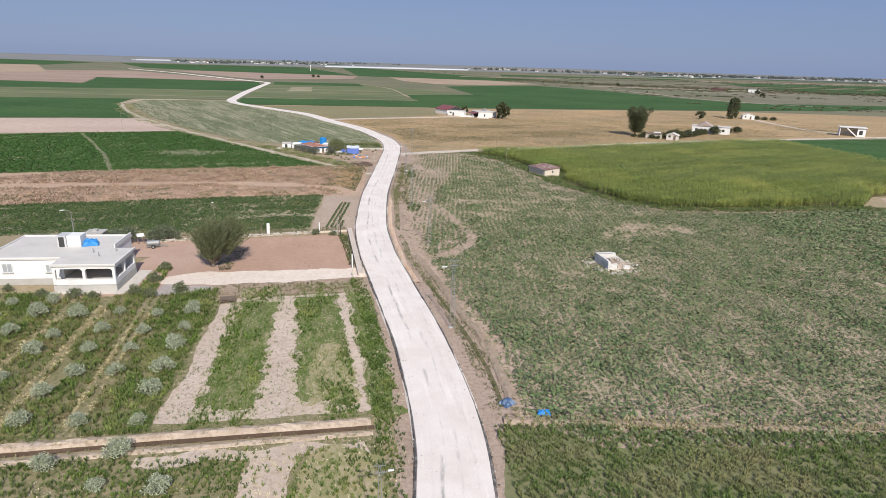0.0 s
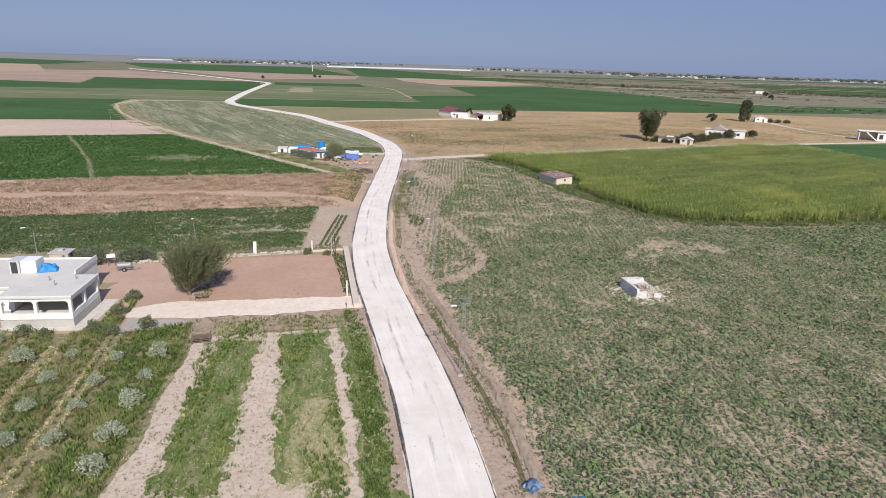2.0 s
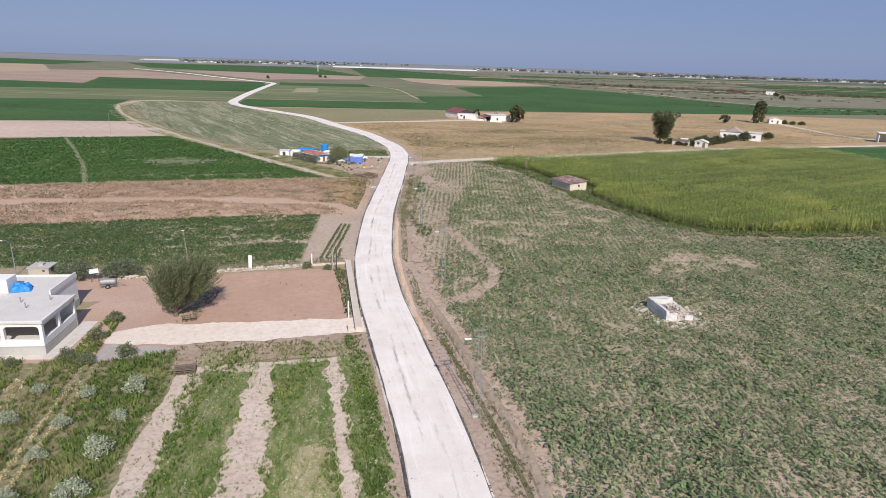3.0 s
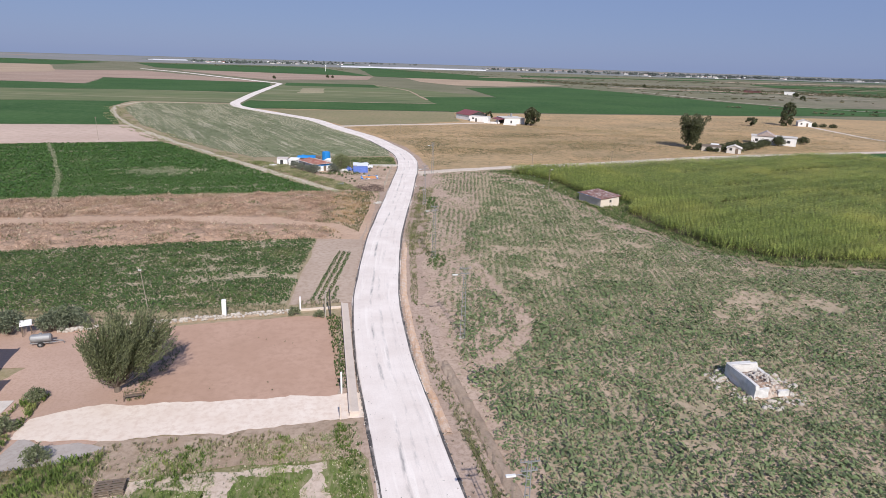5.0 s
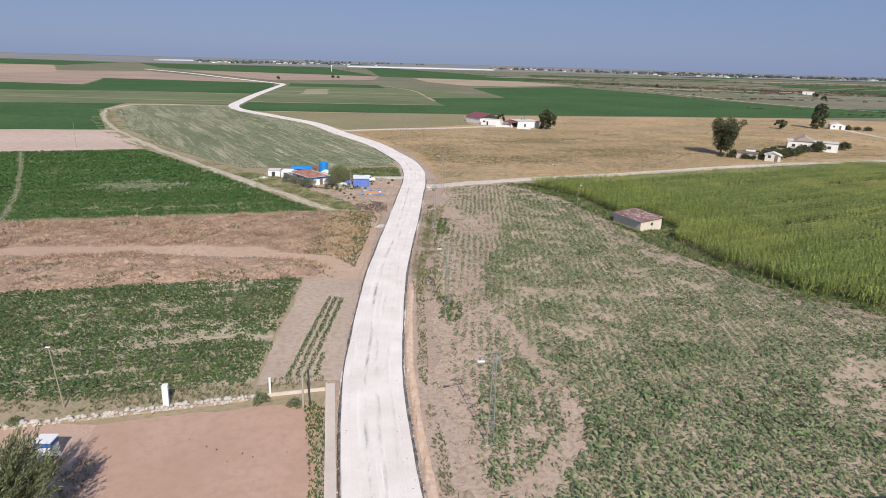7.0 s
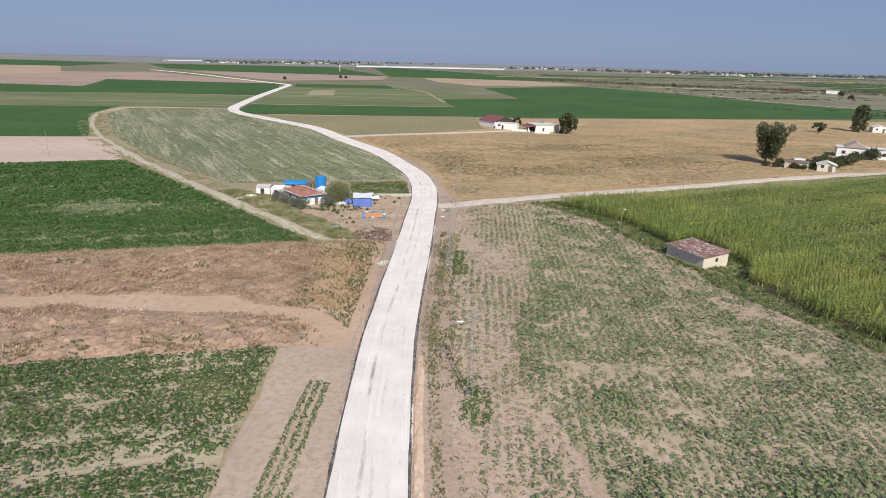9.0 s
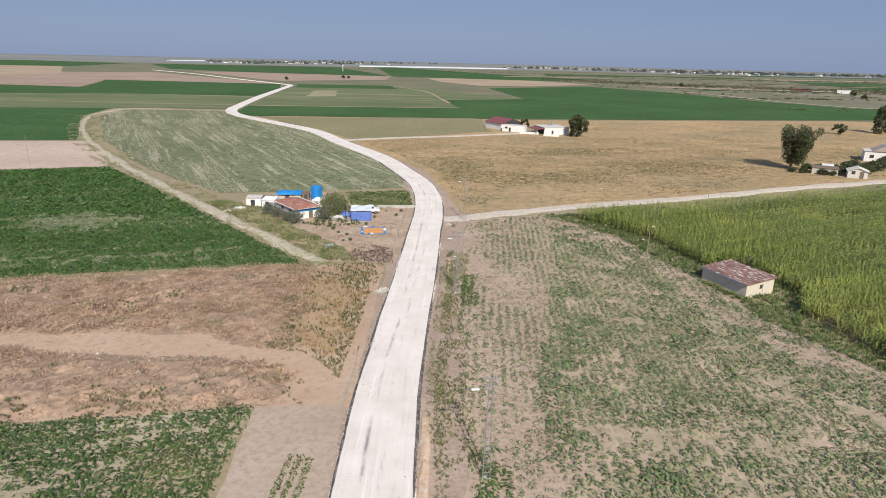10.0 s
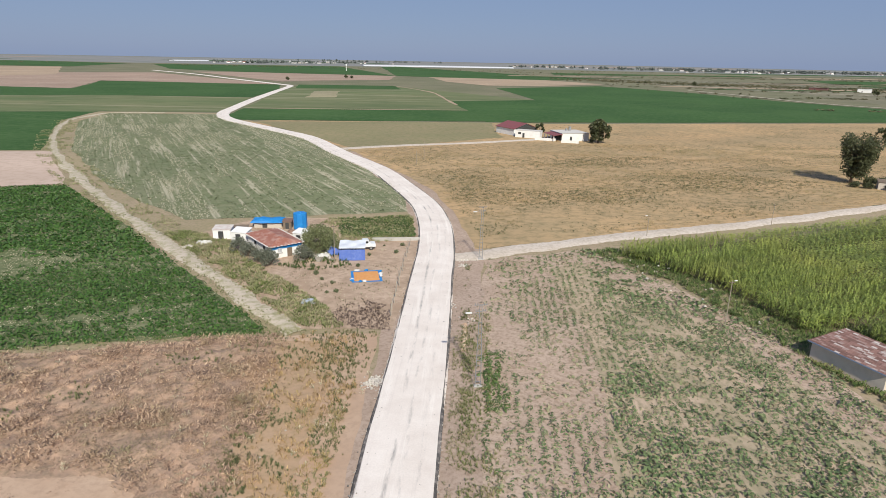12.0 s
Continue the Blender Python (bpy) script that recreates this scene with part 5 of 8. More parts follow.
def farmhouse():
    h = thing("farmhouse", -25.1, 81.7, 0.05, -5, "white single-storey farmhouse with flat roofs and open veranda", "house")
    # veranda: x -7.6..0, y 0..7.2
    bm = boxes((-7.6, -7.25, 0, 0.35, 1.0, 3.5), (-4.0, -3.65, 0, 0.35, 1.7, 3.15), (-0.35, 0, 0, 0.35, 1.7, 3.15), (-7.25, 0, 0, 0.35, 1.0, 1.7), (-7.25, 0, 0, 0.35, 3.15, 3.5),
               (-0.35, 0, 0.35, 7.2, 1.0, 1.7), (-0.35, 0, 0.35, 7.2, 3.15, 3.5), (-0.35, 0, 3.4, 3.75, 1.7, 3.15), (-0.35, 0, 6.85, 7.2, 1.7, 3.15), (-7.6, -0.35, 6.9, 7.2, 1.0, 3.5))
    arched(bm, -7.25, -4.0, 0.0, 0.35, 1.7, 3.15)
    arched(bm, -3.65, -0.35, 0.0, 0.35, 1.7, 3.15)
    part("veranda_wall", bm, WHITE, h)
    part("veranda_floor", boxes((-7.3, -0.1, 0.1, 6.9, 0.9, 1.0)), plain("veranda_tiles", (0.62, 0.58, 0.53), (0.48, 0.44, 0.40)), h)
    part("plinth", boxes((-7.63, 0.03, -0.03, 7.23, 0, 0.9)), CONCRETE, h, "grey rendered plinth")
    part("veranda_roof", boxes((-7.75, 0.15, -0.15, 7.35, 3.5, 3.72)), ROOFCON, h, "flat concrete roof slab")
    part("parapet", boxes((-7.75, 0.15, -0.15, 0.0, 3.724, 3.82), (0.0, 0.15, 0.0, 7.35, 3.724, 3.82)), WHITE, h)
    # wings: front wing and the block behind
    part("wing_wall", boxes((-17.2, -7.6, 3.0, 7.2, 0.9, 3.5), (-17.2, -2.6, 7.2, 13.6, 0.9, 3.5)), WHITE, h)
    part("wing_plinth", boxes((-17.24, -7.63, 2.96, 7.2, 0, 0.9), (-17.24, -2.56, 7.23, 13.64, 0, 0.9)), CONCRETE, h, "grey rendered plinth")
    part("wing_roof", boxes((-17.3, -7.75, 2.85, 7.35, 3.5, 3.7), (-17.3, -2.5, 7.35, 13.7, 3.5, 3.7)), ROOFCON, h, "flat concrete roof slab")
    part("wing_parapet", boxes((-17.3, -7.75, 2.85, 3.0, 3.704, 3.85), (-17.3, -17.15, 3.0, 13.55, 3.704, 3.9), (-17.3, -2.5, 13.55, 13.7, 3.704, 3.9), (-2.65, -2.5, 7.4, 13.55, 3.704, 4.25)), WHITE, h)
    part("stair_head", boxes((-9.0, -7.2, 8.0, 10.0, 3.7, 5.3), bevel=0.03), WHITE, h)
    # Grey copy of the white render; this block's shade is in its colour.
    part("stair_door", boxes((-10.2, -9.05, 7.9, 9.8, 3.7, 5.25), (-10.25, -9.0, 7.8, 9.85, 5.25, 5.35)), plain("shaded_render", (0.55, 0.55, 0.56), (0.4, 0.4, 0.41)), h)
    part("door", boxes((-10.0, -9.3, 7.86, 7.9, 3.75, 5.15)), DARK, h, "dark metal stair door")
    window(h, -14.4, 2.94, 1.75, 1.25, 1.25)
    window(h, -9.2, 2.94, 1.75, 1.0, 1.1)
    part("veranda_door", boxes((-4.2, -3.2, 6.86, 6.9, 1.0, 3.0)), WOOD, h, "brown wooden door")
    window(h, -5.8, 6.88, 1.7, 1.3, 1.1)
    part("bench", boxes((-6.8, -4.4, 6.2, 6.7, 1.42, 1.5), (-6.8, -6.7, 6.2, 6.7, 1.0, 1.42), (-4.5, -4.4, 6.2, 6.7, 1.0, 1.42)), WOOD, h)
    part("downpipe", rods(((0.06, 6.9, 0.1), (0.06, 6.9, 3.4), 0.05, 0.05)), STEEL, h)
    for vx, vy in ((-4.5, 5.2), (-3.2, 3.6), (-1.8, 5.8)):
        part("roof_vent", rods(((vx, vy, 3.7), (vx, vy, 4.35), 0.06, 0.06)), STEEL, h)
    part("apron", boxes((-9.0, 1.1, -1.0, -0.05, 0, 0.08), (0.05, 1.75, -0.05, 8.2, 0, 0.09)), plain("paving_concrete", (0.64, 0.58, 0.52), (0.40, 0.35, 0.30)), h, "cracked concrete path round the house")
    return h


farmhouse()


def crumpled(name, x, y, z, sx, sy, h, material, label, category, seed, turn=0.0):
    """A sheet thrown over something: a dented heap with folds."""
    bm = bmesh.new()
    bmesh.ops.create_grid(bm, x_segments=16, y_segments=14, size=0.5)
    for v in bm.verts:
        u, w = v.co.x * 2, v.co.y * 2
        f = max(0.0, 1 - max(abs(u), abs(w)) ** 2.2)
        n = noise.noise(Vector((u * 2.2 + seed, w * 2.2, seed * 0.7)))
        v.co = Vector((u * sx / 2 * (1 + 0.18 * n), w * sy / 2 * (1 + 0.18 * noise.noise(Vector((w * 2, u * 2, seed)))), 0.02 + h * f ** 0.6 * (0.75 + 0.5 * n)))
    geom = bm.faces[:]
    bmesh.ops.solidify(bm, geom=geom, thickness=0.02)
    ob = part(name, bm, material)
    ob.matrix_basis = pose(x, y, z, 0, 0, turn)
    return tagged(ob, label, category)


crumpled("tarpaulin", -30.6, 91.2, 3.76, 2.0, 1.5, 1.0, BLUE, "bright blue tarpaulin over a heap on the roof", "tarpaulin", 3, 10)


def street_lamp(x, y, high, turn=0.0):
    t = thing("street_lamp", x, y, 0.03, turn, "slim steel street lamp with a curved arm", "street lamp")
    part("pole", rods(((0, 0, 0), (0, 0, high), 0.08, 0.05)), STEEL, t)
    bm = bmesh.new()
    tube(bm, [(0, 0, high - 0.1), (-0.25, 0, high + 0.35), (-0.9, 0, high + 0.5)], [0.04, 0.035, 0.03], 6)
    part("arm", bm, STEEL, t)
    part("lamp_head", boxes((-1.5, -0.85, -0.12, 0.12, high + 0.44, high + 0.56), bevel=0.03), plain("lamp_white", (0.75, 0.75, 0.72), (0.6, 0.6, 0.58)), t, "white lamp head")
    return t


street_lamp(-38.4, 107.5, 4.6, 15)


def shed(x, y, turn):
    t = thing("shed", x, y, 0.04, turn, "low concrete outbuilding with a flat slab roof", "shed")
    part("wall", boxes((0, 4.2, 0, 0.2, 0, 2.1), (0, 0.2, 0.2, 3.6, 0, 2.1), (4.0, 4.2, 0.2, 1.2, 0, 2.1), (4.0, 4.2, 2.4, 3.6, 0, 2.1), (0.2, 4.0, 3.4, 3.6, 0, 2.1), (4.0, 4.2, 1.2, 2.4, 1.8, 2.1)), plain("sandy_render", (0.5, 0.44, 0.37), (0.36, 0.3, 0.25)), t)
    part("roof", boxes((-0.25, 4.5, -0.25, 3.85, 2.1, 2.28), bevel=0.02), CONCRETE, t)
    part("roof_hatch", boxes((1.4, 2.5, 1.4, 2.5, 2.28, 2.75), (1.3, 2.6, 1.3, 2.6, 2.75, 2.87)), CONCRETE, t)
    part("window", boxes((2.9, 3.4, -0.02, 0.0, 1.2, 1.6)), DARK, t, "small dark opening")
    return t


shed(-36.6, 106.9, -4).scale = (0.62, 0.62, 0.55)


def shelter(x, y):
    t = thing("shelter", x, y, 0.04, 20, "little post shelter with a white sheet roof", "shelter")
    for px, py in ((-0.7, -0.6), (0.7, -0.6), (-0.7, 0.6), (0.7, 0.6)):
        part("post", rods(((px * 0.8, py * 0.8, 0), (px * 0.8, py * 0.8, 1.65), 0.05, 0.05), sides=6), WOOD, t)
    bm = boxes((-0.75, 0.75, -0.7, 0.7, 0, 0.05))
    bm.transform(pose(0, 0, 1.7, 14, 0, 0))
    part("roof", bm, WHITE, t)
    return t


shelter(-27.4, 103.9).scale = (0.75, 0.75, 0.85)


def tanker_trailer(x, y, turn):
    t = thing("tank_trailer", x, y, 0.05, turn, "grey steel water tank trailer on two wheels", "trailer")
    bm = bmesh.new()
    tube(bm, [(-1.15, 0, 0.98), (-1.0, 0, 0.98), (1.0, 0, 0.98), (1.15, 0, 0.98)], [0.36, 0.5, 0.5, 0.36], 20)
    part("tank", bm, STEEL, t, smooth=False)
    part("chassis", boxes((-1.2, 1.5, -0.4, -0.3, 0.42, 0.52), (-1.2, 1.5, 0.3, 0.4, 0.42, 0.52), (-1.2, -1.1, -0.4, 0.4, 0.42, 0.52), (0.9, 1.0, -0.4, 0.4, 0.42, 0.52)), STEEL, t)
    bm = rods(((1.5, 0.35, 0.47), (2.4, 0, 0.42), 0.045, 0.045), ((1.5, -0.35, 0.47), (2.4, 0, 0.42), 0.045, 0.045), ((2.4, 0, 0.0), (2.4, 0, 0.5), 0.03, 0.03), sides=6)
    part("drawbar", bm, STEEL, t)
    part("filler_cap", rods(((0, 0, 1.45), (0, 0, 1.6), 0.18, 0.18), sides=12), STEEL, t)
    for s in (-0.62, 0.62):
        wh = part("wheel", rods(((0, s - 0.11, 0.34), (0, s + 0.11, 0.34), 0.34, 0.34), sides=18), RUBBER, t, "black rubber tyre")
        part("rim", rods(((0, s - 0.125, 0.34), (0, s + 0.125, 0.34), 0.16, 0.16), sides=12), STEEL, wh)
    return t


tanker_trailer(-24.9, 101.2, 6).scale = (0.85, 0.85, 0.85)

# ---------------------------------------------------------------- trees and shrubs of the farm
POPLAR_M = leafy("willow_leaves", (0.085, 0.10, 0.045), (0.25, 0.27, 0.145), None, 0.9, 0.5)
OLIVE_M = leafy("olive_leaves", (0.25, 0.285, 0.18), (0.60, 0.63, 0.48), None, 0.3, 0.5)
FIG_M = leafy("fig_leaves", (0.10, 0.125, 0.06), (0.27, 0.29, 0.17), None, 0.3, 0.5)
EUCA_M = leafy("eucalyptus_leaves", (0.05, 0.06, 0.028), (0.13, 0.14, 0.07), None, 0.2, 0.45)


def shoot_tree(x, y, high, wide, seed):
    """A many-stemmed tree whose long shoots rise in sheaves from low down."""
    r, rng = random.Random(seed), np.random.default_rng(seed)
    t = thing("willow_tree", x, y, 0.03, 0, "broad many-stemmed tree with upright grey-green shoots", "tree")
    bm = bmesh.new()
    tube(bm, [(0, 0, -0.1), (0, 0, 0.6)], [0.32, 0.26])
    vs, fs, base = [], [], 0
    for sheaf in range(60):
        a, s = 2.4 * sheaf + r.uniform(-0.3, 0.3), math.sqrt((sheaf + 0.5) / 60)
        low = 0.07 + 0.46 * r.random() * (1 - 0.4 * s)
        foot0 = Vector((1.6 * low + math.cos(a) * s * wide * (0.16 + 0.25 * low), math.sin(a) * s * wide * (0.14 + 0.22 * low), 0.4 + high * low))
        reach = Vector((math.cos(a) * s * wide * 0.47 + 1.5, math.sin(a) * s * wide * 0.47, high * (1 - 0.32 * s ** 2.2) * r.uniform(0.82, 1.06)))
        reach.z = min(reach.z, foot0.z + high * 0.55)
        tube(bm, [(0, 0, 0.5), foot0 * 0.55 + Vector((0, 0, 0.2)), foot0, reach * 0.8 + foot0 * 0.2], [0.12, 0.07, 0.05, 0.015], 5)
        for k in range(11):
            foot = foot0 + Vector((r.gauss(0, 0.22), r.gauss(0, 0.22), r.uniform(-0.3, 0.5)))
            tip = reach + Vector((r.gauss(0, 0.30), r.gauss(0, 0.30), r.uniform(-1.3, 0.3)))
            n = 52
            q = np.array(foot) + (np.array(tip) - np.array(foot)) * np.linspace(0.05, 1, n)[:, None]
            q = q + rng.normal(size=(n, 3)) * np.linspace(0.20, 0.04, n)[:, None]
            up = np.array((tip - foot).normalized())
            d = rng.normal(size=(n, 3)) * 0.35 + up
            d /= np.linalg.norm(d, axis=1)[:, None]
            b = np.cross(d, rng.normal(size=(n, 3)))
            b /= np.linalg.norm(b, axis=1)[:, None]
            L = rng.uniform(0.12, 0.24, (n, 1))
            v = np.stack([q - d * L * 0.5, q + b * 0.04, q - b * 0.04, q + d * L], 1).reshape(-1, 3)
            f = (np.array([(0, 1, 2), (1, 3, 2)])[None] + (np.arange(n) * 4)[:, None, None]).reshape(-1, 3)
            vs.append(v)
            fs.append(f + base)
            base += len(v)
    part("trunk", bm, BARK, t)
    v = np.concatenate(vs)
    v[:, 2] = np.maximum(v[:, 2], 0.05)
    array_mesh("crown", v, np.concatenate(fs), POPLAR_M, t)
    return t


shoot_tree(-14.4, 90.3, 8.7, 8.8, 4)
x, y = strewn([(-14.0, 88.4), (-12.0, 88.2), (-11.2, 92), (-10.2, 99), (-12.4, 100.5), (-13.6, 94)], 16)
k = blotch(x, y, 2.5, 105) > 0.40
scatter("tree_grass", x[k], y[k], RNG.uniform(0.4, 0.8, k.sum()), BLADES, DARKGRASS_M, "grass in the shade of the tree", "grass", 0.09)


x, y = strewn([(-23.0, 78.8), (-20.4, 79.2), (-20.2, 86), (-20.0, 90.3), (-22.0, 90.0), (-22.6, 84)], 22)
k = blotch(x, y, 2.0, 107) > 0.36
scatter("house_weeds", x[k], y[k], RNG.uniform(0.5, 1.3, k.sum()), GRASS, GRASS_M, "rank green weeds along the house path", "weeds", 0.09)
x, y = strewn([(-13, 88.5), (5.3, 87.8), (5.4, 105.5), (-12.2, 104)], 0.4)
k = blotch(x, y, 3, 109) > 0.66
scatter("plot_weeds", x[k], y[k], RNG.uniform(0.25, 0.55, k.sum()), GRASS, DARKGRASS_M, "small weeds sprouting on the clay plot", "weeds", 0.09)


def shrub(name, seed, high, wide, leaves, material, label, category="shrub", leaf=0.11, clumps=11):
    """A rounded shrub on short stems, at the origin."""
    r, rng = random.Random(seed), np.random.default_rng(seed)
    t = thing(name, 0, 0, 0, 0, label, category)
    bm = bmesh.new()
    cl = []
    for k in range(clumps):
        a = 2.4 * k + r.uniform(-0.5, 0.5)
        s = math.sqrt((k + 0.5) / clumps)
        cr = wide * r.uniform(0.17, 0.25)
        c = Vector((math.cos(a) * s * (wide / 2 - cr * 0.6), math.sin(a) * s * (wide / 2 - cr * 0.6), max(cr * 0.6, high * (0.78 - 0.42 * s * s) * r.uniform(0.85, 1.1))))
        cl.append((*c, cr))
        tube(bm, [(0, 0, -0.05), c * 0.5, c], [0.045, 0.03, 0.012], 5)
    part("trunk", bm, BARK, t)
    v, f = leaf_cloud(leaves, cl, rng, leaf, leaf * 0.36)
    v[:, 2] = np.maximum(v[:, 2], 0.03)
    array_mesh("crown", v, f, material, t)
    return t


def placed(kinds, spots, seed, lo=0.85, hi=1.15, z=0.05, group=""):
    """Puts shrubs of several kinds at spots; the first of each kind is moved, the rest are copies."""
    r = random.Random(seed)
    for i, (px, py) in enumerate(spots):
        src = kinds[i % len(kinds)]
        s = r.uniform(lo, hi)
        m = pose(px, py, z, 0, 0, r.uniform(0, 360))
        if i < len(kinds):
            ob = src
            ob.matrix_basis = m
        else:
            ob = copy_thing(src, m)
        ob.scale = (s, s, s * r.uniform(0.9, 1.1))
        if group:
            tagged(ob, group=group)


OLIVES = [(-28.3, 63.9), (-27, 73.1), (-27.8, 67.8), (-32.5, 69.3), (-24.2, 54.9), (-24.3, 50.4), (-19, 58.2), (-18.9, 63.1), (-22.6, 58.4), (-15, 53.9), (-14.7, 58.1), (-14.6, 63), (-18.7, 67.4), (-15.2, 44.6), (-19.6, 49.6), (-14.8, 48.8), (-15.7, 40.7),
          (-23.0, 63.6), (-23.2, 68.6), (-22.6, 73.6), (-32.8, 64.2), (-33.2, 59.0), (-28.9, 58.6), (-31.6, 74.2), (-36.4, 73.4), (-37.2, 67.5), (-14.4, 67.8), (-14.2, 72.4), (-18.2, 72.2), (-29.4, 53.4), (-20.2, 43.8), (-20.8, 38.6), (-11.3, 39.6), (-35.8, 78.2), (-31.4, 78.4), (-25.9, 43.2)]
placed([shrub("olive_tree", 50 + k, 1.5, 1.9, 1100, OLIVE_M, "young silver-green olive tree in weeds", "olive tree", 0.10, 13) for k in range(4)], OLIVES, 5, 0.75, 1.2, group="orchard olive trees")
placed([shrub("garden_shrub", 60 + k, 1.3, 1.8, 900, FIG_M, "rounded dark green garden shrub", "shrub", 0.11) for k in range(3)],
       [(-29.5, 79.9), (-27.3, 79.2), (-33.6, 80.6), (-21.3, 84.6), (-20.7, 89.3), (-22.6, 80.2), (-17.2, 80.2), (-20.5, 79.0), (-38.5, 83.4)], 6, 0.7, 1.2, group="shrubs by the farmhouse")
placed([shrub("fig_tree", 70 + k, 2.6, 3.4, 2200, leafy("pale_fig_leaves", (0.07, 0.09, 0.05), (0.27, 0.30, 0.20), None, 0.6, 0.5), "spreading grey-green fig tree", "tree", 0.16, 15) for k in range(2)], [(-29.4, 104.4), (-25.2, 104.7), (-31.4, 105.4), (-23.6, 105.4)], 7, 0.95, 1.25, group="fig trees behind the yard")
placed([shrub("garden_shrub", 75, 1.2, 1.7, 700, FIG_M, "low shrub by the stone wall", "shrub", 0.12)], [(-21.8, 105.0), (3.6, 105.2), (0.6, 106.2), (-18.8, 105.2)], 8, 0.6, 0.9)

# ---------------------------------------------------------------- walls, posts and small things of the yard


def stone_mesh(name, seed, size=0.5):
    bm = bmesh.new()
    bmesh.ops.create_icosphere(bm, subdivisions=1, radius=size)
    r = random.Random(seed)
    for v in bm.verts:
        v.co = Vector((v.co.x * 1.15, v.co.y * 0.9, v.co.z * 0.75)) * r.uniform(0.72, 1.12)
    me = bpy.data.meshes.new(name)
    bm.to_mesh(me)
    bm.free()
    me.materials.append(STONE)
    return me


STONES = [stone_mesh("stone", 900 + k) for k in range(7)]


def stones(parent, spots, seed):
    r = random.Random(seed)
    for sx, sy, sz, s in spots:
        ob = new("stone", STONES[r.randrange(7)])
        ob.parent = parent
        ob.matrix_basis = pose(sx, sy, sz, r.uniform(-25, 25), r.uniform(-25, 25), r.uniform(0, 360)) @ Matrix.Diagonal((s, s, s, 1))


def rubble_wall():
    t = thing("stone_wall", -24.5, 104.3, 0.05, 6.2, "low tumbled wall of pale field stones", "stone wall")
    r = random.Random(12)
    part("core", boxes((0, 25.2, -0.16, 0.16, -0.02, 0.22)), SOIL, t)
    spots = []
    for i in range(96):
        u = i * 0.262
        for lift in (0.14, 0.36):
            if lift > 0.3 and r.random() < 0.3:
                continue
            spots.append((u + r.uniform(-0.1, 0.1), r.uniform(-0.22, 0.22), lift, r.uniform(0.32, 0.62)))
    stones(t, spots, 13)


rubble_wall()
PALE_CON = plain("sandy_concrete", (0.64, 0.545, 0.46), (0.50, 0.42, 0.35), 0.9, 0.8)
t = thing("boundary_wall", 6.7, 83.2, 0.02, 0, "low sandy concrete boundary wall beside the road", "wall")
part("wall", boxes((-0.42, 0.38, 0, 24.9, -0.02, 0.55), bevel=0.02), PALE_CON, t)
part("coping", boxes((-0.46, -0.30, 0, 24.9, 0.554, 0.66)), PALE_CON, t)
t = thing("boundary_wall", 0.2, 107.3, 0.02, 5, "low sandy kerb wall behind the plot", "wall")
part("wall", boxes((0, 6.4, -0.1, 0.1, -0.02, 0.3), bevel=0.02), PALE_CON, t)


def post(name, x, y, w, high, material, label, category="post", turn=0.0, lean=0.0):
    t = thing(name, x, y, 0.03, turn, label, category)
    bm = boxes((-w / 2, w / 2, -w / 2, w / 2, -0.05, high), bevel=min(0.03, w * 0.15))
    bm.transform(pose(0, 0, 0, lean, lean, 0))
    part("shaft", bm, material, t)
    return t


post("gate_pillar", -7.5, 106.9, 0.5, 2.1, WHITE, "square whitewashed gate pillar in the stone wall", "pillar", 4, 1.5)
post("fence_post", 1.3, 107.4, 0.2, 1.9, WHITE, "pale concrete fence post", "post")
post("fence_post", 5.7, 87.3, 0.16, 2.2, WHITE, "pale concrete gate post", "post")
post("fence_post", 5.5, 83.0, 0.16, 1.5, PALE_CON, "short concrete gate post", "post")
post("wooden_post", 4.3, 105.0, 0.16, 3.4, plain("silvered_wood", (0.36, 0.33, 0.28), (0.25, 0.22, 0.19)), "weathered grey wooden post", "post", 0, 1)
post("wooden_post", 4.9, 105.2, 0.15, 3.6, plain("tarred_wood", (0.05, 0.045, 0.04), (0.09, 0.08, 0.07)), "dark tarred wooden post", "post", 0, -1)

t = thing("water_cabinet", -14.3, 100.3, 0.05, -8, "white steel cabinet with a blue painted top", "cabinet")
part("body", boxes((-0.6, 0.6, -0.5, 0.5, 0, 1.25), bevel=0.02), WHITE, t)
part("top_panel", boxes((-0.61, 0.61, -0.51, 0.51, 1.254, 1.7)), plain("blue_paint", (0.06, 0.14, 0.42), (0.12, 0.2, 0.45), 0.5), t, "blue painted upper panel")
part("lid", boxes((-0.68, 0.68, -0.58, 0.58, 1.704, 1.78)), WHITE, t)

t = thing("garden_bench", -12.6, 88.6, 0.1, 10, "small pale bench frame under the tree", "bench")
part("seat", boxes((-0.8, 0.8, -0.15, 0.15, 0.40, 0.43)), WOOD, t)
for px in (-0.75, 0.75):
    part("leg", rods(((px, -0.2, 0), (px, -0.2, 0.42), 0.03, 0.03), sides=6), WOOD, t)
    part("leg", rods(((px, 0.2, 0), (px, 0.2, 0.62), 0.025, 0.025), sides=6), WOOD, t)
part("back_rail", rods(((-0.78, 0.2, 0.62), (0.78, 0.2, 0.62), 0.025, 0.025), sides=6), WOOD, t)

t = thing("pallet_stack", -10.7, 76.0, 0.05, 5, "stack of dark old wooden pallets", "pallets")
for lv in range(3):
    for k in range(5):
        part("board", boxes((-1.0, 1.0, -0.62 + k * 0.28, -0.46 + k * 0.28, 0.12 + lv * 0.2, 0.15 + lv * 0.2)), WOOD, t)
    for px in (-0.9, 0, 0.9):
        part("bearer", boxes((px - 0.06, px + 0.06, -0.62, 0.66, 0.0 + lv * 0.2, 0.118 + lv * 0.2)), WOOD, t)


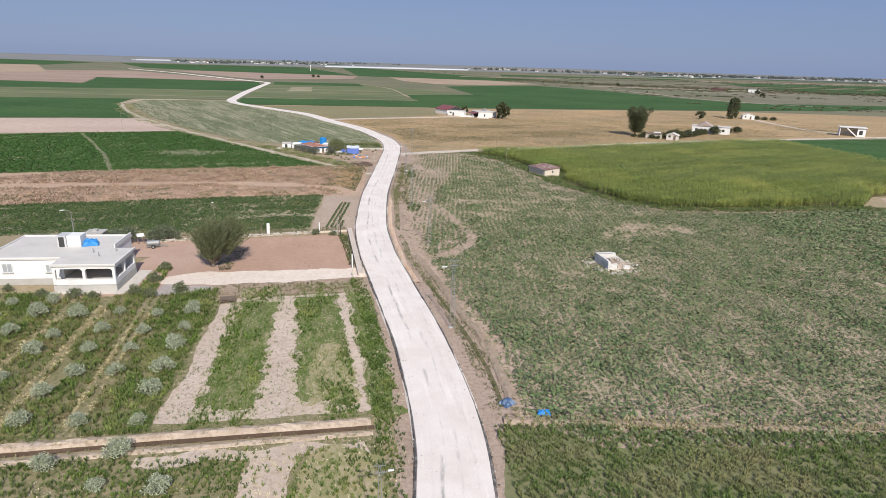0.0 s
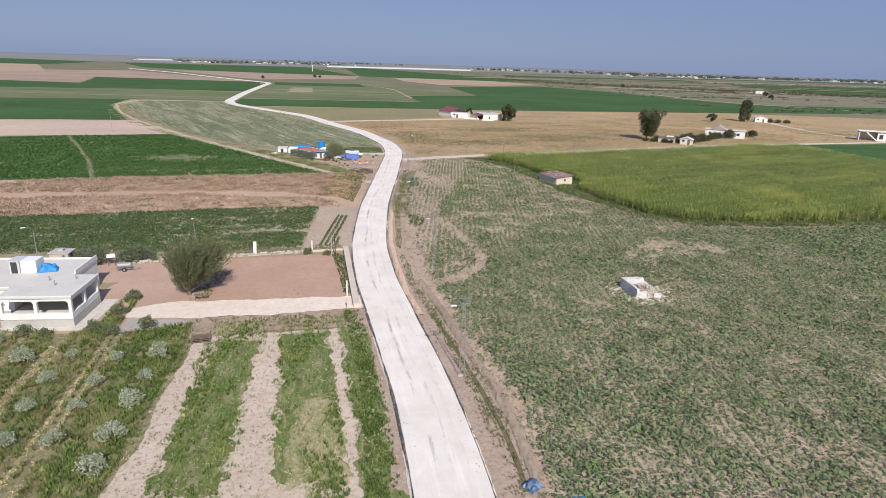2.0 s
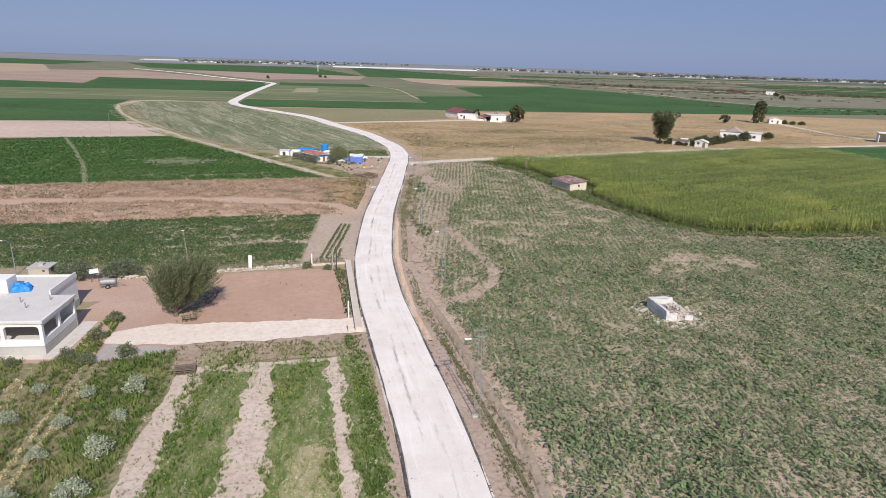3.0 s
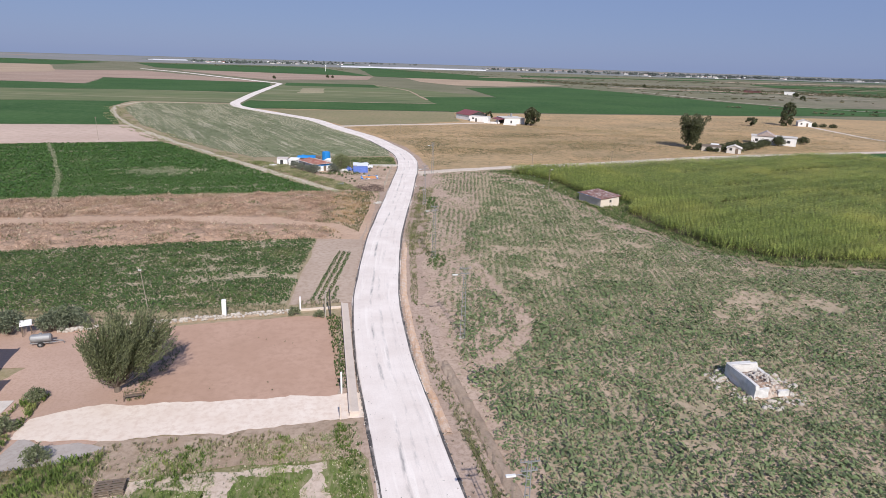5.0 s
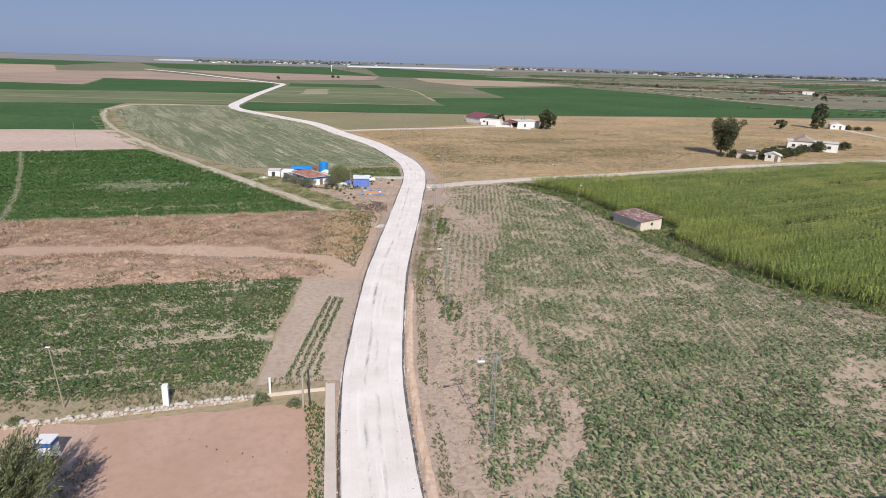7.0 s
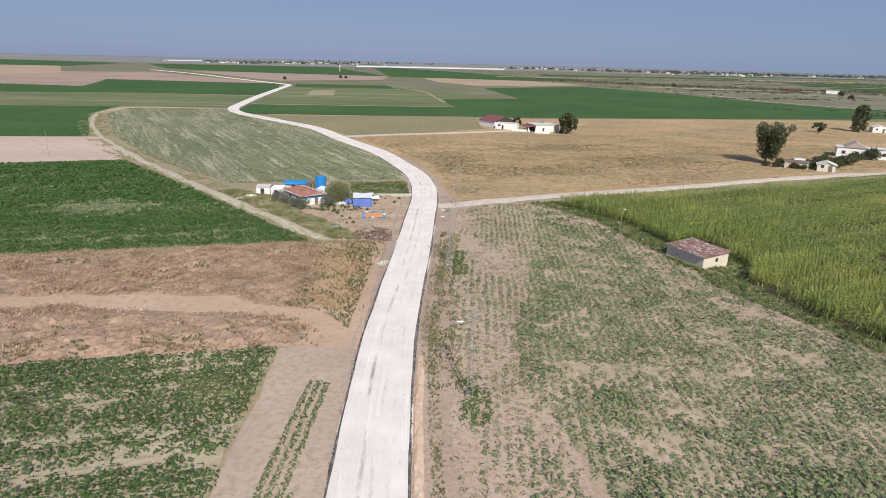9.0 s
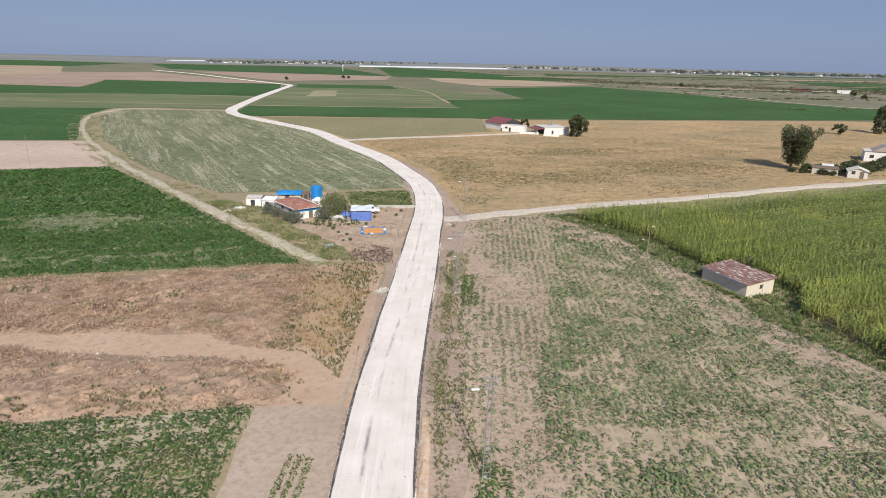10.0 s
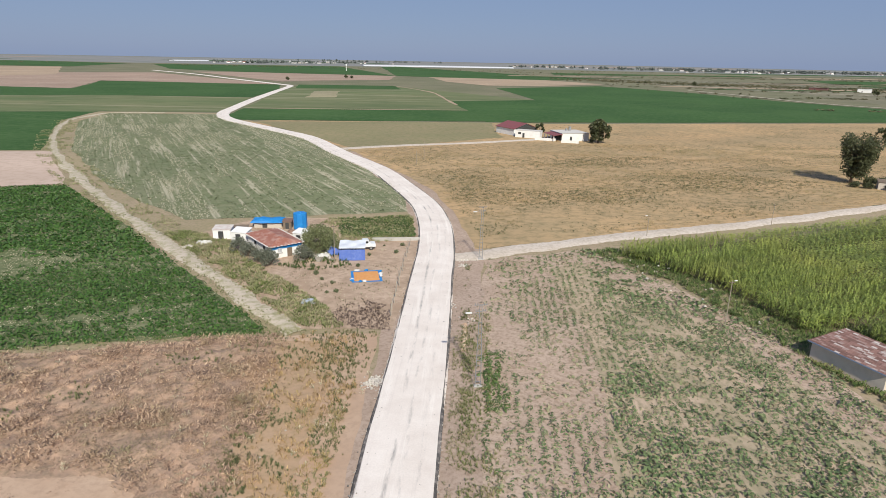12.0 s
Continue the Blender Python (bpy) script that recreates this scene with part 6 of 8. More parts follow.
# ---------------------------------------------------------------- channel, banks and ditch


def bank(name, line, wide, high, material, label, seed, category="bank"):
    """A rounded ridge of earth along a line."""
    bm = bmesh.new()
    pts = [Vector((*q, 0)) for q in line]
    path = []
    for a, b in zip(pts, pts[1:]):
        n = max(1, int((b - a).length / 0.7))
        path += [a + (b - a) * k / n for k in range(n)]
    path.append(pts[-1])
    prev = None
    for i, q in enumerate(path):
        d = (path[min(i + 1, len(path) - 1)] - path[max(i - 1, 0)]).normalized()
        side = Vector((d.y, -d.x, 0))
        row = []
        for k, (c, hh) in enumerate(((-0.5, -0.05), (-0.34, 0.55), (-0.12, 0.95), (0.12, 1.0), (0.34, 0.6), (0.5, -0.05))):
            n = noise.noise(Vector((q.x * 0.9 + k, q.y * 0.9, seed)))
            row.append(bm.verts.new(q + side * (c * wide * (1 + 0.3 * n)) + Vector((0, 0, max(-0.05, high * hh * (1 + 0.45 * n))))))
        if prev:
            for k in range(5):
                bm.faces.new((prev[k], prev[k + 1], row[k + 1], row[k]))
        prev = row
    return tagged(part(name, bm, material), label, category, kind="structure")


BANKSOIL = earth("pale_bank_soil", (0.47, 0.37, 0.285), (0.57, 0.465, 0.375), (0.34, 0.26, 0.185), 0.4, 2.5, relief=0.1)
bank("channel_bank", [(-46, 48.4), (-24.5, 47.2), (-12, 46.85), (4.4, 46.2)], 1.3, 0.36, BANKSOIL, "pale earth bank of an irrigation channel", 2)
bank("channel_bank", [(-46, 45.9), (-24.5, 45.2), (-12, 44.9), (4.4, 44.5)], 0.9, 0.22, BANKSOIL, "low earth bank of an irrigation channel", 3)
band("channel_bed", [(-46, 47.2), (-24.5, 46.25), (-12, 45.9), (4.6, 45.3)], (0.30, 0.30), 0.075, earth("dark_bed_soil", (0.13, 0.085, 0.055), (0.17, 0.115, 0.075), (0.1, 0.07, 0.045), 0.4, 3.0), "dark brown bed of an irrigation channel", "channel", edge=0.08)
bank("field_bank", [(15.8, 44.4), (26, 42.1), (36, 39.9), (62, 34)], 1.5, 0.3, SOIL, "earth bank between two fields", 4)
bank("ditch_bank", [(17.6, 47.5), (18.3, 55), (18.3, 62), (17.7, 70), (17.2, 80), (16.2, 92)], 1.3, 0.3, SOIL, "spoil bank along the roadside ditch", 5)
band("ditch_bed", [(16.4, 46.5), (17.0, 54), (16.9, 61), (16.4, 70), (15.8, 80)], (0.22, 0.22), 0.072, earth("ditch_mud", (0.17, 0.14, 0.085), (0.21, 0.175, 0.11), (0.11, 0.12, 0.05), 0.4, 2.0), "weedy bed of the roadside ditch", "ditch", edge=0.12)
x, y = strewn([(15.6, 46.5), (17.6, 46.5), (18.2, 55), (18.0, 62), (17.4, 70), (16.6, 82), (15.0, 82), (15.8, 70), (16.2, 60), (16.3, 54)], 14)
k = (from_line(x, y, [(16.4, 46.5), (17.0, 54), (16.9, 61), (16.4, 70), (15.8, 80)]) < 0.15 + 0.6 * value_noise(x, y, 1.5, 72)) & (blotch(x, y, 1.4, 73) > 0.36)
scatter("ditch_weeds", x[k], y[k], RNG.uniform(0.3, 0.7, k.sum()), GRASS, FALLOW_M, "dull green weeds growing in the ditch", "weeds", 0.06)
bank("sand_bank", [(14.3, 79.5), (13.8, 88), (14.0, 100), (14.6, 112), (16.2, 125), (17.7, 135)], 0.9, 0.22, earth("orange_sand", (0.56, 0.36, 0.23), (0.63, 0.45, 0.32), (0.66, 0.56, 0.47), 0.3, 2.0), "low ridge of orange sand beside the road", 6)
bank("sand_bank", [(25.4, 171), (26.8, 178)], 0.7, 0.2, MATS["orange_sand"], "low ridge of orange sand beside the road", 7)
# Stony strip whose dark colour stands for shade on the road bed's side.
DARKEDGE = plain("shaded_edge_stone", (0.09, 0.082, 0.078), (0.42, 0.37, 0.33), 0.95, 1.3, relief=0.05, amount=0.95)
EDGE_LINES = []
for sgn in (-1, 1):
    line = []
    for i in range(0, len(ROADPATH) - 1, 3):
        q, nx = ROADPATH[i], ROADPATH[i + 1]
        if 24 < q.y < 275:
            d = (nx - q).normalized()
            line.append((q.x + sgn * d.y * 2.9, q.y - sgn * d.x * 2.9))
    band("road_edge", line, (0.10, 0.10), 0.205, DARKEDGE, "stony edge strip of the road bed with shade put into its colour", "road edge", edge=0.1, drop=0.16, step=0.8, slope=0.09)
    EDGE_LINES.append(line)

PEBBLES = []
for k in range(6):
    pv = np.array([(1, 0, 0), (0, 1, 0), (-1, 0, 0), (0, -1, 0), (0, 0, 0.8), (0, 0, -0.3)], float) * prng.uniform(0.7, 1.2, (6, 1))
    PEBBLES.append((pv, np.array([(0, 1, 4), (1, 2, 4), (2, 3, 4), (3, 0, 4), (1, 0, 5), (2, 1, 5), (3, 2, 5), (0, 3, 5)])))
for line, many in zip(EDGE_LINES, (2600, 2600)):
    q = np.array(line)
    i = RNG.integers(0, len(q) - 1, many)
    s = RNG.uniform(0, 1, (many, 1))
    q = q[i] * (1 - s) + q[i + 1] * s + RNG.normal(0, 0.16, (many, 2))
    scatter("road_pebbles", q[:, 0], q[:, 1], RNG.uniform(0.035, 0.12, many), PEBBLES, leafy("mixed_stones", (0.12, 0.11, 0.10), (0.75, 0.69, 0.63)), "loose dark and pale stones along the road edge", "stones", 0.17)
many = 1500
q = np.array([(p.x, p.y) for p in ROADPATH if 24 < p.y < 270])
i = RNG.integers(0, len(q), many)
scatter("road_pebbles", q[i, 0] + RNG.uniform(-2.6, 2.6, many), q[i, 1] + RNG.uniform(-1, 1, many), RNG.uniform(0.03, 0.08, many), PEBBLES, leafy("grey_stones", (0.22, 0.21, 0.20), (0.66, 0.60, 0.55)), "loose stones on the road", "stones", 0.30)

for sx, sy, many in ((16.0, 166.0, 150), (15.4, 165.2, 60), (25.7, 183.7, 120), (30.4, 198.6, 60), (31.0, 201.0, 60), (27.9, 179.0, 14)):
    scatter("limestone_spill", sx + RNG.normal(0, 0.45, many), sy + RNG.normal(0, 0.45, many), RNG.uniform(0.05, 0.2, many), PEBBLES, leafy("white_stones", (0.55, 0.5, 0.46), (0.8, 0.75, 0.7)), "spilled heap of white road stone", "stones", 0.07)
x, y = strewn([(-70, 146), (10, 146), (10, 172), (-70, 166)], 0.02)
scatter("fallow_stones", x, y, RNG.uniform(0.06, 0.25, len(x)), PEBBLES, MATS["white_stones"], "pale stones and litter on fallow land", "stones", 0.07)
x, y = strewn([(58, 170), (66, 176), (60, 205), (53, 203)], 0.14)
scatter("field_litter", x, y, RNG.uniform(0.12, 0.35, len(x)), PEBBLES, MATS["white_stones"], "white litter in the weeds beside the corn", "litter", 0.3)

crumpled("tarpaulin", 17.0, 47.0, 0.08, 1.5, 1.1, 0.5, plain("pale_blue_sheet", (0.05, 0.10, 0.20), (0.38, 0.45, 0.55), 0.5, 2.6, amount=1.0), "crumpled pale blue plastic sheet in the ditch", "tarpaulin", 8, 30)
crumpled("tarpaulin", 19.6, 44.6, 0.3, 1.1, 0.8, 0.35, BLUE, "crumpled blue tarpaulin on the field bank", "tarpaulin", 9, -15)

# ---------------------------------------------------------------- poles


def lattice_pole(x, y, high, turn=0.0):
    t = thing("utility_pole", x, y, 0.03, turn, "pale steel lattice power pole with cross arms and lamp", "utility pole", "power poles along the road")
    for s in (-1, 1):
        part("leg", rods(((s * 0.28, 0, 0.1), (s * 0.10, 0, high), 0.04, 0.03), sides=6), STEEL, t)
    for k in range(int(high / 0.55)):
        z = 0.5 + k * 0.55
        if z > high - 0.2:
            break
        w = 0.28 - 0.18 * z / high
        part("rung", boxes((-w, w, -0.02, 0.02, z, z + 0.04)), STEEL, t)
    part("footing", boxes((-0.42, 0.42, -0.22, 0.22, -0.05, 0.12), bevel=0.03), CONCRETE, t, "pale concrete footing")
    for z, w in ((high - 0.15, 0.6), (high - 0.75, 0.5)):
        arm = part("cross_arm", boxes((-w, w, -0.025, 0.025, z + 0.03, z + 0.09)), STEEL, t)
        for px in (-w + 0.06, -w / 2, w / 2, w - 0.06):
            part("insulator", rods(((px, 0, z + 0.09), (px, 0, z + 0.26), 0.04, 0.03), sides=6), STEEL, arm)
    bm = bmesh.new()
    tube(bm, [(0, 0, high - 1.1), (-0.5, -0.1, high - 0.8), (-0.9, -0.2, high - 0.75)], [0.03, 0.03, 0.025], 6)
    part("lamp_arm", bm, STEEL, t)
    part("lamp_head", boxes((-1.45, -0.85, -0.32, -0.1, high - 0.8, high - 0.68), bevel=0.03), plain("lamp_white", (0.75, 0.75, 0.72), (0.6, 0.6, 0.58)), t, "white lamp head")
    return t


POLES = [(3.5, 31.4), (15.7, 64.2), (19.4, 97.5), (21.1, 126.6), (25.5, 163.8), (33.6, 201.3)]
first = lattice_pole(*POLES[0], 8.4, 180)
for px, py in POLES[1:]:
    copy_thing(first, pose(px, py, 0.05, 0, 0, 0))
first.scale = (0.62, 0.7, 0.78)


def slim_pole(x, y, high, label, lamp=False, turn=0.0, lean=0.0):
    t = thing("wooden_pole", x, y, 0.03, turn, label, "utility pole")
    bm = rods(((0, 0, -0.05), (lean, 0, high), 0.06, 0.04))
    part("shaft", bm, plain("pole_wood", (0.34, 0.29, 0.23), (0.22, 0.19, 0.15)), t)
    part("cross_arm", boxes((lean - 0.35, lean + 0.35, -0.03, 0.03, high - 0.3, high - 0.22)), WOOD, t)
    if lamp:
        part("lamp_head", boxes((-0.65, -0.25, -0.08, 0.08, high - 0.1, high), bevel=0.03), WHITE, t, "white lamp head")
    return t


slim_pole(-16.0, 107.6, 5.9, "slim weathered wooden pole behind the stone wall", True, 0, -0.4)
slim_pole(11.4, 201.5, 6.0, "slim wooden pole in the homestead yard")
slim_pole(65.8, 211.4, 3.9, "short pole beside the farm track", True)
slim_pole(94.1, 217.0, 4.2, "short pole beside the farm track")
slim_pole(57.5, 174.3, 5.7, "slim lamp pole in the weeds by the corn", True, 180)
slim_pole(-72.2, 267.2, 8.0, "tall pole at the field edge")
slim_pole(36.3, 299.0, 5.5, "pole in the stubble field")
slim_pole(33.0, 290.0, 4.0, "pole near the road")

# ---------------------------------------------------------------- ruin and hut in the fields


def ruin():
    t = thing("ruined_pump_house", 44.0, 80.9, 0.04, 0, "ruined concrete pump house filled with rubble", "ruin")
    bm = boxes((0, 0.35, 0, 4.6, 0, 1.5), (0.35, 3.4, 4.25, 4.6, 0, 1.45), (0.35, 1.5, 0, 0.35, 0, 1.05), (2.6, 3.7, 0, 0.35, 0, 0.7), (3.4, 3.75, 2.9, 4.6, 0, 0.8))
    bmesh.ops.subdivide_edges(bm, edges=bm.edges[:], cuts=2, use_grid_fill=True)
    for v in bm.verts:
        if v.co.z > 0.4:
            v.co += 0.13 * noise.noise_vector(v.co * 1.9)
    part("wall", bm, plain("ruin_concrete", (0.70, 0.68, 0.65), (0.36, 0.35, 0.33), 0.92, 0.9, amount=0.7), t)
    bm = boxes((-0.1, 1.7, -0.1, 0.8, 0, 0.14), bevel=0.02)
    bm.transform(pose(0.25, 0.3, 0.8, 0, 28, 8))
    part("fallen_slab", bm, MATS["ruin_concrete"], t)
    bm = boxes((0.1, 2.7, 4.1, 4.7, 1.46, 1.55), bevel=0.03)
    part("top_slab", bm, MATS["ruin_concrete"], t)
    r = random.Random(5)
    spots = []
    bm = bmesh.new()
    bmesh.ops.create_grid(bm, x_segments=14, y_segments=16, size=0.5)
    for v in bm.verts:
        e = max(abs(v.co.x), abs(v.co.y)) * 2
        n = noise.noise(Vector((v.co.x * 7, v.co.y * 7, 3.3)))
        v.co = Vector((2.0 + v.co.x * 3.9, 2.2 + v.co.y * 4.6, max(0.0, 1.0 * (1 - e ** 4) + 0.35 * n)))
    part("rubble_heap", bm, earth("brown_rubble", (0.34, 0.23, 0.17), (0.55, 0.46, 0.39), (0.16, 0.115, 0.085), 0.9, 3.0, relief=0.2), t, "reddish rubble and broken brick inside the walls")
    for k in range(150):
        a, d = r.uniform(0, 6.28), math.sqrt(r.random())
        sx, sy = 2.3 + 1.5 * d * math.cos(a), 2.1 + 1.9 * d * math.sin(a)
        spots.append((sx, sy, 0.35 + 0.85 * (1 - d * d * d), r.uniform(0.16, 0.46)))
    for k in range(60):
        a = r.uniform(-1.9, 0.9)
        d = r.uniform(2.3, 4.0)
        spots.append((2.0 + d * math.cos(a), 1.9 + d * math.sin(a), 0.06, r.uniform(0.15, 0.5)))
    for k in range(70):
        a = r.uniform(0, 6.28)
        d = r.uniform(2.6, 4.2)
        spots.append((1.9 + d * math.cos(a), 2.2 + d * 1.05 * math.sin(a), 0.1, r.uniform(0.25, 0.75)))
    for k in range(40):
        spots.append((r.uniform(-1.9, -0.1), r.uniform(3.4, 5.3), 0.07, r.uniform(0.15, 0.5)))
    stones(t, spots, 6)


ruin()


def hut():
    t = thing("field_hut", 63.6, 158.2, 0.05, 14, "small pale block hut with a rusty tiled lean-to roof", "hut")
    w, l = 5.0, 7.7
    part("wall", boxes((0, w, 0, 0.22, 0, 1.9), (0, 0.22, 0.22, l - 0.22, 0, 1.9), (w - 0.22, w, 0.22, l - 0.22, 0, 2.25), (0, w, l - 0.22, l, 0, 1.9)), plain("cream_render", (0.66, 0.58, 0.48), (0.5, 0.43, 0.35)), t)
    part("gable", boxes((2.2, w, 0.0, 0.2, 1.904, 2.05), (3.6, w - 0.23, 0.0, 0.2, 2.054, 2.2)), MATS["cream_render"], t)
    part("window", boxes((2.4, 2.9, -0.03, 0.0, 1.05, 1.6)), DARK, t, "small dark opening")
    part("downpipe", rods(((3.05, -0.06, 0.0), (3.05, -0.06, 1.95), 0.05, 0.05), sides=6), WHITE, t)
    # the roof in courses of tiles
    slope = math.degrees(math.atan2(0.42, w))
    roof = part("roof", boxes((-0.3, w + 0.35, -0.3, l + 0.3, 0, 0.07)), RUST, t, "rusty red tiled roof with pale stains")
    roof.matrix_basis = pose(0, 0, 1.93, 0, -slope, 0)
    cells = boxes((0, 0.25, 0, 0.42, 0.074, 0.12))
    me = bpy.data.meshes.new("roof_tile")
    cells.to_mesh(me)
    cells.free()
    m, nt, p = nodes_of("old_tile")
    oi = nt.nodes.new("ShaderNodeObjectInfo")
    c1 = ramp(nt, oi.outputs["Random"], [(0.0, (0.16, 0.085, 0.07)), (0.55, (0.30, 0.165, 0.135)), (0.8, (0.36, 0.25, 0.22)), (1.0, (0.6, 0.54, 0.5))])
    c1 = mix(nt, 0.4, c1, ramp(nt, noise_node(nt, coords(nt), 6.0), [(0.3, (0.6, 0.6, 0.6)), (0.7, (1.2, 1.2, 1.2))]), "MULTIPLY")
    nt.links.new(c1, p.inputs["Base Color"])
    p.inputs["Roughness"].default_value = 0.85
    me.materials.append(m)
    r = random.Random(8)
    for i in range(20):
        for j in range(15):
            ob = new("roof_tile", me)
            ob.parent = roof
            ob.matrix_basis = pose(-0.3 + i * 0.282, -0.28 + j * 0.545, r.uniform(0, 0.012), 0, 0, r.uniform(-2, 2)) @ Matrix.Diagonal((1.05, 1.22, 1, 1))
    part("verge_board", boxes((-0.34, -0.3, -0.3, l + 0.3, 1.86, 2.0)), plain("blue_grey_paint", (0.25, 0.3, 0.42), (0.4, 0.42, 0.45)), t)


hut()

# ---------------------------------------------------------------- the homestead at the bend
HOME = [(-14, 217.5), (6.5, 178.5), (18.5, 177.5), (23.5, 200), (25.4, 214), (25.6, 229), (-4, 229)]
field("homestead_yard", HOME, 0.07, earth("dusty_yard", (0.40, 0.29, 0.21), (0.53, 0.40, 0.305), (0.33, 0.245, 0.175), 0.22, 0.9), "dusty bare yard of a homestead", "yard", 1.5, 0.4, 40)


def homestead_house():
    t = thing("homestead_house", -2.6, 211.9, 0.05, -60, "low whitewashed house with a red tiled roof", "house")
    w, l = 9.0, 4.9
    part("wall", boxes((0, w, 0, 0.25, 0, 2.0), (0, 0.25, 0.25, l, 0, 2.0), (w - 0.25, w, 0.25, l, 0, 2.0), (0.25, w - 0.25, l - 0.25, l, 0, 2.0)), WHITE, t)
    bm = bmesh.new()
    a = [bm.verts.new(q) for q in ((-0.35, -0.4, 1.95), (w + 0.4, -0.4, 1.95), (w + 0.4, l + 0.4, 1.95), (-0.35, l + 0.4, 1.95))]
    b = [bm.verts.new(q) for q in ((1.6, l * 0.5, 2.75), (w - 2.2, l * 0.5, 2.75))]
    for f in ((a[0], a[1], b[1], b[0]), (a[1], a[2], b[1]), (a[2], a[3], b[0], b[1]), (a[3], a[0], b[0]), (a[3], a[2], a[1], a[0])):
        bm.faces.new(f)
    roof = part("roof", bm, plain("bleached_tiles", (0.33, 0.13, 0.09), (0.55, 0.38, 0.32), 0.85, 0.9, amount=0.85), t, "weathered red tiled hip roof")
    edge = [(-0.35, -0.4), (w + 0.4, -0.4), (w + 0.4, l + 0.4), (-0.35, l + 0.4)]
    MORTAR = plain("white_mortar", (0.72, 0.68, 0.63), (0.5, 0.44, 0.4))
    r = random.Random(41)
    for (x0, y0), (x1, y1) in zip(edge, edge[1:] + edge[:1]):     # white mortared tiles along the eaves
        n = int(math.hypot(x1 - x0, y1 - y0) / 0.55)
        for k in range(n):
            s = (k + 0.5) / n
            ob = part("eaves_tile", boxes((-0.16, 0.16, -0.12, 0.12, 0, 0.08), bevel=0.02), MORTAR, roof)
            ob.matrix_basis = pose(x0 + (x1 - x0) * s, y0 + (y1 - y0) * s, 1.96 + r.uniform(0, 0.03), 0, 0, math.degrees(math.atan2(y1 - y0, x1 - x0)) + r.uniform(-8, 8))
    part("awning", boxes((w + 0.02, w + 0.07, -0.1, l + 0.1, 1.45, 1.9)), BLUE, t, "blue cloth strip under the eaves")
    fr = window(t, w + 0.02, 1.4, 0.85, 0.7, 0.7, "x")
    part("door", boxes((w + 0.002, w + 0.04, 2.6, 3.4, 0.02, 1.42)), WOOD, t)
    part("window", boxes((2.6, 3.4, -0.03, -0.002, 0.9, 1.5)), DARK, t, "dark window opening")
    part("window", boxes((6.0, 6.8, -0.03, -0.002, 0.9, 1.5)), DARK, t, "dark window opening")
    return t


homestead_house()


def small_block(name, x, y, turn, w, l, h, wall, roof, label, category, over=0.15, slope=0.0):
    t = thing(name, x, y, 0.05, turn, label, category)
    part("wall", boxes((0, w, 0, 0.18, 0, h), (0, 0.18, 0.18, l, 0, h), (w - 0.18, w, 0.18, l, 0, h), (0.18, w - 0.18, l - 0.18, l, 0, h)), wall, t)
    bm = boxes((-over, w + over, -over, l + over, 0, 0.08))
    bm.transform(pose(0, 0, h, slope, 0, 0))
    part("roof", bm, roof, t)
    part("door", boxes((w * 0.3, w * 0.3 + min(0.85, w * 0.4), -0.03, -0.002, 0.02, min(1.8, h * 0.85))), DARK, t)
    return t


small_block("outhouse", -8.9, 215.9, -4, 2.9, 2.2, 1.6, WHITE, plain("patched_roof", (0.6, 0.56, 0.52), (0.35, 0.12, 0.09), 0.8, 1.6), "small whitewashed outhouse with a patched roof", "outhouse", 0.1, 6)
small_block("outhouse", -5.6, 213.9, -18, 2.6, 2.2, 1.7, WHITE, WHITE, "whitewashed annexe beside the house", "outhouse", 0.1, 8)
small_block("store_shed", -3.2, 222.6, -4, 4.8, 2.4, 0.9, STONE, WOOD, "low stone store behind the house", "shed", 0.1, 4)
crumpled("tarpaulin", -0.9, 223.7, 1.02, 5.6, 3.4, 0.75, BLUE, "blue tarpaulin thrown over a low store", "tarpaulin", 31, -4)
small_block("store_shed", -6.2, 218.4, -2, 2.4, 2.0, 1.0, STONE, WOOD, "low stone store with a wooden roof", "shed", 0.1, 4)
small_block("store_shed", 1.9, 221.4, -4, 1.5, 1.8, 1.3, WOOD, plain("brown_sheet", (0.2, 0.12, 0.09), (0.3, 0.2, 0.15)), "brown plank store behind the house", "shed", 0.1, 4)
small_block("outhouse", 4.4, 212.4, -30, 2.2, 2.0, 1.8, WHITE, WHITE, "white rendered store behind the house", "outhouse", 0.1, 8)

t = thing("water_tank", 4.95, 221.6, 0.05, 5, "large bright blue water tank wrapped in sheet", "water tank")
bm = bmesh.new()
tube(bm, [(0, 0, 0), (0, 0, 0.2), (0, 0, 2.5), (0, 0, 2.85), (0, 0, 2.95)], [1.2, 1.25, 1.22, 1.2, 0.9], 9)
part("tank", bm, BLUE, t)
part("lid", rods(((0, 0, 2.95), (0, 0, 3.05), 0.4, 0.36), sides=14), BLUE, t)

t = thing("market_stall", 12.1, 202.6, 0.05, -3, "stall under white sheeting with blue cloth sides", "stall")
for px, py in ((0.1, 0.1), (3.7, 0.1), (0.1, 3.2), (3.7, 3.2)):
    part("post", rods(((px, py, 0), (px, py, 2.0), 0.05, 0.05), sides=6), WOOD, t)
bm = bmesh.new()
bmesh.ops.create_grid(bm, x_segments=10, y_segments=8, size=0.5)
for v in bm.verts:
    u, w = v.co.x + 0.5, v.co.y + 0.5
    v.co = Vector((u * 4.0 - 0.1, w * 3.6 - 0.15, 2.02 + 0.12 * math.sin(u * 9) * math.sin(w * 7) + 0.2 * w))
bmesh.ops.solidify(bm, geom=bm.faces[:], thickness=0.03)
part("canopy", bm, plain("white_sheet", (0.72, 0.74, 0.78), (0.55, 0.62, 0.75), 0.6, 1.0), t)
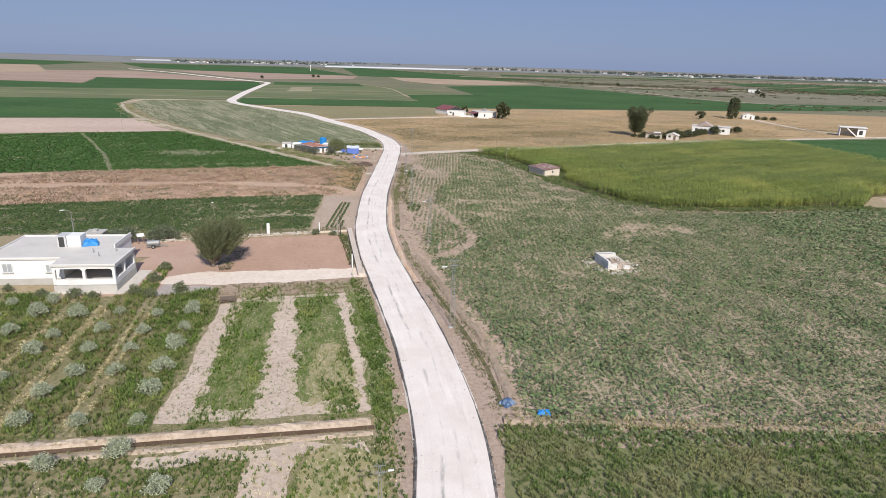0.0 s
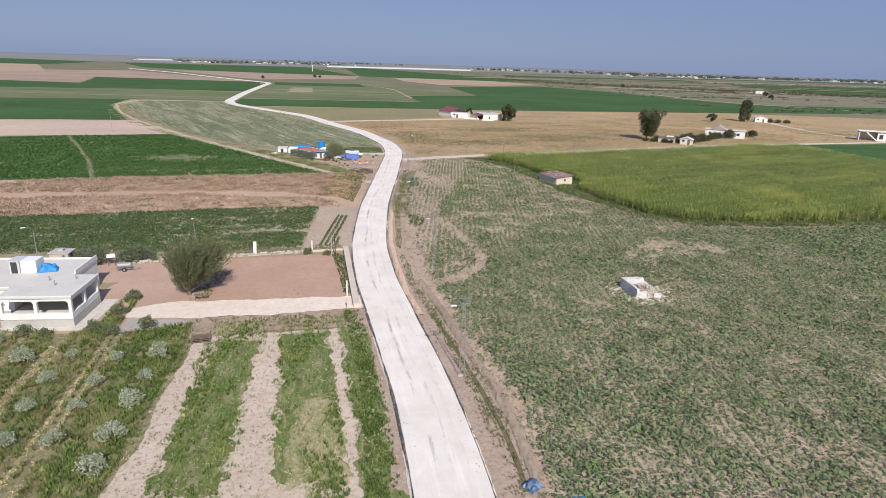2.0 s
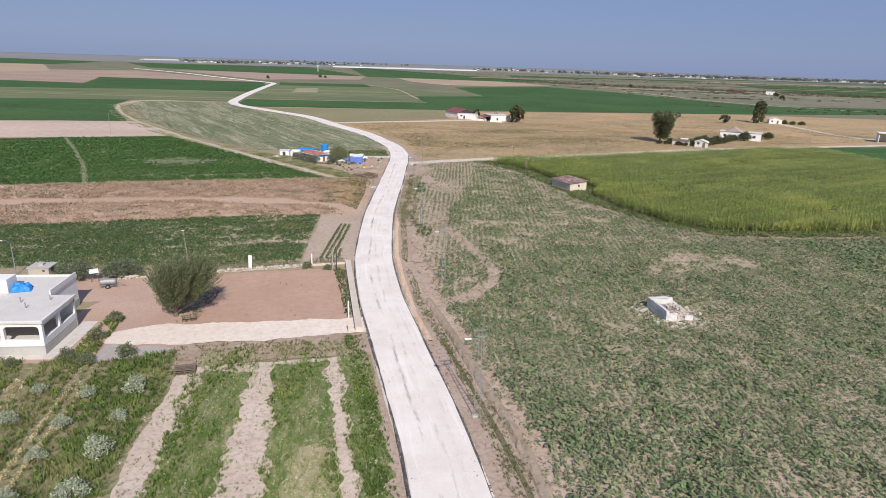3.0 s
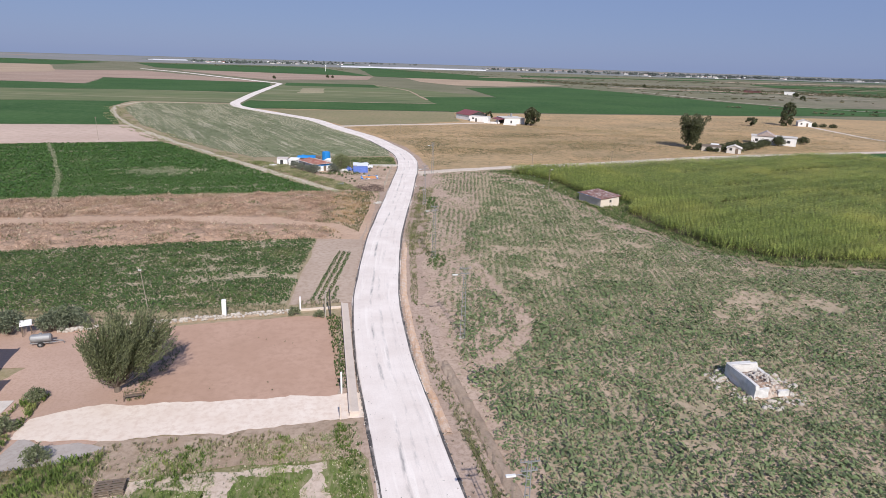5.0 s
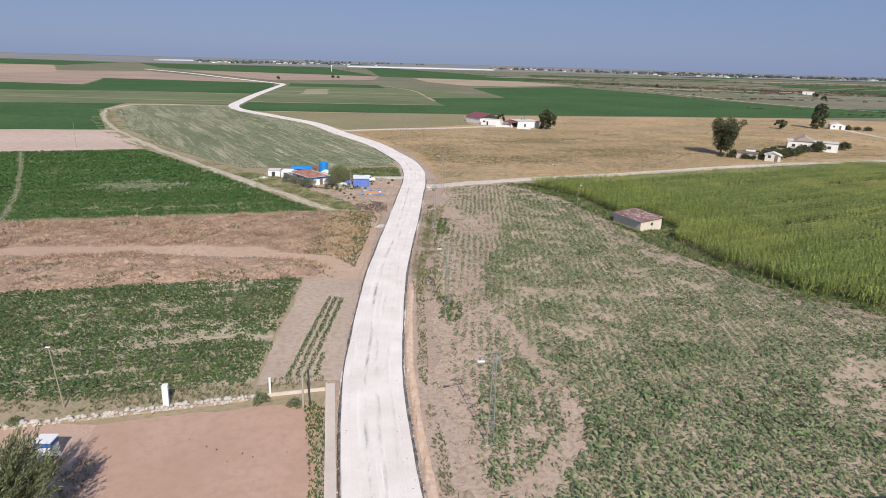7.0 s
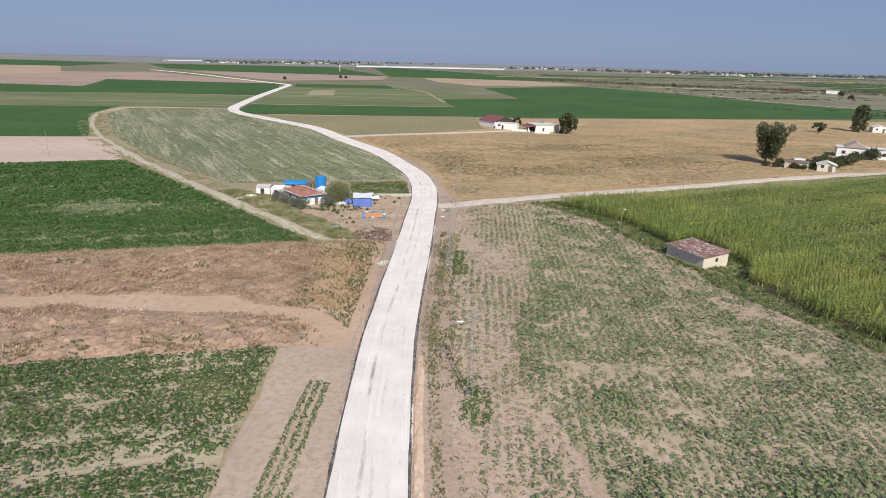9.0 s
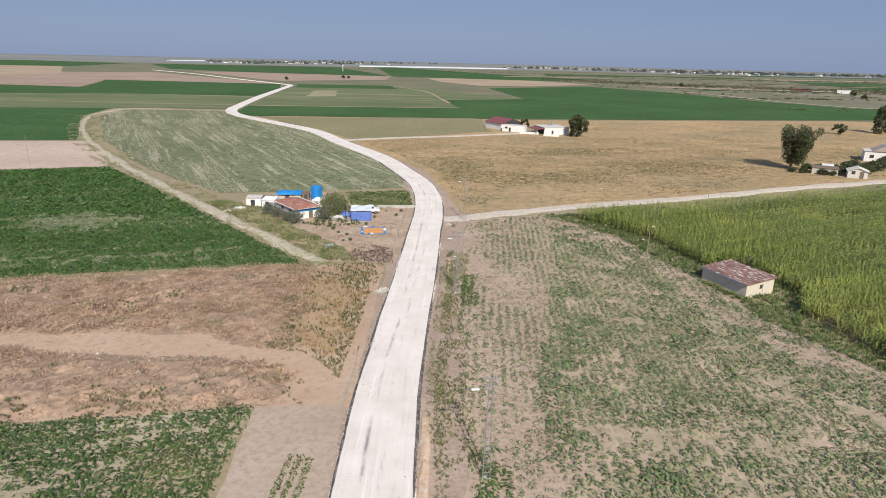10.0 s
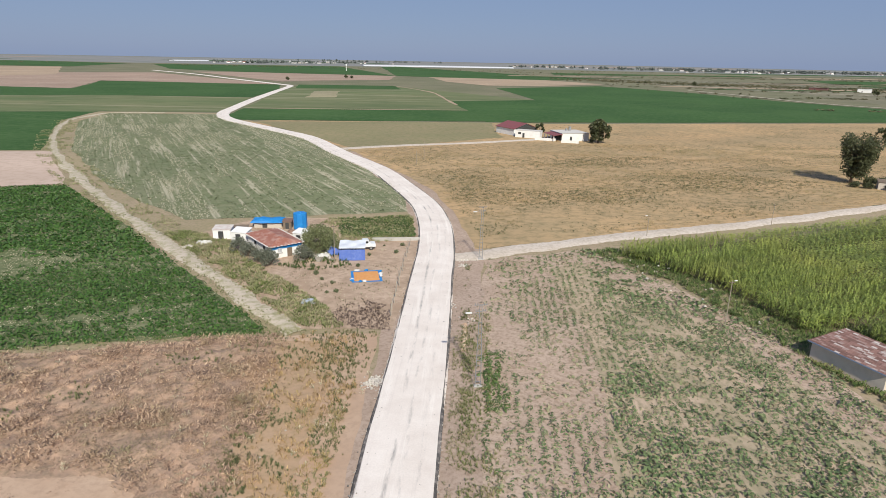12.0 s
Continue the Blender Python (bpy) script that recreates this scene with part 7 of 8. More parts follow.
BLUECLOTH = plain("washed_blue_cloth", (0.10, 0.17, 0.50), (0.22, 0.29, 0.58), 0.8, 1.5)
for bx in ((0.0, 3.85, -0.06, 0.0, 0.05, 1.75), (-0.06, 0.0, 0.0, 3.3, 0.05, 1.7)):
    bm = boxes(bx)
    bmesh.ops.subdivide_edges(bm, edges=bm.edges[:], cuts=6, use_grid_fill=True)
    for v in bm.verts:
        v.co += Vector((0.03 * math.sin(v.co.y * 9), 0.05 * math.sin(v.co.x * 8), 0))
    part("side_cloth", bm, BLUECLOTH, t)


def small_truck(x, y, turn):
    t = thing("pickup_truck", x, y, 0.06, turn, "small white pickup truck parked behind the stall", "pickup")
    bm = boxes((-2.2, -0.1, -0.8, 0.8, 0.55, 1.0), (-0.1, 2.1, -0.8, 0.8, 0.5, 1.05), bevel=0.05)
    part("body", bm, plain("white_car_paint", (0.75, 0.76, 0.76), (0.6, 0.6, 0.6), 0.35), t)
    bm = boxes((-0.05, 1.35, -0.72, 0.72, 1.05, 1.65))
    for v in bm.verts:
        if v.co.z > 1.5:
            v.co.x = 0.1 if v.co.x < 0.5 else 0.95
            v.co.y *= 0.88
    part("cab", bm, MATS["white_car_paint"], t)
    bm = boxes((1.02, 1.06, -0.6, 0.6, 1.12, 1.5))
    bm.transform(Matrix.Translation((0.12, 0, 0)))
    part("windscreen", bm, glass(), t)
    for s in (-1, 1):
        part("side_window", boxes((0.2, 0.95, s * 0.71 - 0.012, s * 0.71 + 0.012, 1.13, 1.48)), glass(), t)
        for px in (-1.4, 1.35):
            wh = part("wheel", rods(((px, s * 0.7 - 0.1, 0.32), (px, s * 0.7 + 0.1, 0.32), 0.32, 0.32), sides=16), RUBBER, t)
            part("rim", rods(((px, s * 0.7 - 0.11, 0.32), (px, s * 0.7 + 0.11, 0.32), 0.17, 0.17), sides=10), STEEL, wh)
    return t


small_truck(15.6, 208.2, 4)

t = thing("drying_sheet", 15.9, 195.3, 0.08, 2, "orange grain drying on a blue sheet", "drying grain")
part("sheet", boxes((-2.1, 2.1, -2.3, 2.3, 0, 0.02)), BLUE, t)
bm = bmesh.new()
bmesh.ops.create_grid(bm, x_segments=16, y_segments=16, size=0.5)
for v in bm.verts:
    e = max(abs(v.co.x), abs(v.co.y)) * 2
    v.co = Vector((v.co.x * 3.5, v.co.y * 3.9, 0.03 + 0.07 * max(0, 1 - e ** 6) * (1 + 0.5 * noise.noise(v.co * 9))))
part("grain", bm, plain("orange_grain", (0.66, 0.30, 0.10), (0.72, 0.40, 0.17), 0.9, 2.0), t, "layer of orange grain")
r = random.Random(31)
SACK = plain("white_sack", (0.7, 0.7, 0.68), (0.5, 0.5, 0.5))
for k in range(14):
    side, u = k % 4, r.uniform(-1.8, 1.8)
    sx, sy = ((-2.05, u), (2.05, u), (u, 2.25), (u, -2.25))[side]
    bm = bmesh.new()
    bmesh.ops.create_icosphere(bm, subdivisions=2, radius=0.26)
    bm.transform(pose(sx, sy, 0.14, 0, 0, r.uniform(0, 90)) @ Matrix.Diagonal((1.3, 0.8, 0.55, 1)))
    part("sack", bm, SACK if k % 3 else BLUE, t)

tree("yard_tree", 9.0, 207.6, 4.0, 4.0, 0.2, 6500, leafy("mulberry_leaves", (0.12, 0.14, 0.06), (0.29, 0.31, 0.16), None, 0.3), "dense rounded grey-green yard tree", 33, 0.16, "tree", 34, 0.1)
placed([shrub("oleander", 80 + k, 2.3, 3.4, 1500, leafy("oleander_leaves", (0.10, 0.115, 0.08), (0.26, 0.27, 0.21), None, 0.3), "grey-green oleander in front of the house", "shrub", 0.15, 13) for k in range(2)], [(0.3, 203.2), (-3.4, 208.6), (1.9, 201.6), (-1.6, 206.0), (6.6, 203.4)], 9, 0.75, 1.05)
placed([shrub("yard_shrub", 85 + k, 0.8, 1.1, 320, FIG_M, "small dusty shrub in the yard", "shrub", 0.12, 8) for k in range(2)],
       [(11.2, 192.7), (10.6, 189.3), (11.8, 189.5), (9.8, 194.4), (8.9, 196.7), (5.7, 199.9), (16.6, 204.6), (14.8, 199.5), (20.9, 205.6), (19.2, 209.5), (8.2, 200.1), (22.2, 209.3), (3.4, 201.2)], 10, 0.4, 0.8, group="yard shrubs")
r = random.Random(17)
t = thing("wire_fence", 18.2, 181, 0.05, 0, "fence of rough wooden posts along the road", "fence")
LINE = [(18.4, 181.0), (19.4, 187.0), (20.4, 193.0), (21.4, 199.0), (22.6, 205.5), (23.8, 211.0)]
for (ax, ay), (bx2, by2) in zip(LINE, LINE[1:]):
    for k in range(3):
        s = k / 3
        px, py = ax + (bx2 - ax) * s - 18.2 + r.uniform(-0.15, 0.15), ay + (by2 - ay) * s - 181
        part("post", rods(((px, py, 0), (px + r.uniform(-0.12, 0.12), py, r.uniform(1.1, 1.7)), 0.06, 0.05), sides=6), plain("pale_wood", (0.42, 0.37, 0.3), (0.28, 0.24, 0.19)), t)
    part("wire", rods(((ax - 18.2, ay - 181, 0.9), (bx2 - 18.2, by2 - 181, 0.9), 0.012, 0.012), sides=4), STEEL, t)
t = thing("yard_wall", 17.4, 212.6, 0.05, -2, "low pale concrete yard wall", "wall")
part("wall", boxes((0, 8.0, -0.1, 0.1, 0, 0.6), bevel=0.02), CONCRETE, t)
crumpled("litter_heap", 8.4, 186.6, 0.08, 1.8, 1.4, 0.35, plain("bluish_litter", (0.4, 0.45, 0.52), (0.25, 0.25, 0.27), 0.8, 2.5), "heap of bluish scrap in the yard", "scrap", 14)
x, y = rows_in([(17, 214.5), (25, 214.5), (25.4, 228), (12, 228), (12, 217)], 0.5, 0.6, 5)
scatter("vegetable_bed", x, y, RNG.uniform(0.8, 1.3, len(x)), BUSHY, GREEN_A, "green vegetable bed behind the homestead", "vegetables", 0.07)
x, y = strewn([(10, 179.3), (18, 176.8), (18.5, 184), (14.5, 187), (11.5, 183)], 18)
k = blotch(x, y, 2.5, 117) > 0.38
x, y = x[k], y[k]
scatter("dry_brush", x, y, RNG.uniform(0.3, 0.7, len(x)), BRUSH, leafy("purple_brush", (0.13, 0.09, 0.075), (0.22, 0.16, 0.13)), "purplish dry brushwood in the yard corner", "brush", 0.07)
x, y = strewn([(-19, 221), (5.0, 179), (13, 178.0), (11, 184), (4.5, 195), (-2, 205), (-4, 214.5), (-9, 224)], 15)
k = (blotch(x, y, 3.5, 115) > 0.33) & (from_line(x, y, [(8.5, 180), (-4, 199), (-14, 216)]) < 4.0 + 2.4 * value_noise(x, y, 3, 116)) & (from_line(x, y, [(7.5, 177.5), (4, 183), (-6.8, 200.4), (-24.7, 228)]) > 1.3)
scatter("yard_weeds", x[k], y[k], RNG.uniform(0.6, 1.3, k.sum()), GRASS, leafy("yard_grass", (0.13, 0.165, 0.055), (0.31, 0.34, 0.14), (0.52, 0.46, 0.29), 0.3, 0.7, 0.53), "yellow-green weeds beside the path", "weeds", 0.07)
x, y = strewn(HOME, 1.6)
k = blotch(x, y, 3.0, 125) > 0.52
scatter("yard_weeds", x[k], y[k], RNG.uniform(0.4, 0.8, k.sum()), STRAW, STRAW_M, "dry litter in the yard", "straw", 0.07)

x, y = strewn([(-120, 420), (-100, 440), (-60, 330), (-12, 232), (-10, 214), (-26, 218), (-60, 270), (-90, 330)], 3)
PATHLINE = [(-6.8, 200.4), (-24.7, 228), (-48, 266), (-77.5, 320.7), (-94, 360), (-108.5, 407)]
g2 = from_line(x, y, PATHLINE)
k = (g2 > 0.3 + 1.1 * value_noise(x, y, 1.3, 121)) & (g2 < 5.5) & (blotch(x, y, 5, 118) > 0.40 + 0.12 * (g2 > 2.2))
scatter("path_weeds", x[k], y[k], RNG.uniform(0.4, 1.0, k.sum()), GRASS_FAR, MATS["yard_grass"], "yellow-green weeds along the dusty path", "weeds", 0.07)
x, y = strewn([(8, 198), (14, 200), (12, 207), (3, 201)], 9)
k = blotch(x, y, 2, 119) > 0.5
scatter("yard_weeds", x[k], y[k], RNG.uniform(0.5, 1.1, k.sum()), GRASS, DARKGRASS_M, "dark weeds round the yard tree", "weeds", 0.07)
x, y = strewn([(9, 208), (24.5, 213.6), (26, 229), (10, 228), (3, 214)], 10)
k = (blotch(x, y, 3, 120) > 0.42) & ~inside(x, y, [(2, 208), (8, 208), (8, 216), (2, 216)])
scatter("yard_weeds", x[k], y[k], RNG.uniform(0.5, 1.2, k.sum()), GRASS, MATS["yard_grass"], "weeds behind the homestead", "weeds", 0.07)
x, y = strewn([(10, 176), (9, 184), (-6, 210), (-14, 214), (-9, 198), (2, 178)], 9)
g2 = from_line(x, y, [(7.5, 177.5), (4, 183), (-6.8, 200.4), (-24.7, 228)])
k = (g2 > 1.1 * value_noise(x, y, 1.0, 122)) & (g2 < 2.4) & (blotch(x, y, 1.3, 123) > 0.40)
scatter("path_weeds", x[k], y[k], RNG.uniform(0.3, 0.7, k.sum()), GRASS, MATS["yard_grass"], "yellow-green weeds along the dusty path", "weeds", 0.07)
x, y = strewn([(-60, 171.6), (-20, 175.6), (8, 177.2), (8, 179), (-20, 177.6), (-60, 173.6)], 10)
k = blotch(x, y, 2.5, 124) > 0.38
scatter("margin_grass", x[k], y[k], RNG.uniform(0.3, 0.75, k.sum()), GRASS, MATS["yard_grass"], "yellow-green grass strip along the crop edge", "grass", 0.06)
r = random.Random(61)
for k in range(9):
    px, py = 6.2 + r.uniform(0, 6.5), 203.2 + r.uniform(-1.0, 1.4)
    t = thing("wooden_crate", px, py, 0.07, r.uniform(0, 90), "old grey wooden crate in the yard", "crate", "yard crates")
    s = r.uniform(0.25, 0.45)
    for e in (-s, s - 0.04):
        part("side", boxes((-s, s, e, e + 0.04, 0, s)), MATS["silvered_wood"], t)
        part("end", boxes((e, e + 0.04, -s + 0.044, s - 0.044, 0, s)), MATS["silvered_wood"], t)
    part("base", boxes((-s + 0.04, s - 0.04, -s + 0.04, s - 0.04, 0, 0.05)), MATS["tarred_wood"], t)
crumpled("sheet_heap", 9.6, 204.6, 0.07, 2.2, 1.5, 0.8, plain("dirty_white_sheet", (0.62, 0.6, 0.57), (0.4, 0.37, 0.34), 0.8, 2.0), "dirty white sheeting over a heap beside the stall", "sheeting", 22)

for k, (px, py, sx, sy, h, m, label) in enumerate(((-9.8, 213.4, 2.4, 1.6, 0.6, "dirty_white_sheet", "dirty pale rubbish heap beside the outhouse"), (-6.6, 217.2, 2.6, 1.8, 0.7, "tarred_wood", "dark heap of scrap behind the outhouse"), (6.9, 205.4, 2.2, 1.4, 0.6, "tarred_wood", "dark heap of scrap under the tree"), (11.0, 206.2, 1.8, 2.2, 1.2, "washed_blue_cloth", "blue cloth over goods beside the stall"), (-11.6, 211.6, 2.0, 1.5, 0.35, "pale_rubble", "pale rubble heap on the yard edge"), (3.9, 218.6, 2.0, 1.2, 0.8, "brown_sheet", "brown sheeting over a heap behind the house"))):
    crumpled("scrap_heap", px, py, 0.07, sx, sy, h, MATS[m], label, "scrap", 40 + k, 37 * k)
x, y = strewn([(-12, 214), (4, 186), (17, 183), (21, 200), (12, 200), (0, 204)], 4)
k = (np.maximum(np.abs(x - 15.9), np.abs(y - 195.3)) > 2.6) & (blotch(x, y, 2.4, 126) > 0.5) & (blotch(x * 0.8 + y * 0.6, (y * 0.8 - x * 0.6) * 0.3, 1.5, 127) > 0.48)
scatter("yard_weeds", x[k], y[k], RNG.uniform(0.25, 0.6, k.sum()), GRASS, leafy("dusty_yard_weeds", (0.17, 0.16, 0.08), (0.33, 0.30, 0.18)), "dusty weeds in lines across the yard", "weeds", 0.07)

# ---------------------------------------------------------------- farms beyond


def gable_house(name, x, y, turn, w, l, eave, ridge, wall, roof, label, category="house", over=0.35):
    """A house with a gabled roof whose ridge runs along its length (local y)."""
    t = thing(name, x, y, 0.05, turn, label, category)
    bm = boxes((0, w, 0, 0.25, 0, eave), (0, 0.25, 0.25, l - 0.25, 0, eave), (w - 0.25, w, 0.25, l - 0.25, 0, eave), (0, w, l - 0.25, l, 0, eave))
    for yy in (0.0, l - 0.25):
        a = [bm.verts.new(q) for q in ((0, yy, eave), (w, yy, eave), (w / 2, yy, ridge))]
        b = [bm.verts.new(q) for q in ((0, yy + 0.25, eave), (w, yy + 0.25, eave), (w / 2, yy + 0.25, ridge))]
        bm.faces.new(a)
        bm.faces.new(b[::-1])
        for i in range(3):
            j = (i + 1) % 3
            bm.faces.new((a[j], a[i], b[i], b[j]))
    part("wall", bm, wall, t)
    for s in (0, 1):
        bm = bmesh.new()
        e, rr = (-over, w / 2) if s == 0 else (w + over, w / 2)
        drop = over * (ridge - eave) / (w / 2)
        lo = [(e, -over, eave - drop), (rr, -over, ridge), (rr, l + over, ridge), (e, l + over, eave - drop)]
        va = [bm.verts.new((q[0], q[1], q[2] + 0.02)) for q in lo]
        vb = [bm.verts.new((q[0], q[1], q[2] + 0.16)) for q in lo]
        bm.faces.new(va[::-1] if s else va)
        bm.faces.new(vb if s else vb[::-1])
        for i in range(4):
            j = (i + 1) % 4
            bm.faces.new((va[i], va[j], vb[j], vb[i]))
        bmesh.ops.recalc_face_normals(bm, faces=bm.faces[:])
        part("roof", bm, roof, t)
    part("window", boxes((w * 0.18, w * 0.18 + 0.9, -0.03, -0.002, 1.1, 2.0)), DARK, t)
    part("door", boxes((w * 0.6, w * 0.6 + 1.0, -0.03, -0.002, 0.02, 2.0)), WOOD, t)
    return t


barn = gable_house("barn", 79.8, 357.0, 20, 11.5, 13, 2.7, 4.7, WHITE, REDROOF, "long white barn with a red sheet roof", "barn")
# Near-black panel on the closed gable, added for the shade inside.
bm = bmesh.new()
tri = [bm.verts.new(q) for q in ((0.7, 0, 1.9), (10.8, 0, 1.9), (10.8, 0, 2.8), (5.75, 0, 4.45), (0.7, 0, 2.8))]
got = bmesh.ops.extrude_face_region(bm, geom=[bm.faces.new(tri)])
bmesh.ops.translate(bm, vec=(0, -0.05, 0), verts=[v for v in got["geom"] if isinstance(v, bmesh.types.BMVert)])
bm.transform(Matrix.Translation((0, -0.01, 0)))
part("gable_opening", bm, DARK, barn, "dark panel standing for the unlit inside of the gable")
t = small_block("farm_store", 79.2, 352.8, -32, 10.0, 4.0, 2.8, WHITE, ROOFCON, "white flat-roofed store in front of the barn", "store", 0.1)
part("window", boxes((1.2, 2.4, -0.03, -0.002, 1.3, 2.1)), DARK, t)
t = small_block("farm_house", 94.0, 339.5, 4, 11, 12, 3.0, WHITE, ROOFCON, "white flat-roofed farmhouse with a red porch roof", "house", 0.2)
bm = boxes((-3.6, 0.2, -0.4, 10, 0, 0.12))
bm.transform(pose(0, 0, 2.6, 0, -7, 0))
part("porch_roof", bm, REDROOF, t, "red porch roof")
for k in range(4):
    part("porch_post", boxes((-3.3, -3.05, 0.2 + k * 3.1, 0.45 + k * 3.1, 0, 2.2)), WHITE, t)
# Near-black panel on the wall, added for the shade under the porch.
part("porch_opening", boxes((-0.06, -0.004, 0.5, 9.4, 0.2, 2.4)), DARK, t, "dark panel standing for the shade under the porch")
part("roof_tank", rods(((7, 9, 3.1), (7, 9, 4.6), 0.55, 0.55), ((5.5, 9, 3.1), (5.5, 9, 3.9), 0.4, 0.4), sides=12), STEEL, t)
t = thing("farm_wall", 84.5, 343.5, 0.05, -25, "low white garden wall in front of the farm", "wall")
part("wall", boxes((0, 8, 0, 0.2, 0, 1.0), (10.5, 17, -3.5, -3.3, 0, 1.0)), WHITE, t)
tree("walnut_tree", 106.5, 334.5, 8.4, 5.4, 0.3, 3000, EUCA_M, "broad dark green tree beside the farmhouse", 44, 0.5, "tree", 20, 0.15)
tree("garden_tree", 90.5, 357, 5.0, 2.6, 0.15, 900, EUCA_M, "small dark tree between the farm buildings", 45, 0.4, "tree", 8, 0.2)

tree("eucalyptus_tree", 144.3, 255.2, 12.6, 7.4, 0.42, 8500, EUCA_M, "tall eucalyptus with an uneven dark crown and pale trunk", 63, 0.34, "tree", 54, 0.22, (-0.6, 0.3), True)
tree("poplar_tree", 265.0, 350, 13.0, 5.0, 0.35, 2600, EUCA_M, "tall narrow dark tree", 58, 0.5, "tree", 34, 0.08)
tree("field_tree", 239.0, 346, 4.6, 4.0, 0.2, 700, EUCA_M, "low windswept dark tree in the stubble", 53, 0.5, "tree", 10, 0.35, (-1.0, 0))
t = gable_house("cottage", 151.8, 241.4, -38, 4.8, 4.4, 2.0, 2.9, plain("dull_white", (0.62, 0.59, 0.55), (0.45, 0.42, 0.38)), plain("white_roof", (0.66, 0.63, 0.58), (0.5, 0.46, 0.42)), "small white cottage with a pale gabled roof", "cottage")
small_block("animal_shed", 145.4, 247.5, -38, 6.5, 4.0, 1.9, STONE, WOOD, "low stone animal shed", "shed", 0.2, 3)
placed([shrub("hedge_bush", 93, 2.0, 3.4, 700, EUCA_M, "dark thorny bush beside the animal shed", "shrub", 0.28, 11)], [(141.5, 250.5), (143.6, 248.6), (147.6, 245.6), (149.6, 244.2), (154.5, 246.5), (156, 250.5), (152.5, 253.5), (148, 253)], 18, 0.7, 1.15)
small_block("animal_shed", 150.4, 249.5, -38, 3.4, 3.0, 2.6, WHITE, WHITE, "small white shed behind the cottage", "shed", 0.2, 6).scale = (0.8, 0.8, 0.8)
t = small_block("country_house", 183.0, 270.0, -38, 17, 8, 3.4, WHITE, ROOFCON, "long white country house with a faded gable", "house", 0.3)
bm = bmesh.new()
va = [bm.verts.new(q) for q in ((2, -0.4, 3.5), (9, -0.4, 3.5), (9, 8.4, 3.5), (2, 8.4, 3.5), (5.5, -0.4, 5.4), (5.5, 8.4, 5.4))]
for f in ((0, 1, 4), (1, 2, 5, 4), (2, 3, 5), (3, 0, 4, 5)):
    bm.faces.new([va[i] for i in f])
part("gable_roof", bm, plain("faded_roof", (0.42, 0.33, 0.29), (0.5, 0.45, 0.41)), t, "faded reddish gabled roof over the middle")
for k in range(4):
    part("window", boxes((1.5 + k * 4, 2.7 + k * 4, -0.03, -0.002, 1.2, 2.3)), DARK, t)
bushes = [(157.5, 243.5), (161, 246), (164.5, 247.5), (168.5, 250.5), (172.5, 252), (176.5, 256), (180.5, 259), (184, 261), (196.5, 263), (200, 265.5), (158.5, 249.5), (163.5, 252.5), (190, 262), (206, 267)]
placed([shrub("hedge_bush", 90 + k, 3.6, 5.0, 1000, EUCA_M, "dark bushy hedge shrub round the houses", "shrub", 0.34, 14) for k in range(3)], bushes, 11, 0.7, 1.1, group="hedge bushes")
gable_house("cottage", 270.5, 347.5, -30, 7, 6, 2.6, 3.7, WHITE, ROOFCON, "small white cottage at the path's end", "cottage")
placed([shrub("hedge_bush", 95, 2.2, 5.0, 500, EUCA_M, "low dark bush beside a cottage", "shrub", 0.4, 10)], [(279, 345), (283, 343), (287, 340)], 12, 0.8, 1.1)
t = thing("open_shed", 258.5, 259.5, 0.05, -38, "white open-fronted shed with a sloping side wall", "shed")
part("wall", boxes((0, 0.3, 0, 6, 0, 3.6), (0.3, 11, 5.7, 6, 0, 4.2), (7.5, 11, 0, 0.3, 0, 4.2), (10.7, 11, 0.3, 5.7, 0, 4.2)), WHITE, t)
part("roof", boxes((-0.4, 11.4, -0.6, 6.4, 4.2, 4.5)), WHITE, t)
bm = boxes((0, 6.2, -0.3, 0.0, 0, 0.5))
bm.transform(pose(2.8, -0.3, 3.7, 0, 40, 0))
part("stair_flight", bm, WHITE, t)
part("opening", boxes((8.3, 9.8, -0.05, -0.003, 1.0, 3.0)), DARK, t)

# ---------------------------------------------------------------- the plain and the villages
field("scrub_land", [(430, 520), (640, 505), (1500, 620), (1600, 760), (900, 1000), (420, 1250), (380, 1130), (476, 950), (500, 745)], 0.09, earth("scrub_soil", (0.26, 0.225, 0.165), (0.20, 0.195, 0.13), (0.15, 0.15, 0.09), 0.012, 0.15), "scrubby grey-brown land along a stream bed", "field", 15, 4, 41)
srng = np.random.default_rng(77)
n = 2400
u, w = srng.uniform(0, 1, n), srng.normal(0, 1, n)
x = 400 + 900 * u ** 1.4 + 30 * w
y = 1150 - 560 * u ** 0.7 + 40 * srng.normal(0, 1, n)
k = ~inside(x, y, [(81, 411), (144, 411), (307, 418), (420, 430), (620, 500), (400, 525), (373, 597), (360, 740), (319, 856), (168, 764)])
x, y, n = x[k], y[k], int(k.sum())
BIGTUFT = [leaf_cloud(14, [(0, 0, 0.5, 0.5), (0.5, 0.2, 0.35, 0.35), (-0.4, 0.3, 0.35, 0.4)], srng, 0.36, 0.16) for _ in range(5)]
scatter("scrub", x, y, srng.uniform(1.5, 4.5, n), BIGTUFT, leafy("scrub_leaves", (0.06, 0.07, 0.03), (0.15, 0.15, 0.08), (0.26, 0.22, 0.14), 0.01, 0.7, 0.55), "dark scrub along the stream bed", "scrub", 0.05, tall=srng.uniform(0.8, 1.8, n))
OLIVE_FAR = earth("far_olive_scrub", (0.10, 0.115, 0.06), (0.14, 0.145, 0.08), (0.075, 0.09, 0.045), 0.02, 0.2)
band("farm_path", [(387, 767), (390, 658), (387, 584), (406, 523), (450, 460)], (1.6, 1.6), 0.5, TRACK, "pale dirt track along the stream bed", "track", edge=1.0, step=6)
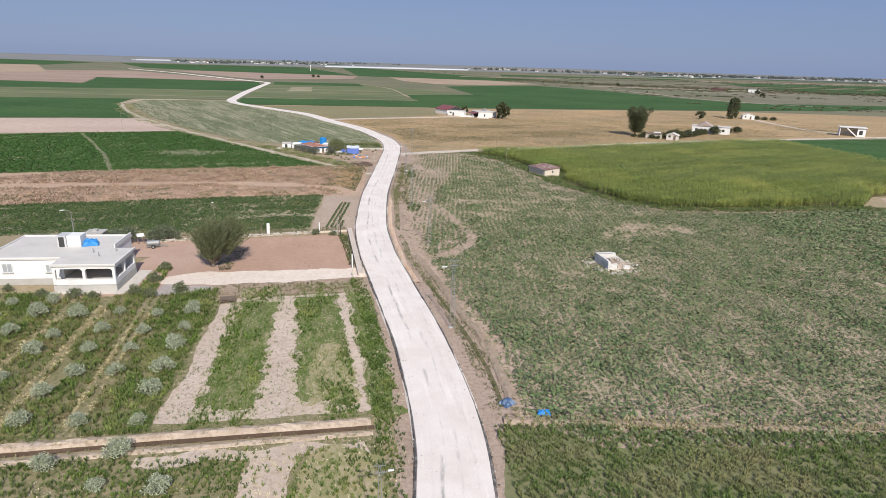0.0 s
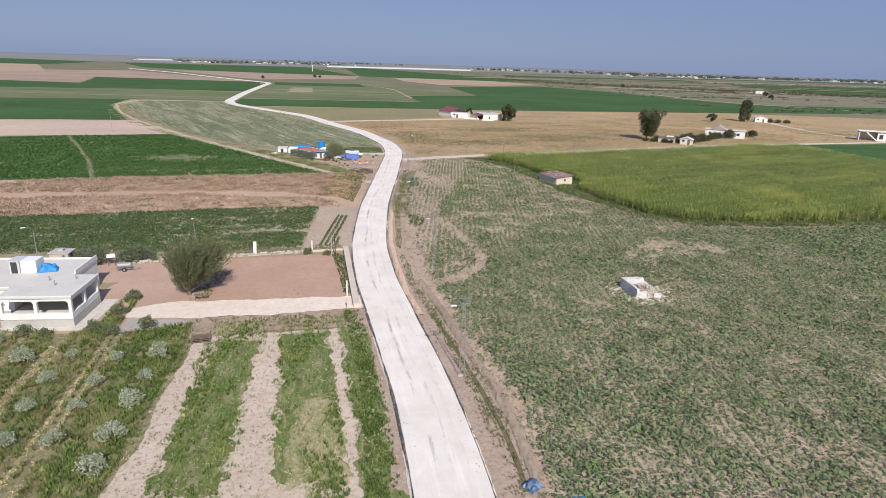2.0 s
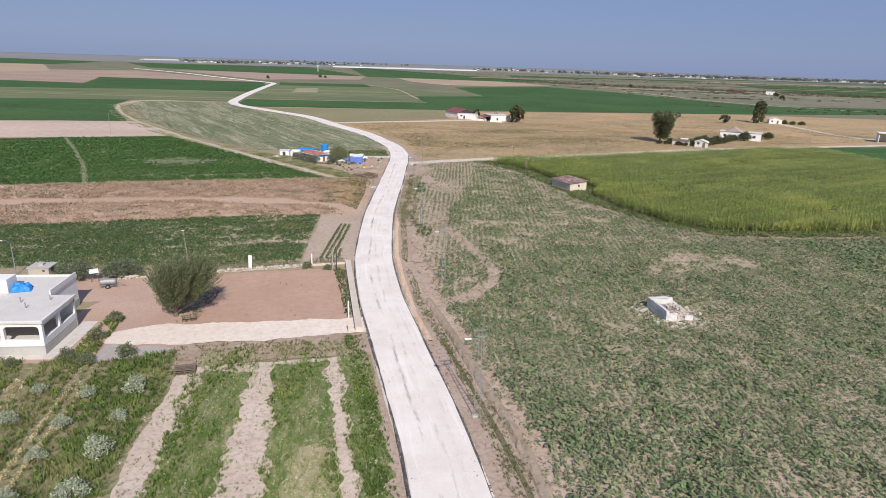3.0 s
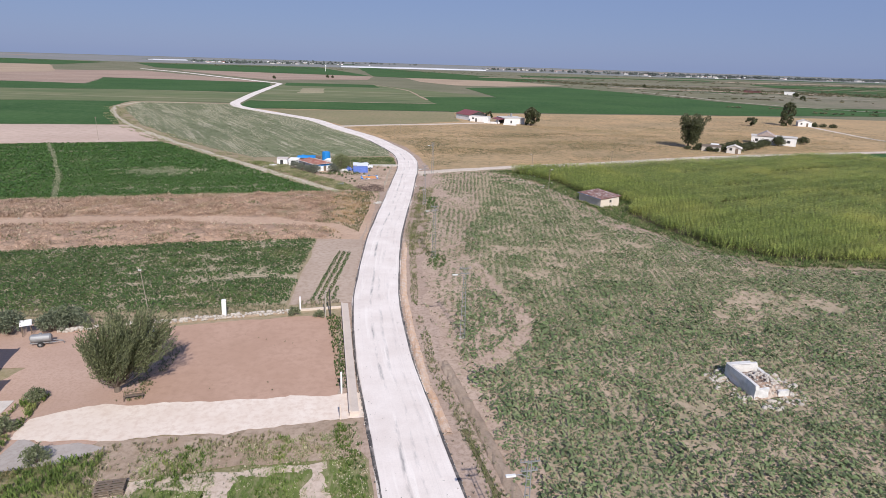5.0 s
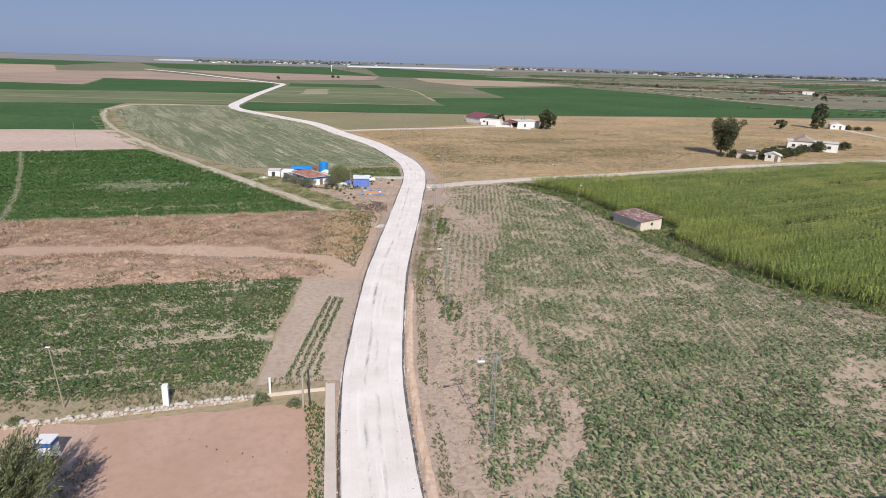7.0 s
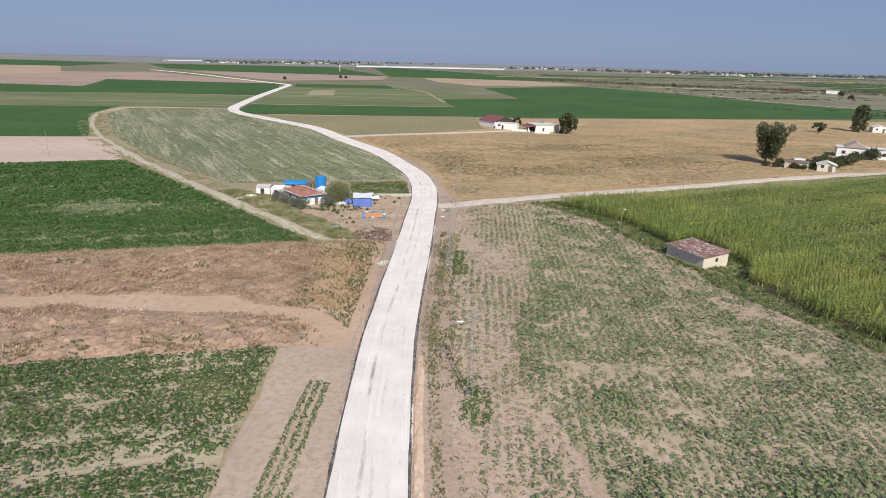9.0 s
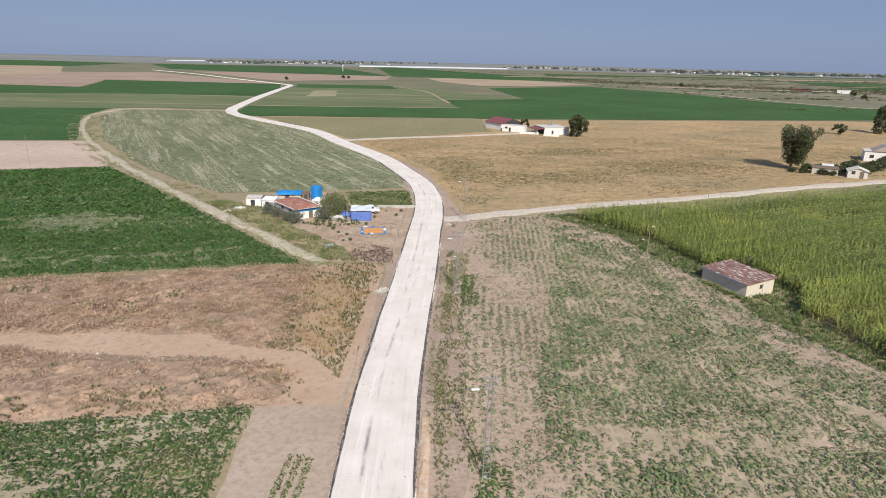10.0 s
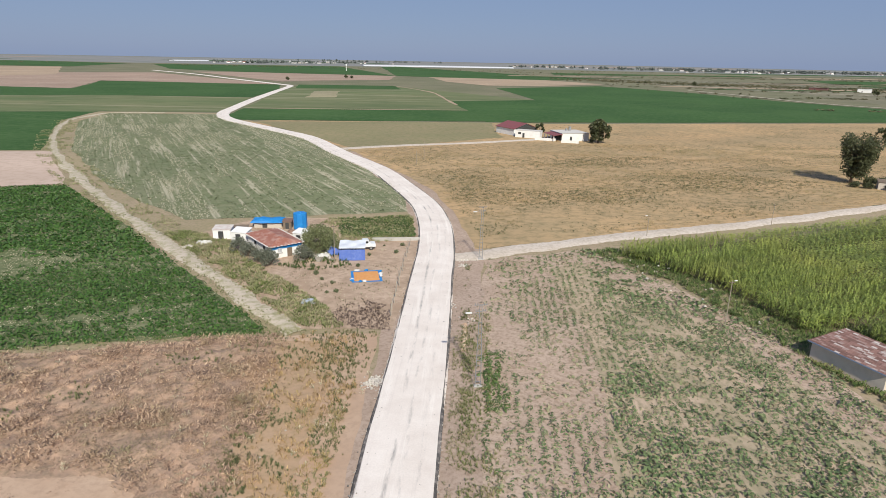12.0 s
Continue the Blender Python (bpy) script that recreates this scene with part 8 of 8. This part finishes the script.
band("farm_path", [(430, 960), (479, 800), (500, 745), (552, 704), (640, 660)], (1.8, 1.8), 0.52, TRACK, "pale dirt track across the scrub", "track", edge=1.2, step=8)
r = random.Random(88)
for k in range(26):          # thin strips of scrub, crop and reed across the plain
    px, py = r.uniform(380, 1700), r.uniform(640, 1750)
    if px < 520 and py < 900:
        continue
    ww, dd, sl = r.uniform(140, 520), r.uniform(8, 40), r.uniform(-0.3, 0.05)
    field("far_field", [(px - ww / 2, py - sl * ww / 2), (px + ww / 2, py + sl * ww / 2), (px + ww / 2, py + sl * ww / 2 + dd), (px - ww / 2, py - sl * ww / 2 + dd * 0.8)], 0.24 + 0.01 * k, (OLIVE_FAR, OLIVE_FAR, GREEN_FAR, TAN_FAR)[k % 4], "thin strip of scrub and crop on the plain", "field", 25, 5, 200 + k)
n = 1400
line = srng.integers(0, 22, n)
u = srng.uniform(0, 1, n)
ly, lx, ls = srng.uniform(560, 1900, 22), srng.uniform(-900, 900, 22), srng.uniform(-0.35, 0.05, 22)
x = lx[line] + (u + 0.0) * 900
y = ly[line] + ls[line] * u * 900 + srng.normal(0, 3, n)
k = (x > 330) | (y > 1250)
scatter("scrub", x[k], y[k], srng.uniform(2, 6, k.sum()), BIGTUFT, MATS["scrub_leaves"], "lines of dark scrub between far fields", "scrub", 0.05, tall=srng.uniform(0.8, 2.0, k.sum()))
# The grey, pale soil colours carry the haze of distance.
field("far_plain", [(-4300, 2050), (-1500, 2150), (-600, 2050), (700, 2100), (1500, 1700), (4300, 1500), (4400, 2200), (2500, 4200), (0, 4900), (-2500, 4300)], 0.06, earth("hazed_plain", (0.27, 0.26, 0.255), (0.23, 0.235, 0.225), (0.19, 0.205, 0.18), 0.0015, 0.012), "plain of far fields with distance haze put into its colour", "field", 60, 10, 42)
for k, (px, py, ww, dd, m) in enumerate(((-1500, 2300, 700, 260, GREEN_FAR), (-300, 3000, 900, 250, GREEN_FAR), (700, 1500, 500, 160, GREEN_FAR), (1500, 1850, 900, 150, GREEN_FAR), (2300, 1500, 900, 140, GREEN_FAR), (1300, 1420, 700, 90, TAN_FAR), (-1200, 1700, 500, 160, BROWN_FAR), (-1900, 3200, 1200, 200, BROWN_FAR), (1400, 3200, 1200, 250, BROWN_FAR))):
    field("far_field", [(px - ww / 2, py - dd / 2), (px + ww / 2, py - dd / 2 + 30), (px + ww / 2 + 60, py + dd / 2), (px - ww / 2 + 40, py + dd / 2)], 0.2, m, "far field strip on the plain", "field", 40, 8, 50 + k)


def greenhouse(x, y, length, turn, deep=14.0):
    t = thing("greenhouse_row", x, y, 0.03, turn, "long low row of white plastic greenhouses", "greenhouses")
    bm = bmesh.new()
    prev = None
    for k in range(11):
        a = math.pi * k / 10
        c = [bm.verts.new((px, -math.cos(a) * deep / 2, 4.2 * math.sin(a))) for px in (0, length)]
        if prev:
            bm.faces.new((prev[0], prev[1], c[1], c[0]))
        prev = c
    part("cover", bm, plain("white_plastic", (0.60, 0.61, 0.63), (0.5, 0.51, 0.53), 0.5, 0.05), t)
    for px in (0.0, length):
        part("end_wall", boxes((px - 0.2, px + 0.2, -deep * 0.35, deep * 0.35, 0, 2.9)), MATS["white_plastic"], t)
    return t


greenhouse(60, 2190, 520, 8, 30)
greenhouse(250, 2260, 180, 8, 30)
greenhouse(-640, 2620, 170, 55, 30)
greenhouse(-1750, 2650, 150, 20, 30)

vrng = random.Random(99)
HOUSES = [gable_house("village_house", 0, 0, 0, 10, 12, 3.0 + 0.5 * k, 4.4 + 0.5 * k, (plain("far_render", (0.55, 0.53, 0.5), (0.42, 0.4, 0.38)), WHITE, plain("far_stone", (0.4, 0.37, 0.33), (0.3, 0.28, 0.25)), MATS["far_render"])[k], (ROOFCON, TILE, WHITE, STEEL)[k % 4], "white village house among far trees", "house") for k in range(4)]
spots = []
for cx, cy, sx, sy, n in ((-345, 2350, 35, 30, 9), (-200, 2550, 90, 60, 12), (-60, 2800, 110, 60, 14), (800, 2600, 90, 60, 8), (1010, 2480, 40, 40, 3), (1220, 2350, 130, 90, 18), (1420, 2150, 150, 90, 20), (1800, 2120, 200, 90, 18), (2350, 2250, 260, 90, 14), (2750, 2450, 300, 90, 8)):
    for _ in range(n):
        spots.append((cx + vrng.gauss(0, sx), cy + vrng.gauss(0, sy)))
placed(HOUSES, spots, 14, 0.6, 1.15, 0.1, "village houses")
tspots = []
for cx, cy, sx, sy, n in ((-330, 2390, 60, 20, 16), (-210, 2580, 110, 40, 26), (-60, 2850, 130, 50, 22), (800, 2640, 120, 40, 22), (1010, 2510, 60, 30, 10), (1220, 2390, 170, 60, 60), (1430, 2200, 200, 60, 60), (1850, 2190, 260, 60, 60), (2400, 2320, 320, 70, 44), (2800, 2500, 300, 60, 24), (1650, 2260, 300, 30, 50), (330, 3600, 160, 60, 16), (-120, 3900, 120, 50, 10)):
    for _ in range(n):
        tspots.append((cx + vrng.gauss(0, sx), cy + vrng.gauss(0, sy)))
q = np.array(tspots)
q = np.concatenate([q, q[::3] + srng.normal(0, 14, q[::3].shape)])
ROUND = [leaf_cloud(22, [(0, 0, 0.55, 0.45), (0.5, 0.2, 0.4, 0.38), (-0.4, 0.3, 0.4, 0.4), (0.1, -0.4, 0.35, 0.35)], srng, 0.32, 0.22) for _ in range(5)]
# Leaf colours are lightened and greyed to stand for haze at this distance.
scatter("village_trees", q[:, 0], q[:, 1], srng.uniform(6, 11, len(q)), ROUND, leafy("hazed_tree_leaves", (0.09, 0.11, 0.10), (0.19, 0.21, 0.19)), "far trees between village houses, haze put into their leaf colour", "trees", 0.1, tall=srng.uniform(6, 11, len(q)))
t = small_block("depot", 582, 826, -50, 20, 9, 3, plain("dull_red", (0.16, 0.075, 0.07), (0.2, 0.12, 0.1)), MATS["dull_red"], "dark red shed beside the stream bed", "shed", 0.5)
t = small_block("depot", 606, 776, -40, 14, 9, 4, WHITE, WHITE, "white shed on the plain", "shed", 0.3)
placed([shrub("field_tree", 120, 5, 6, 300, EUCA_M, "lone dark bush in far fields", "tree", 0.8, 8)], [(-60, 905), (10, 1000), (18, 1005), (430, 960), (470, 900), (560, 700), (520, 640)], 16, 0.7, 1.2)
# Stands in for a thin white mast; the tank on top is made up.
t = thing("water_tower", 9.4, 1444, 0.1, 0, "pale shaft with a tank, standing in for a far white mast", "water tower")
t.scale = (0.75, 0.75, 0.8)
part("shaft", rods(((0, 0, 0), (0, 0, 12), 1.0, 0.8), sides=12), WHITE, t)
bm = bmesh.new()
tube(bm, [(0, 0, 11.5), (0, 0, 13), (0, 0, 16), (0, 0, 17)], [0.8, 1.9, 1.9, 0.5], 14)
part("tank", bm, WHITE, t)
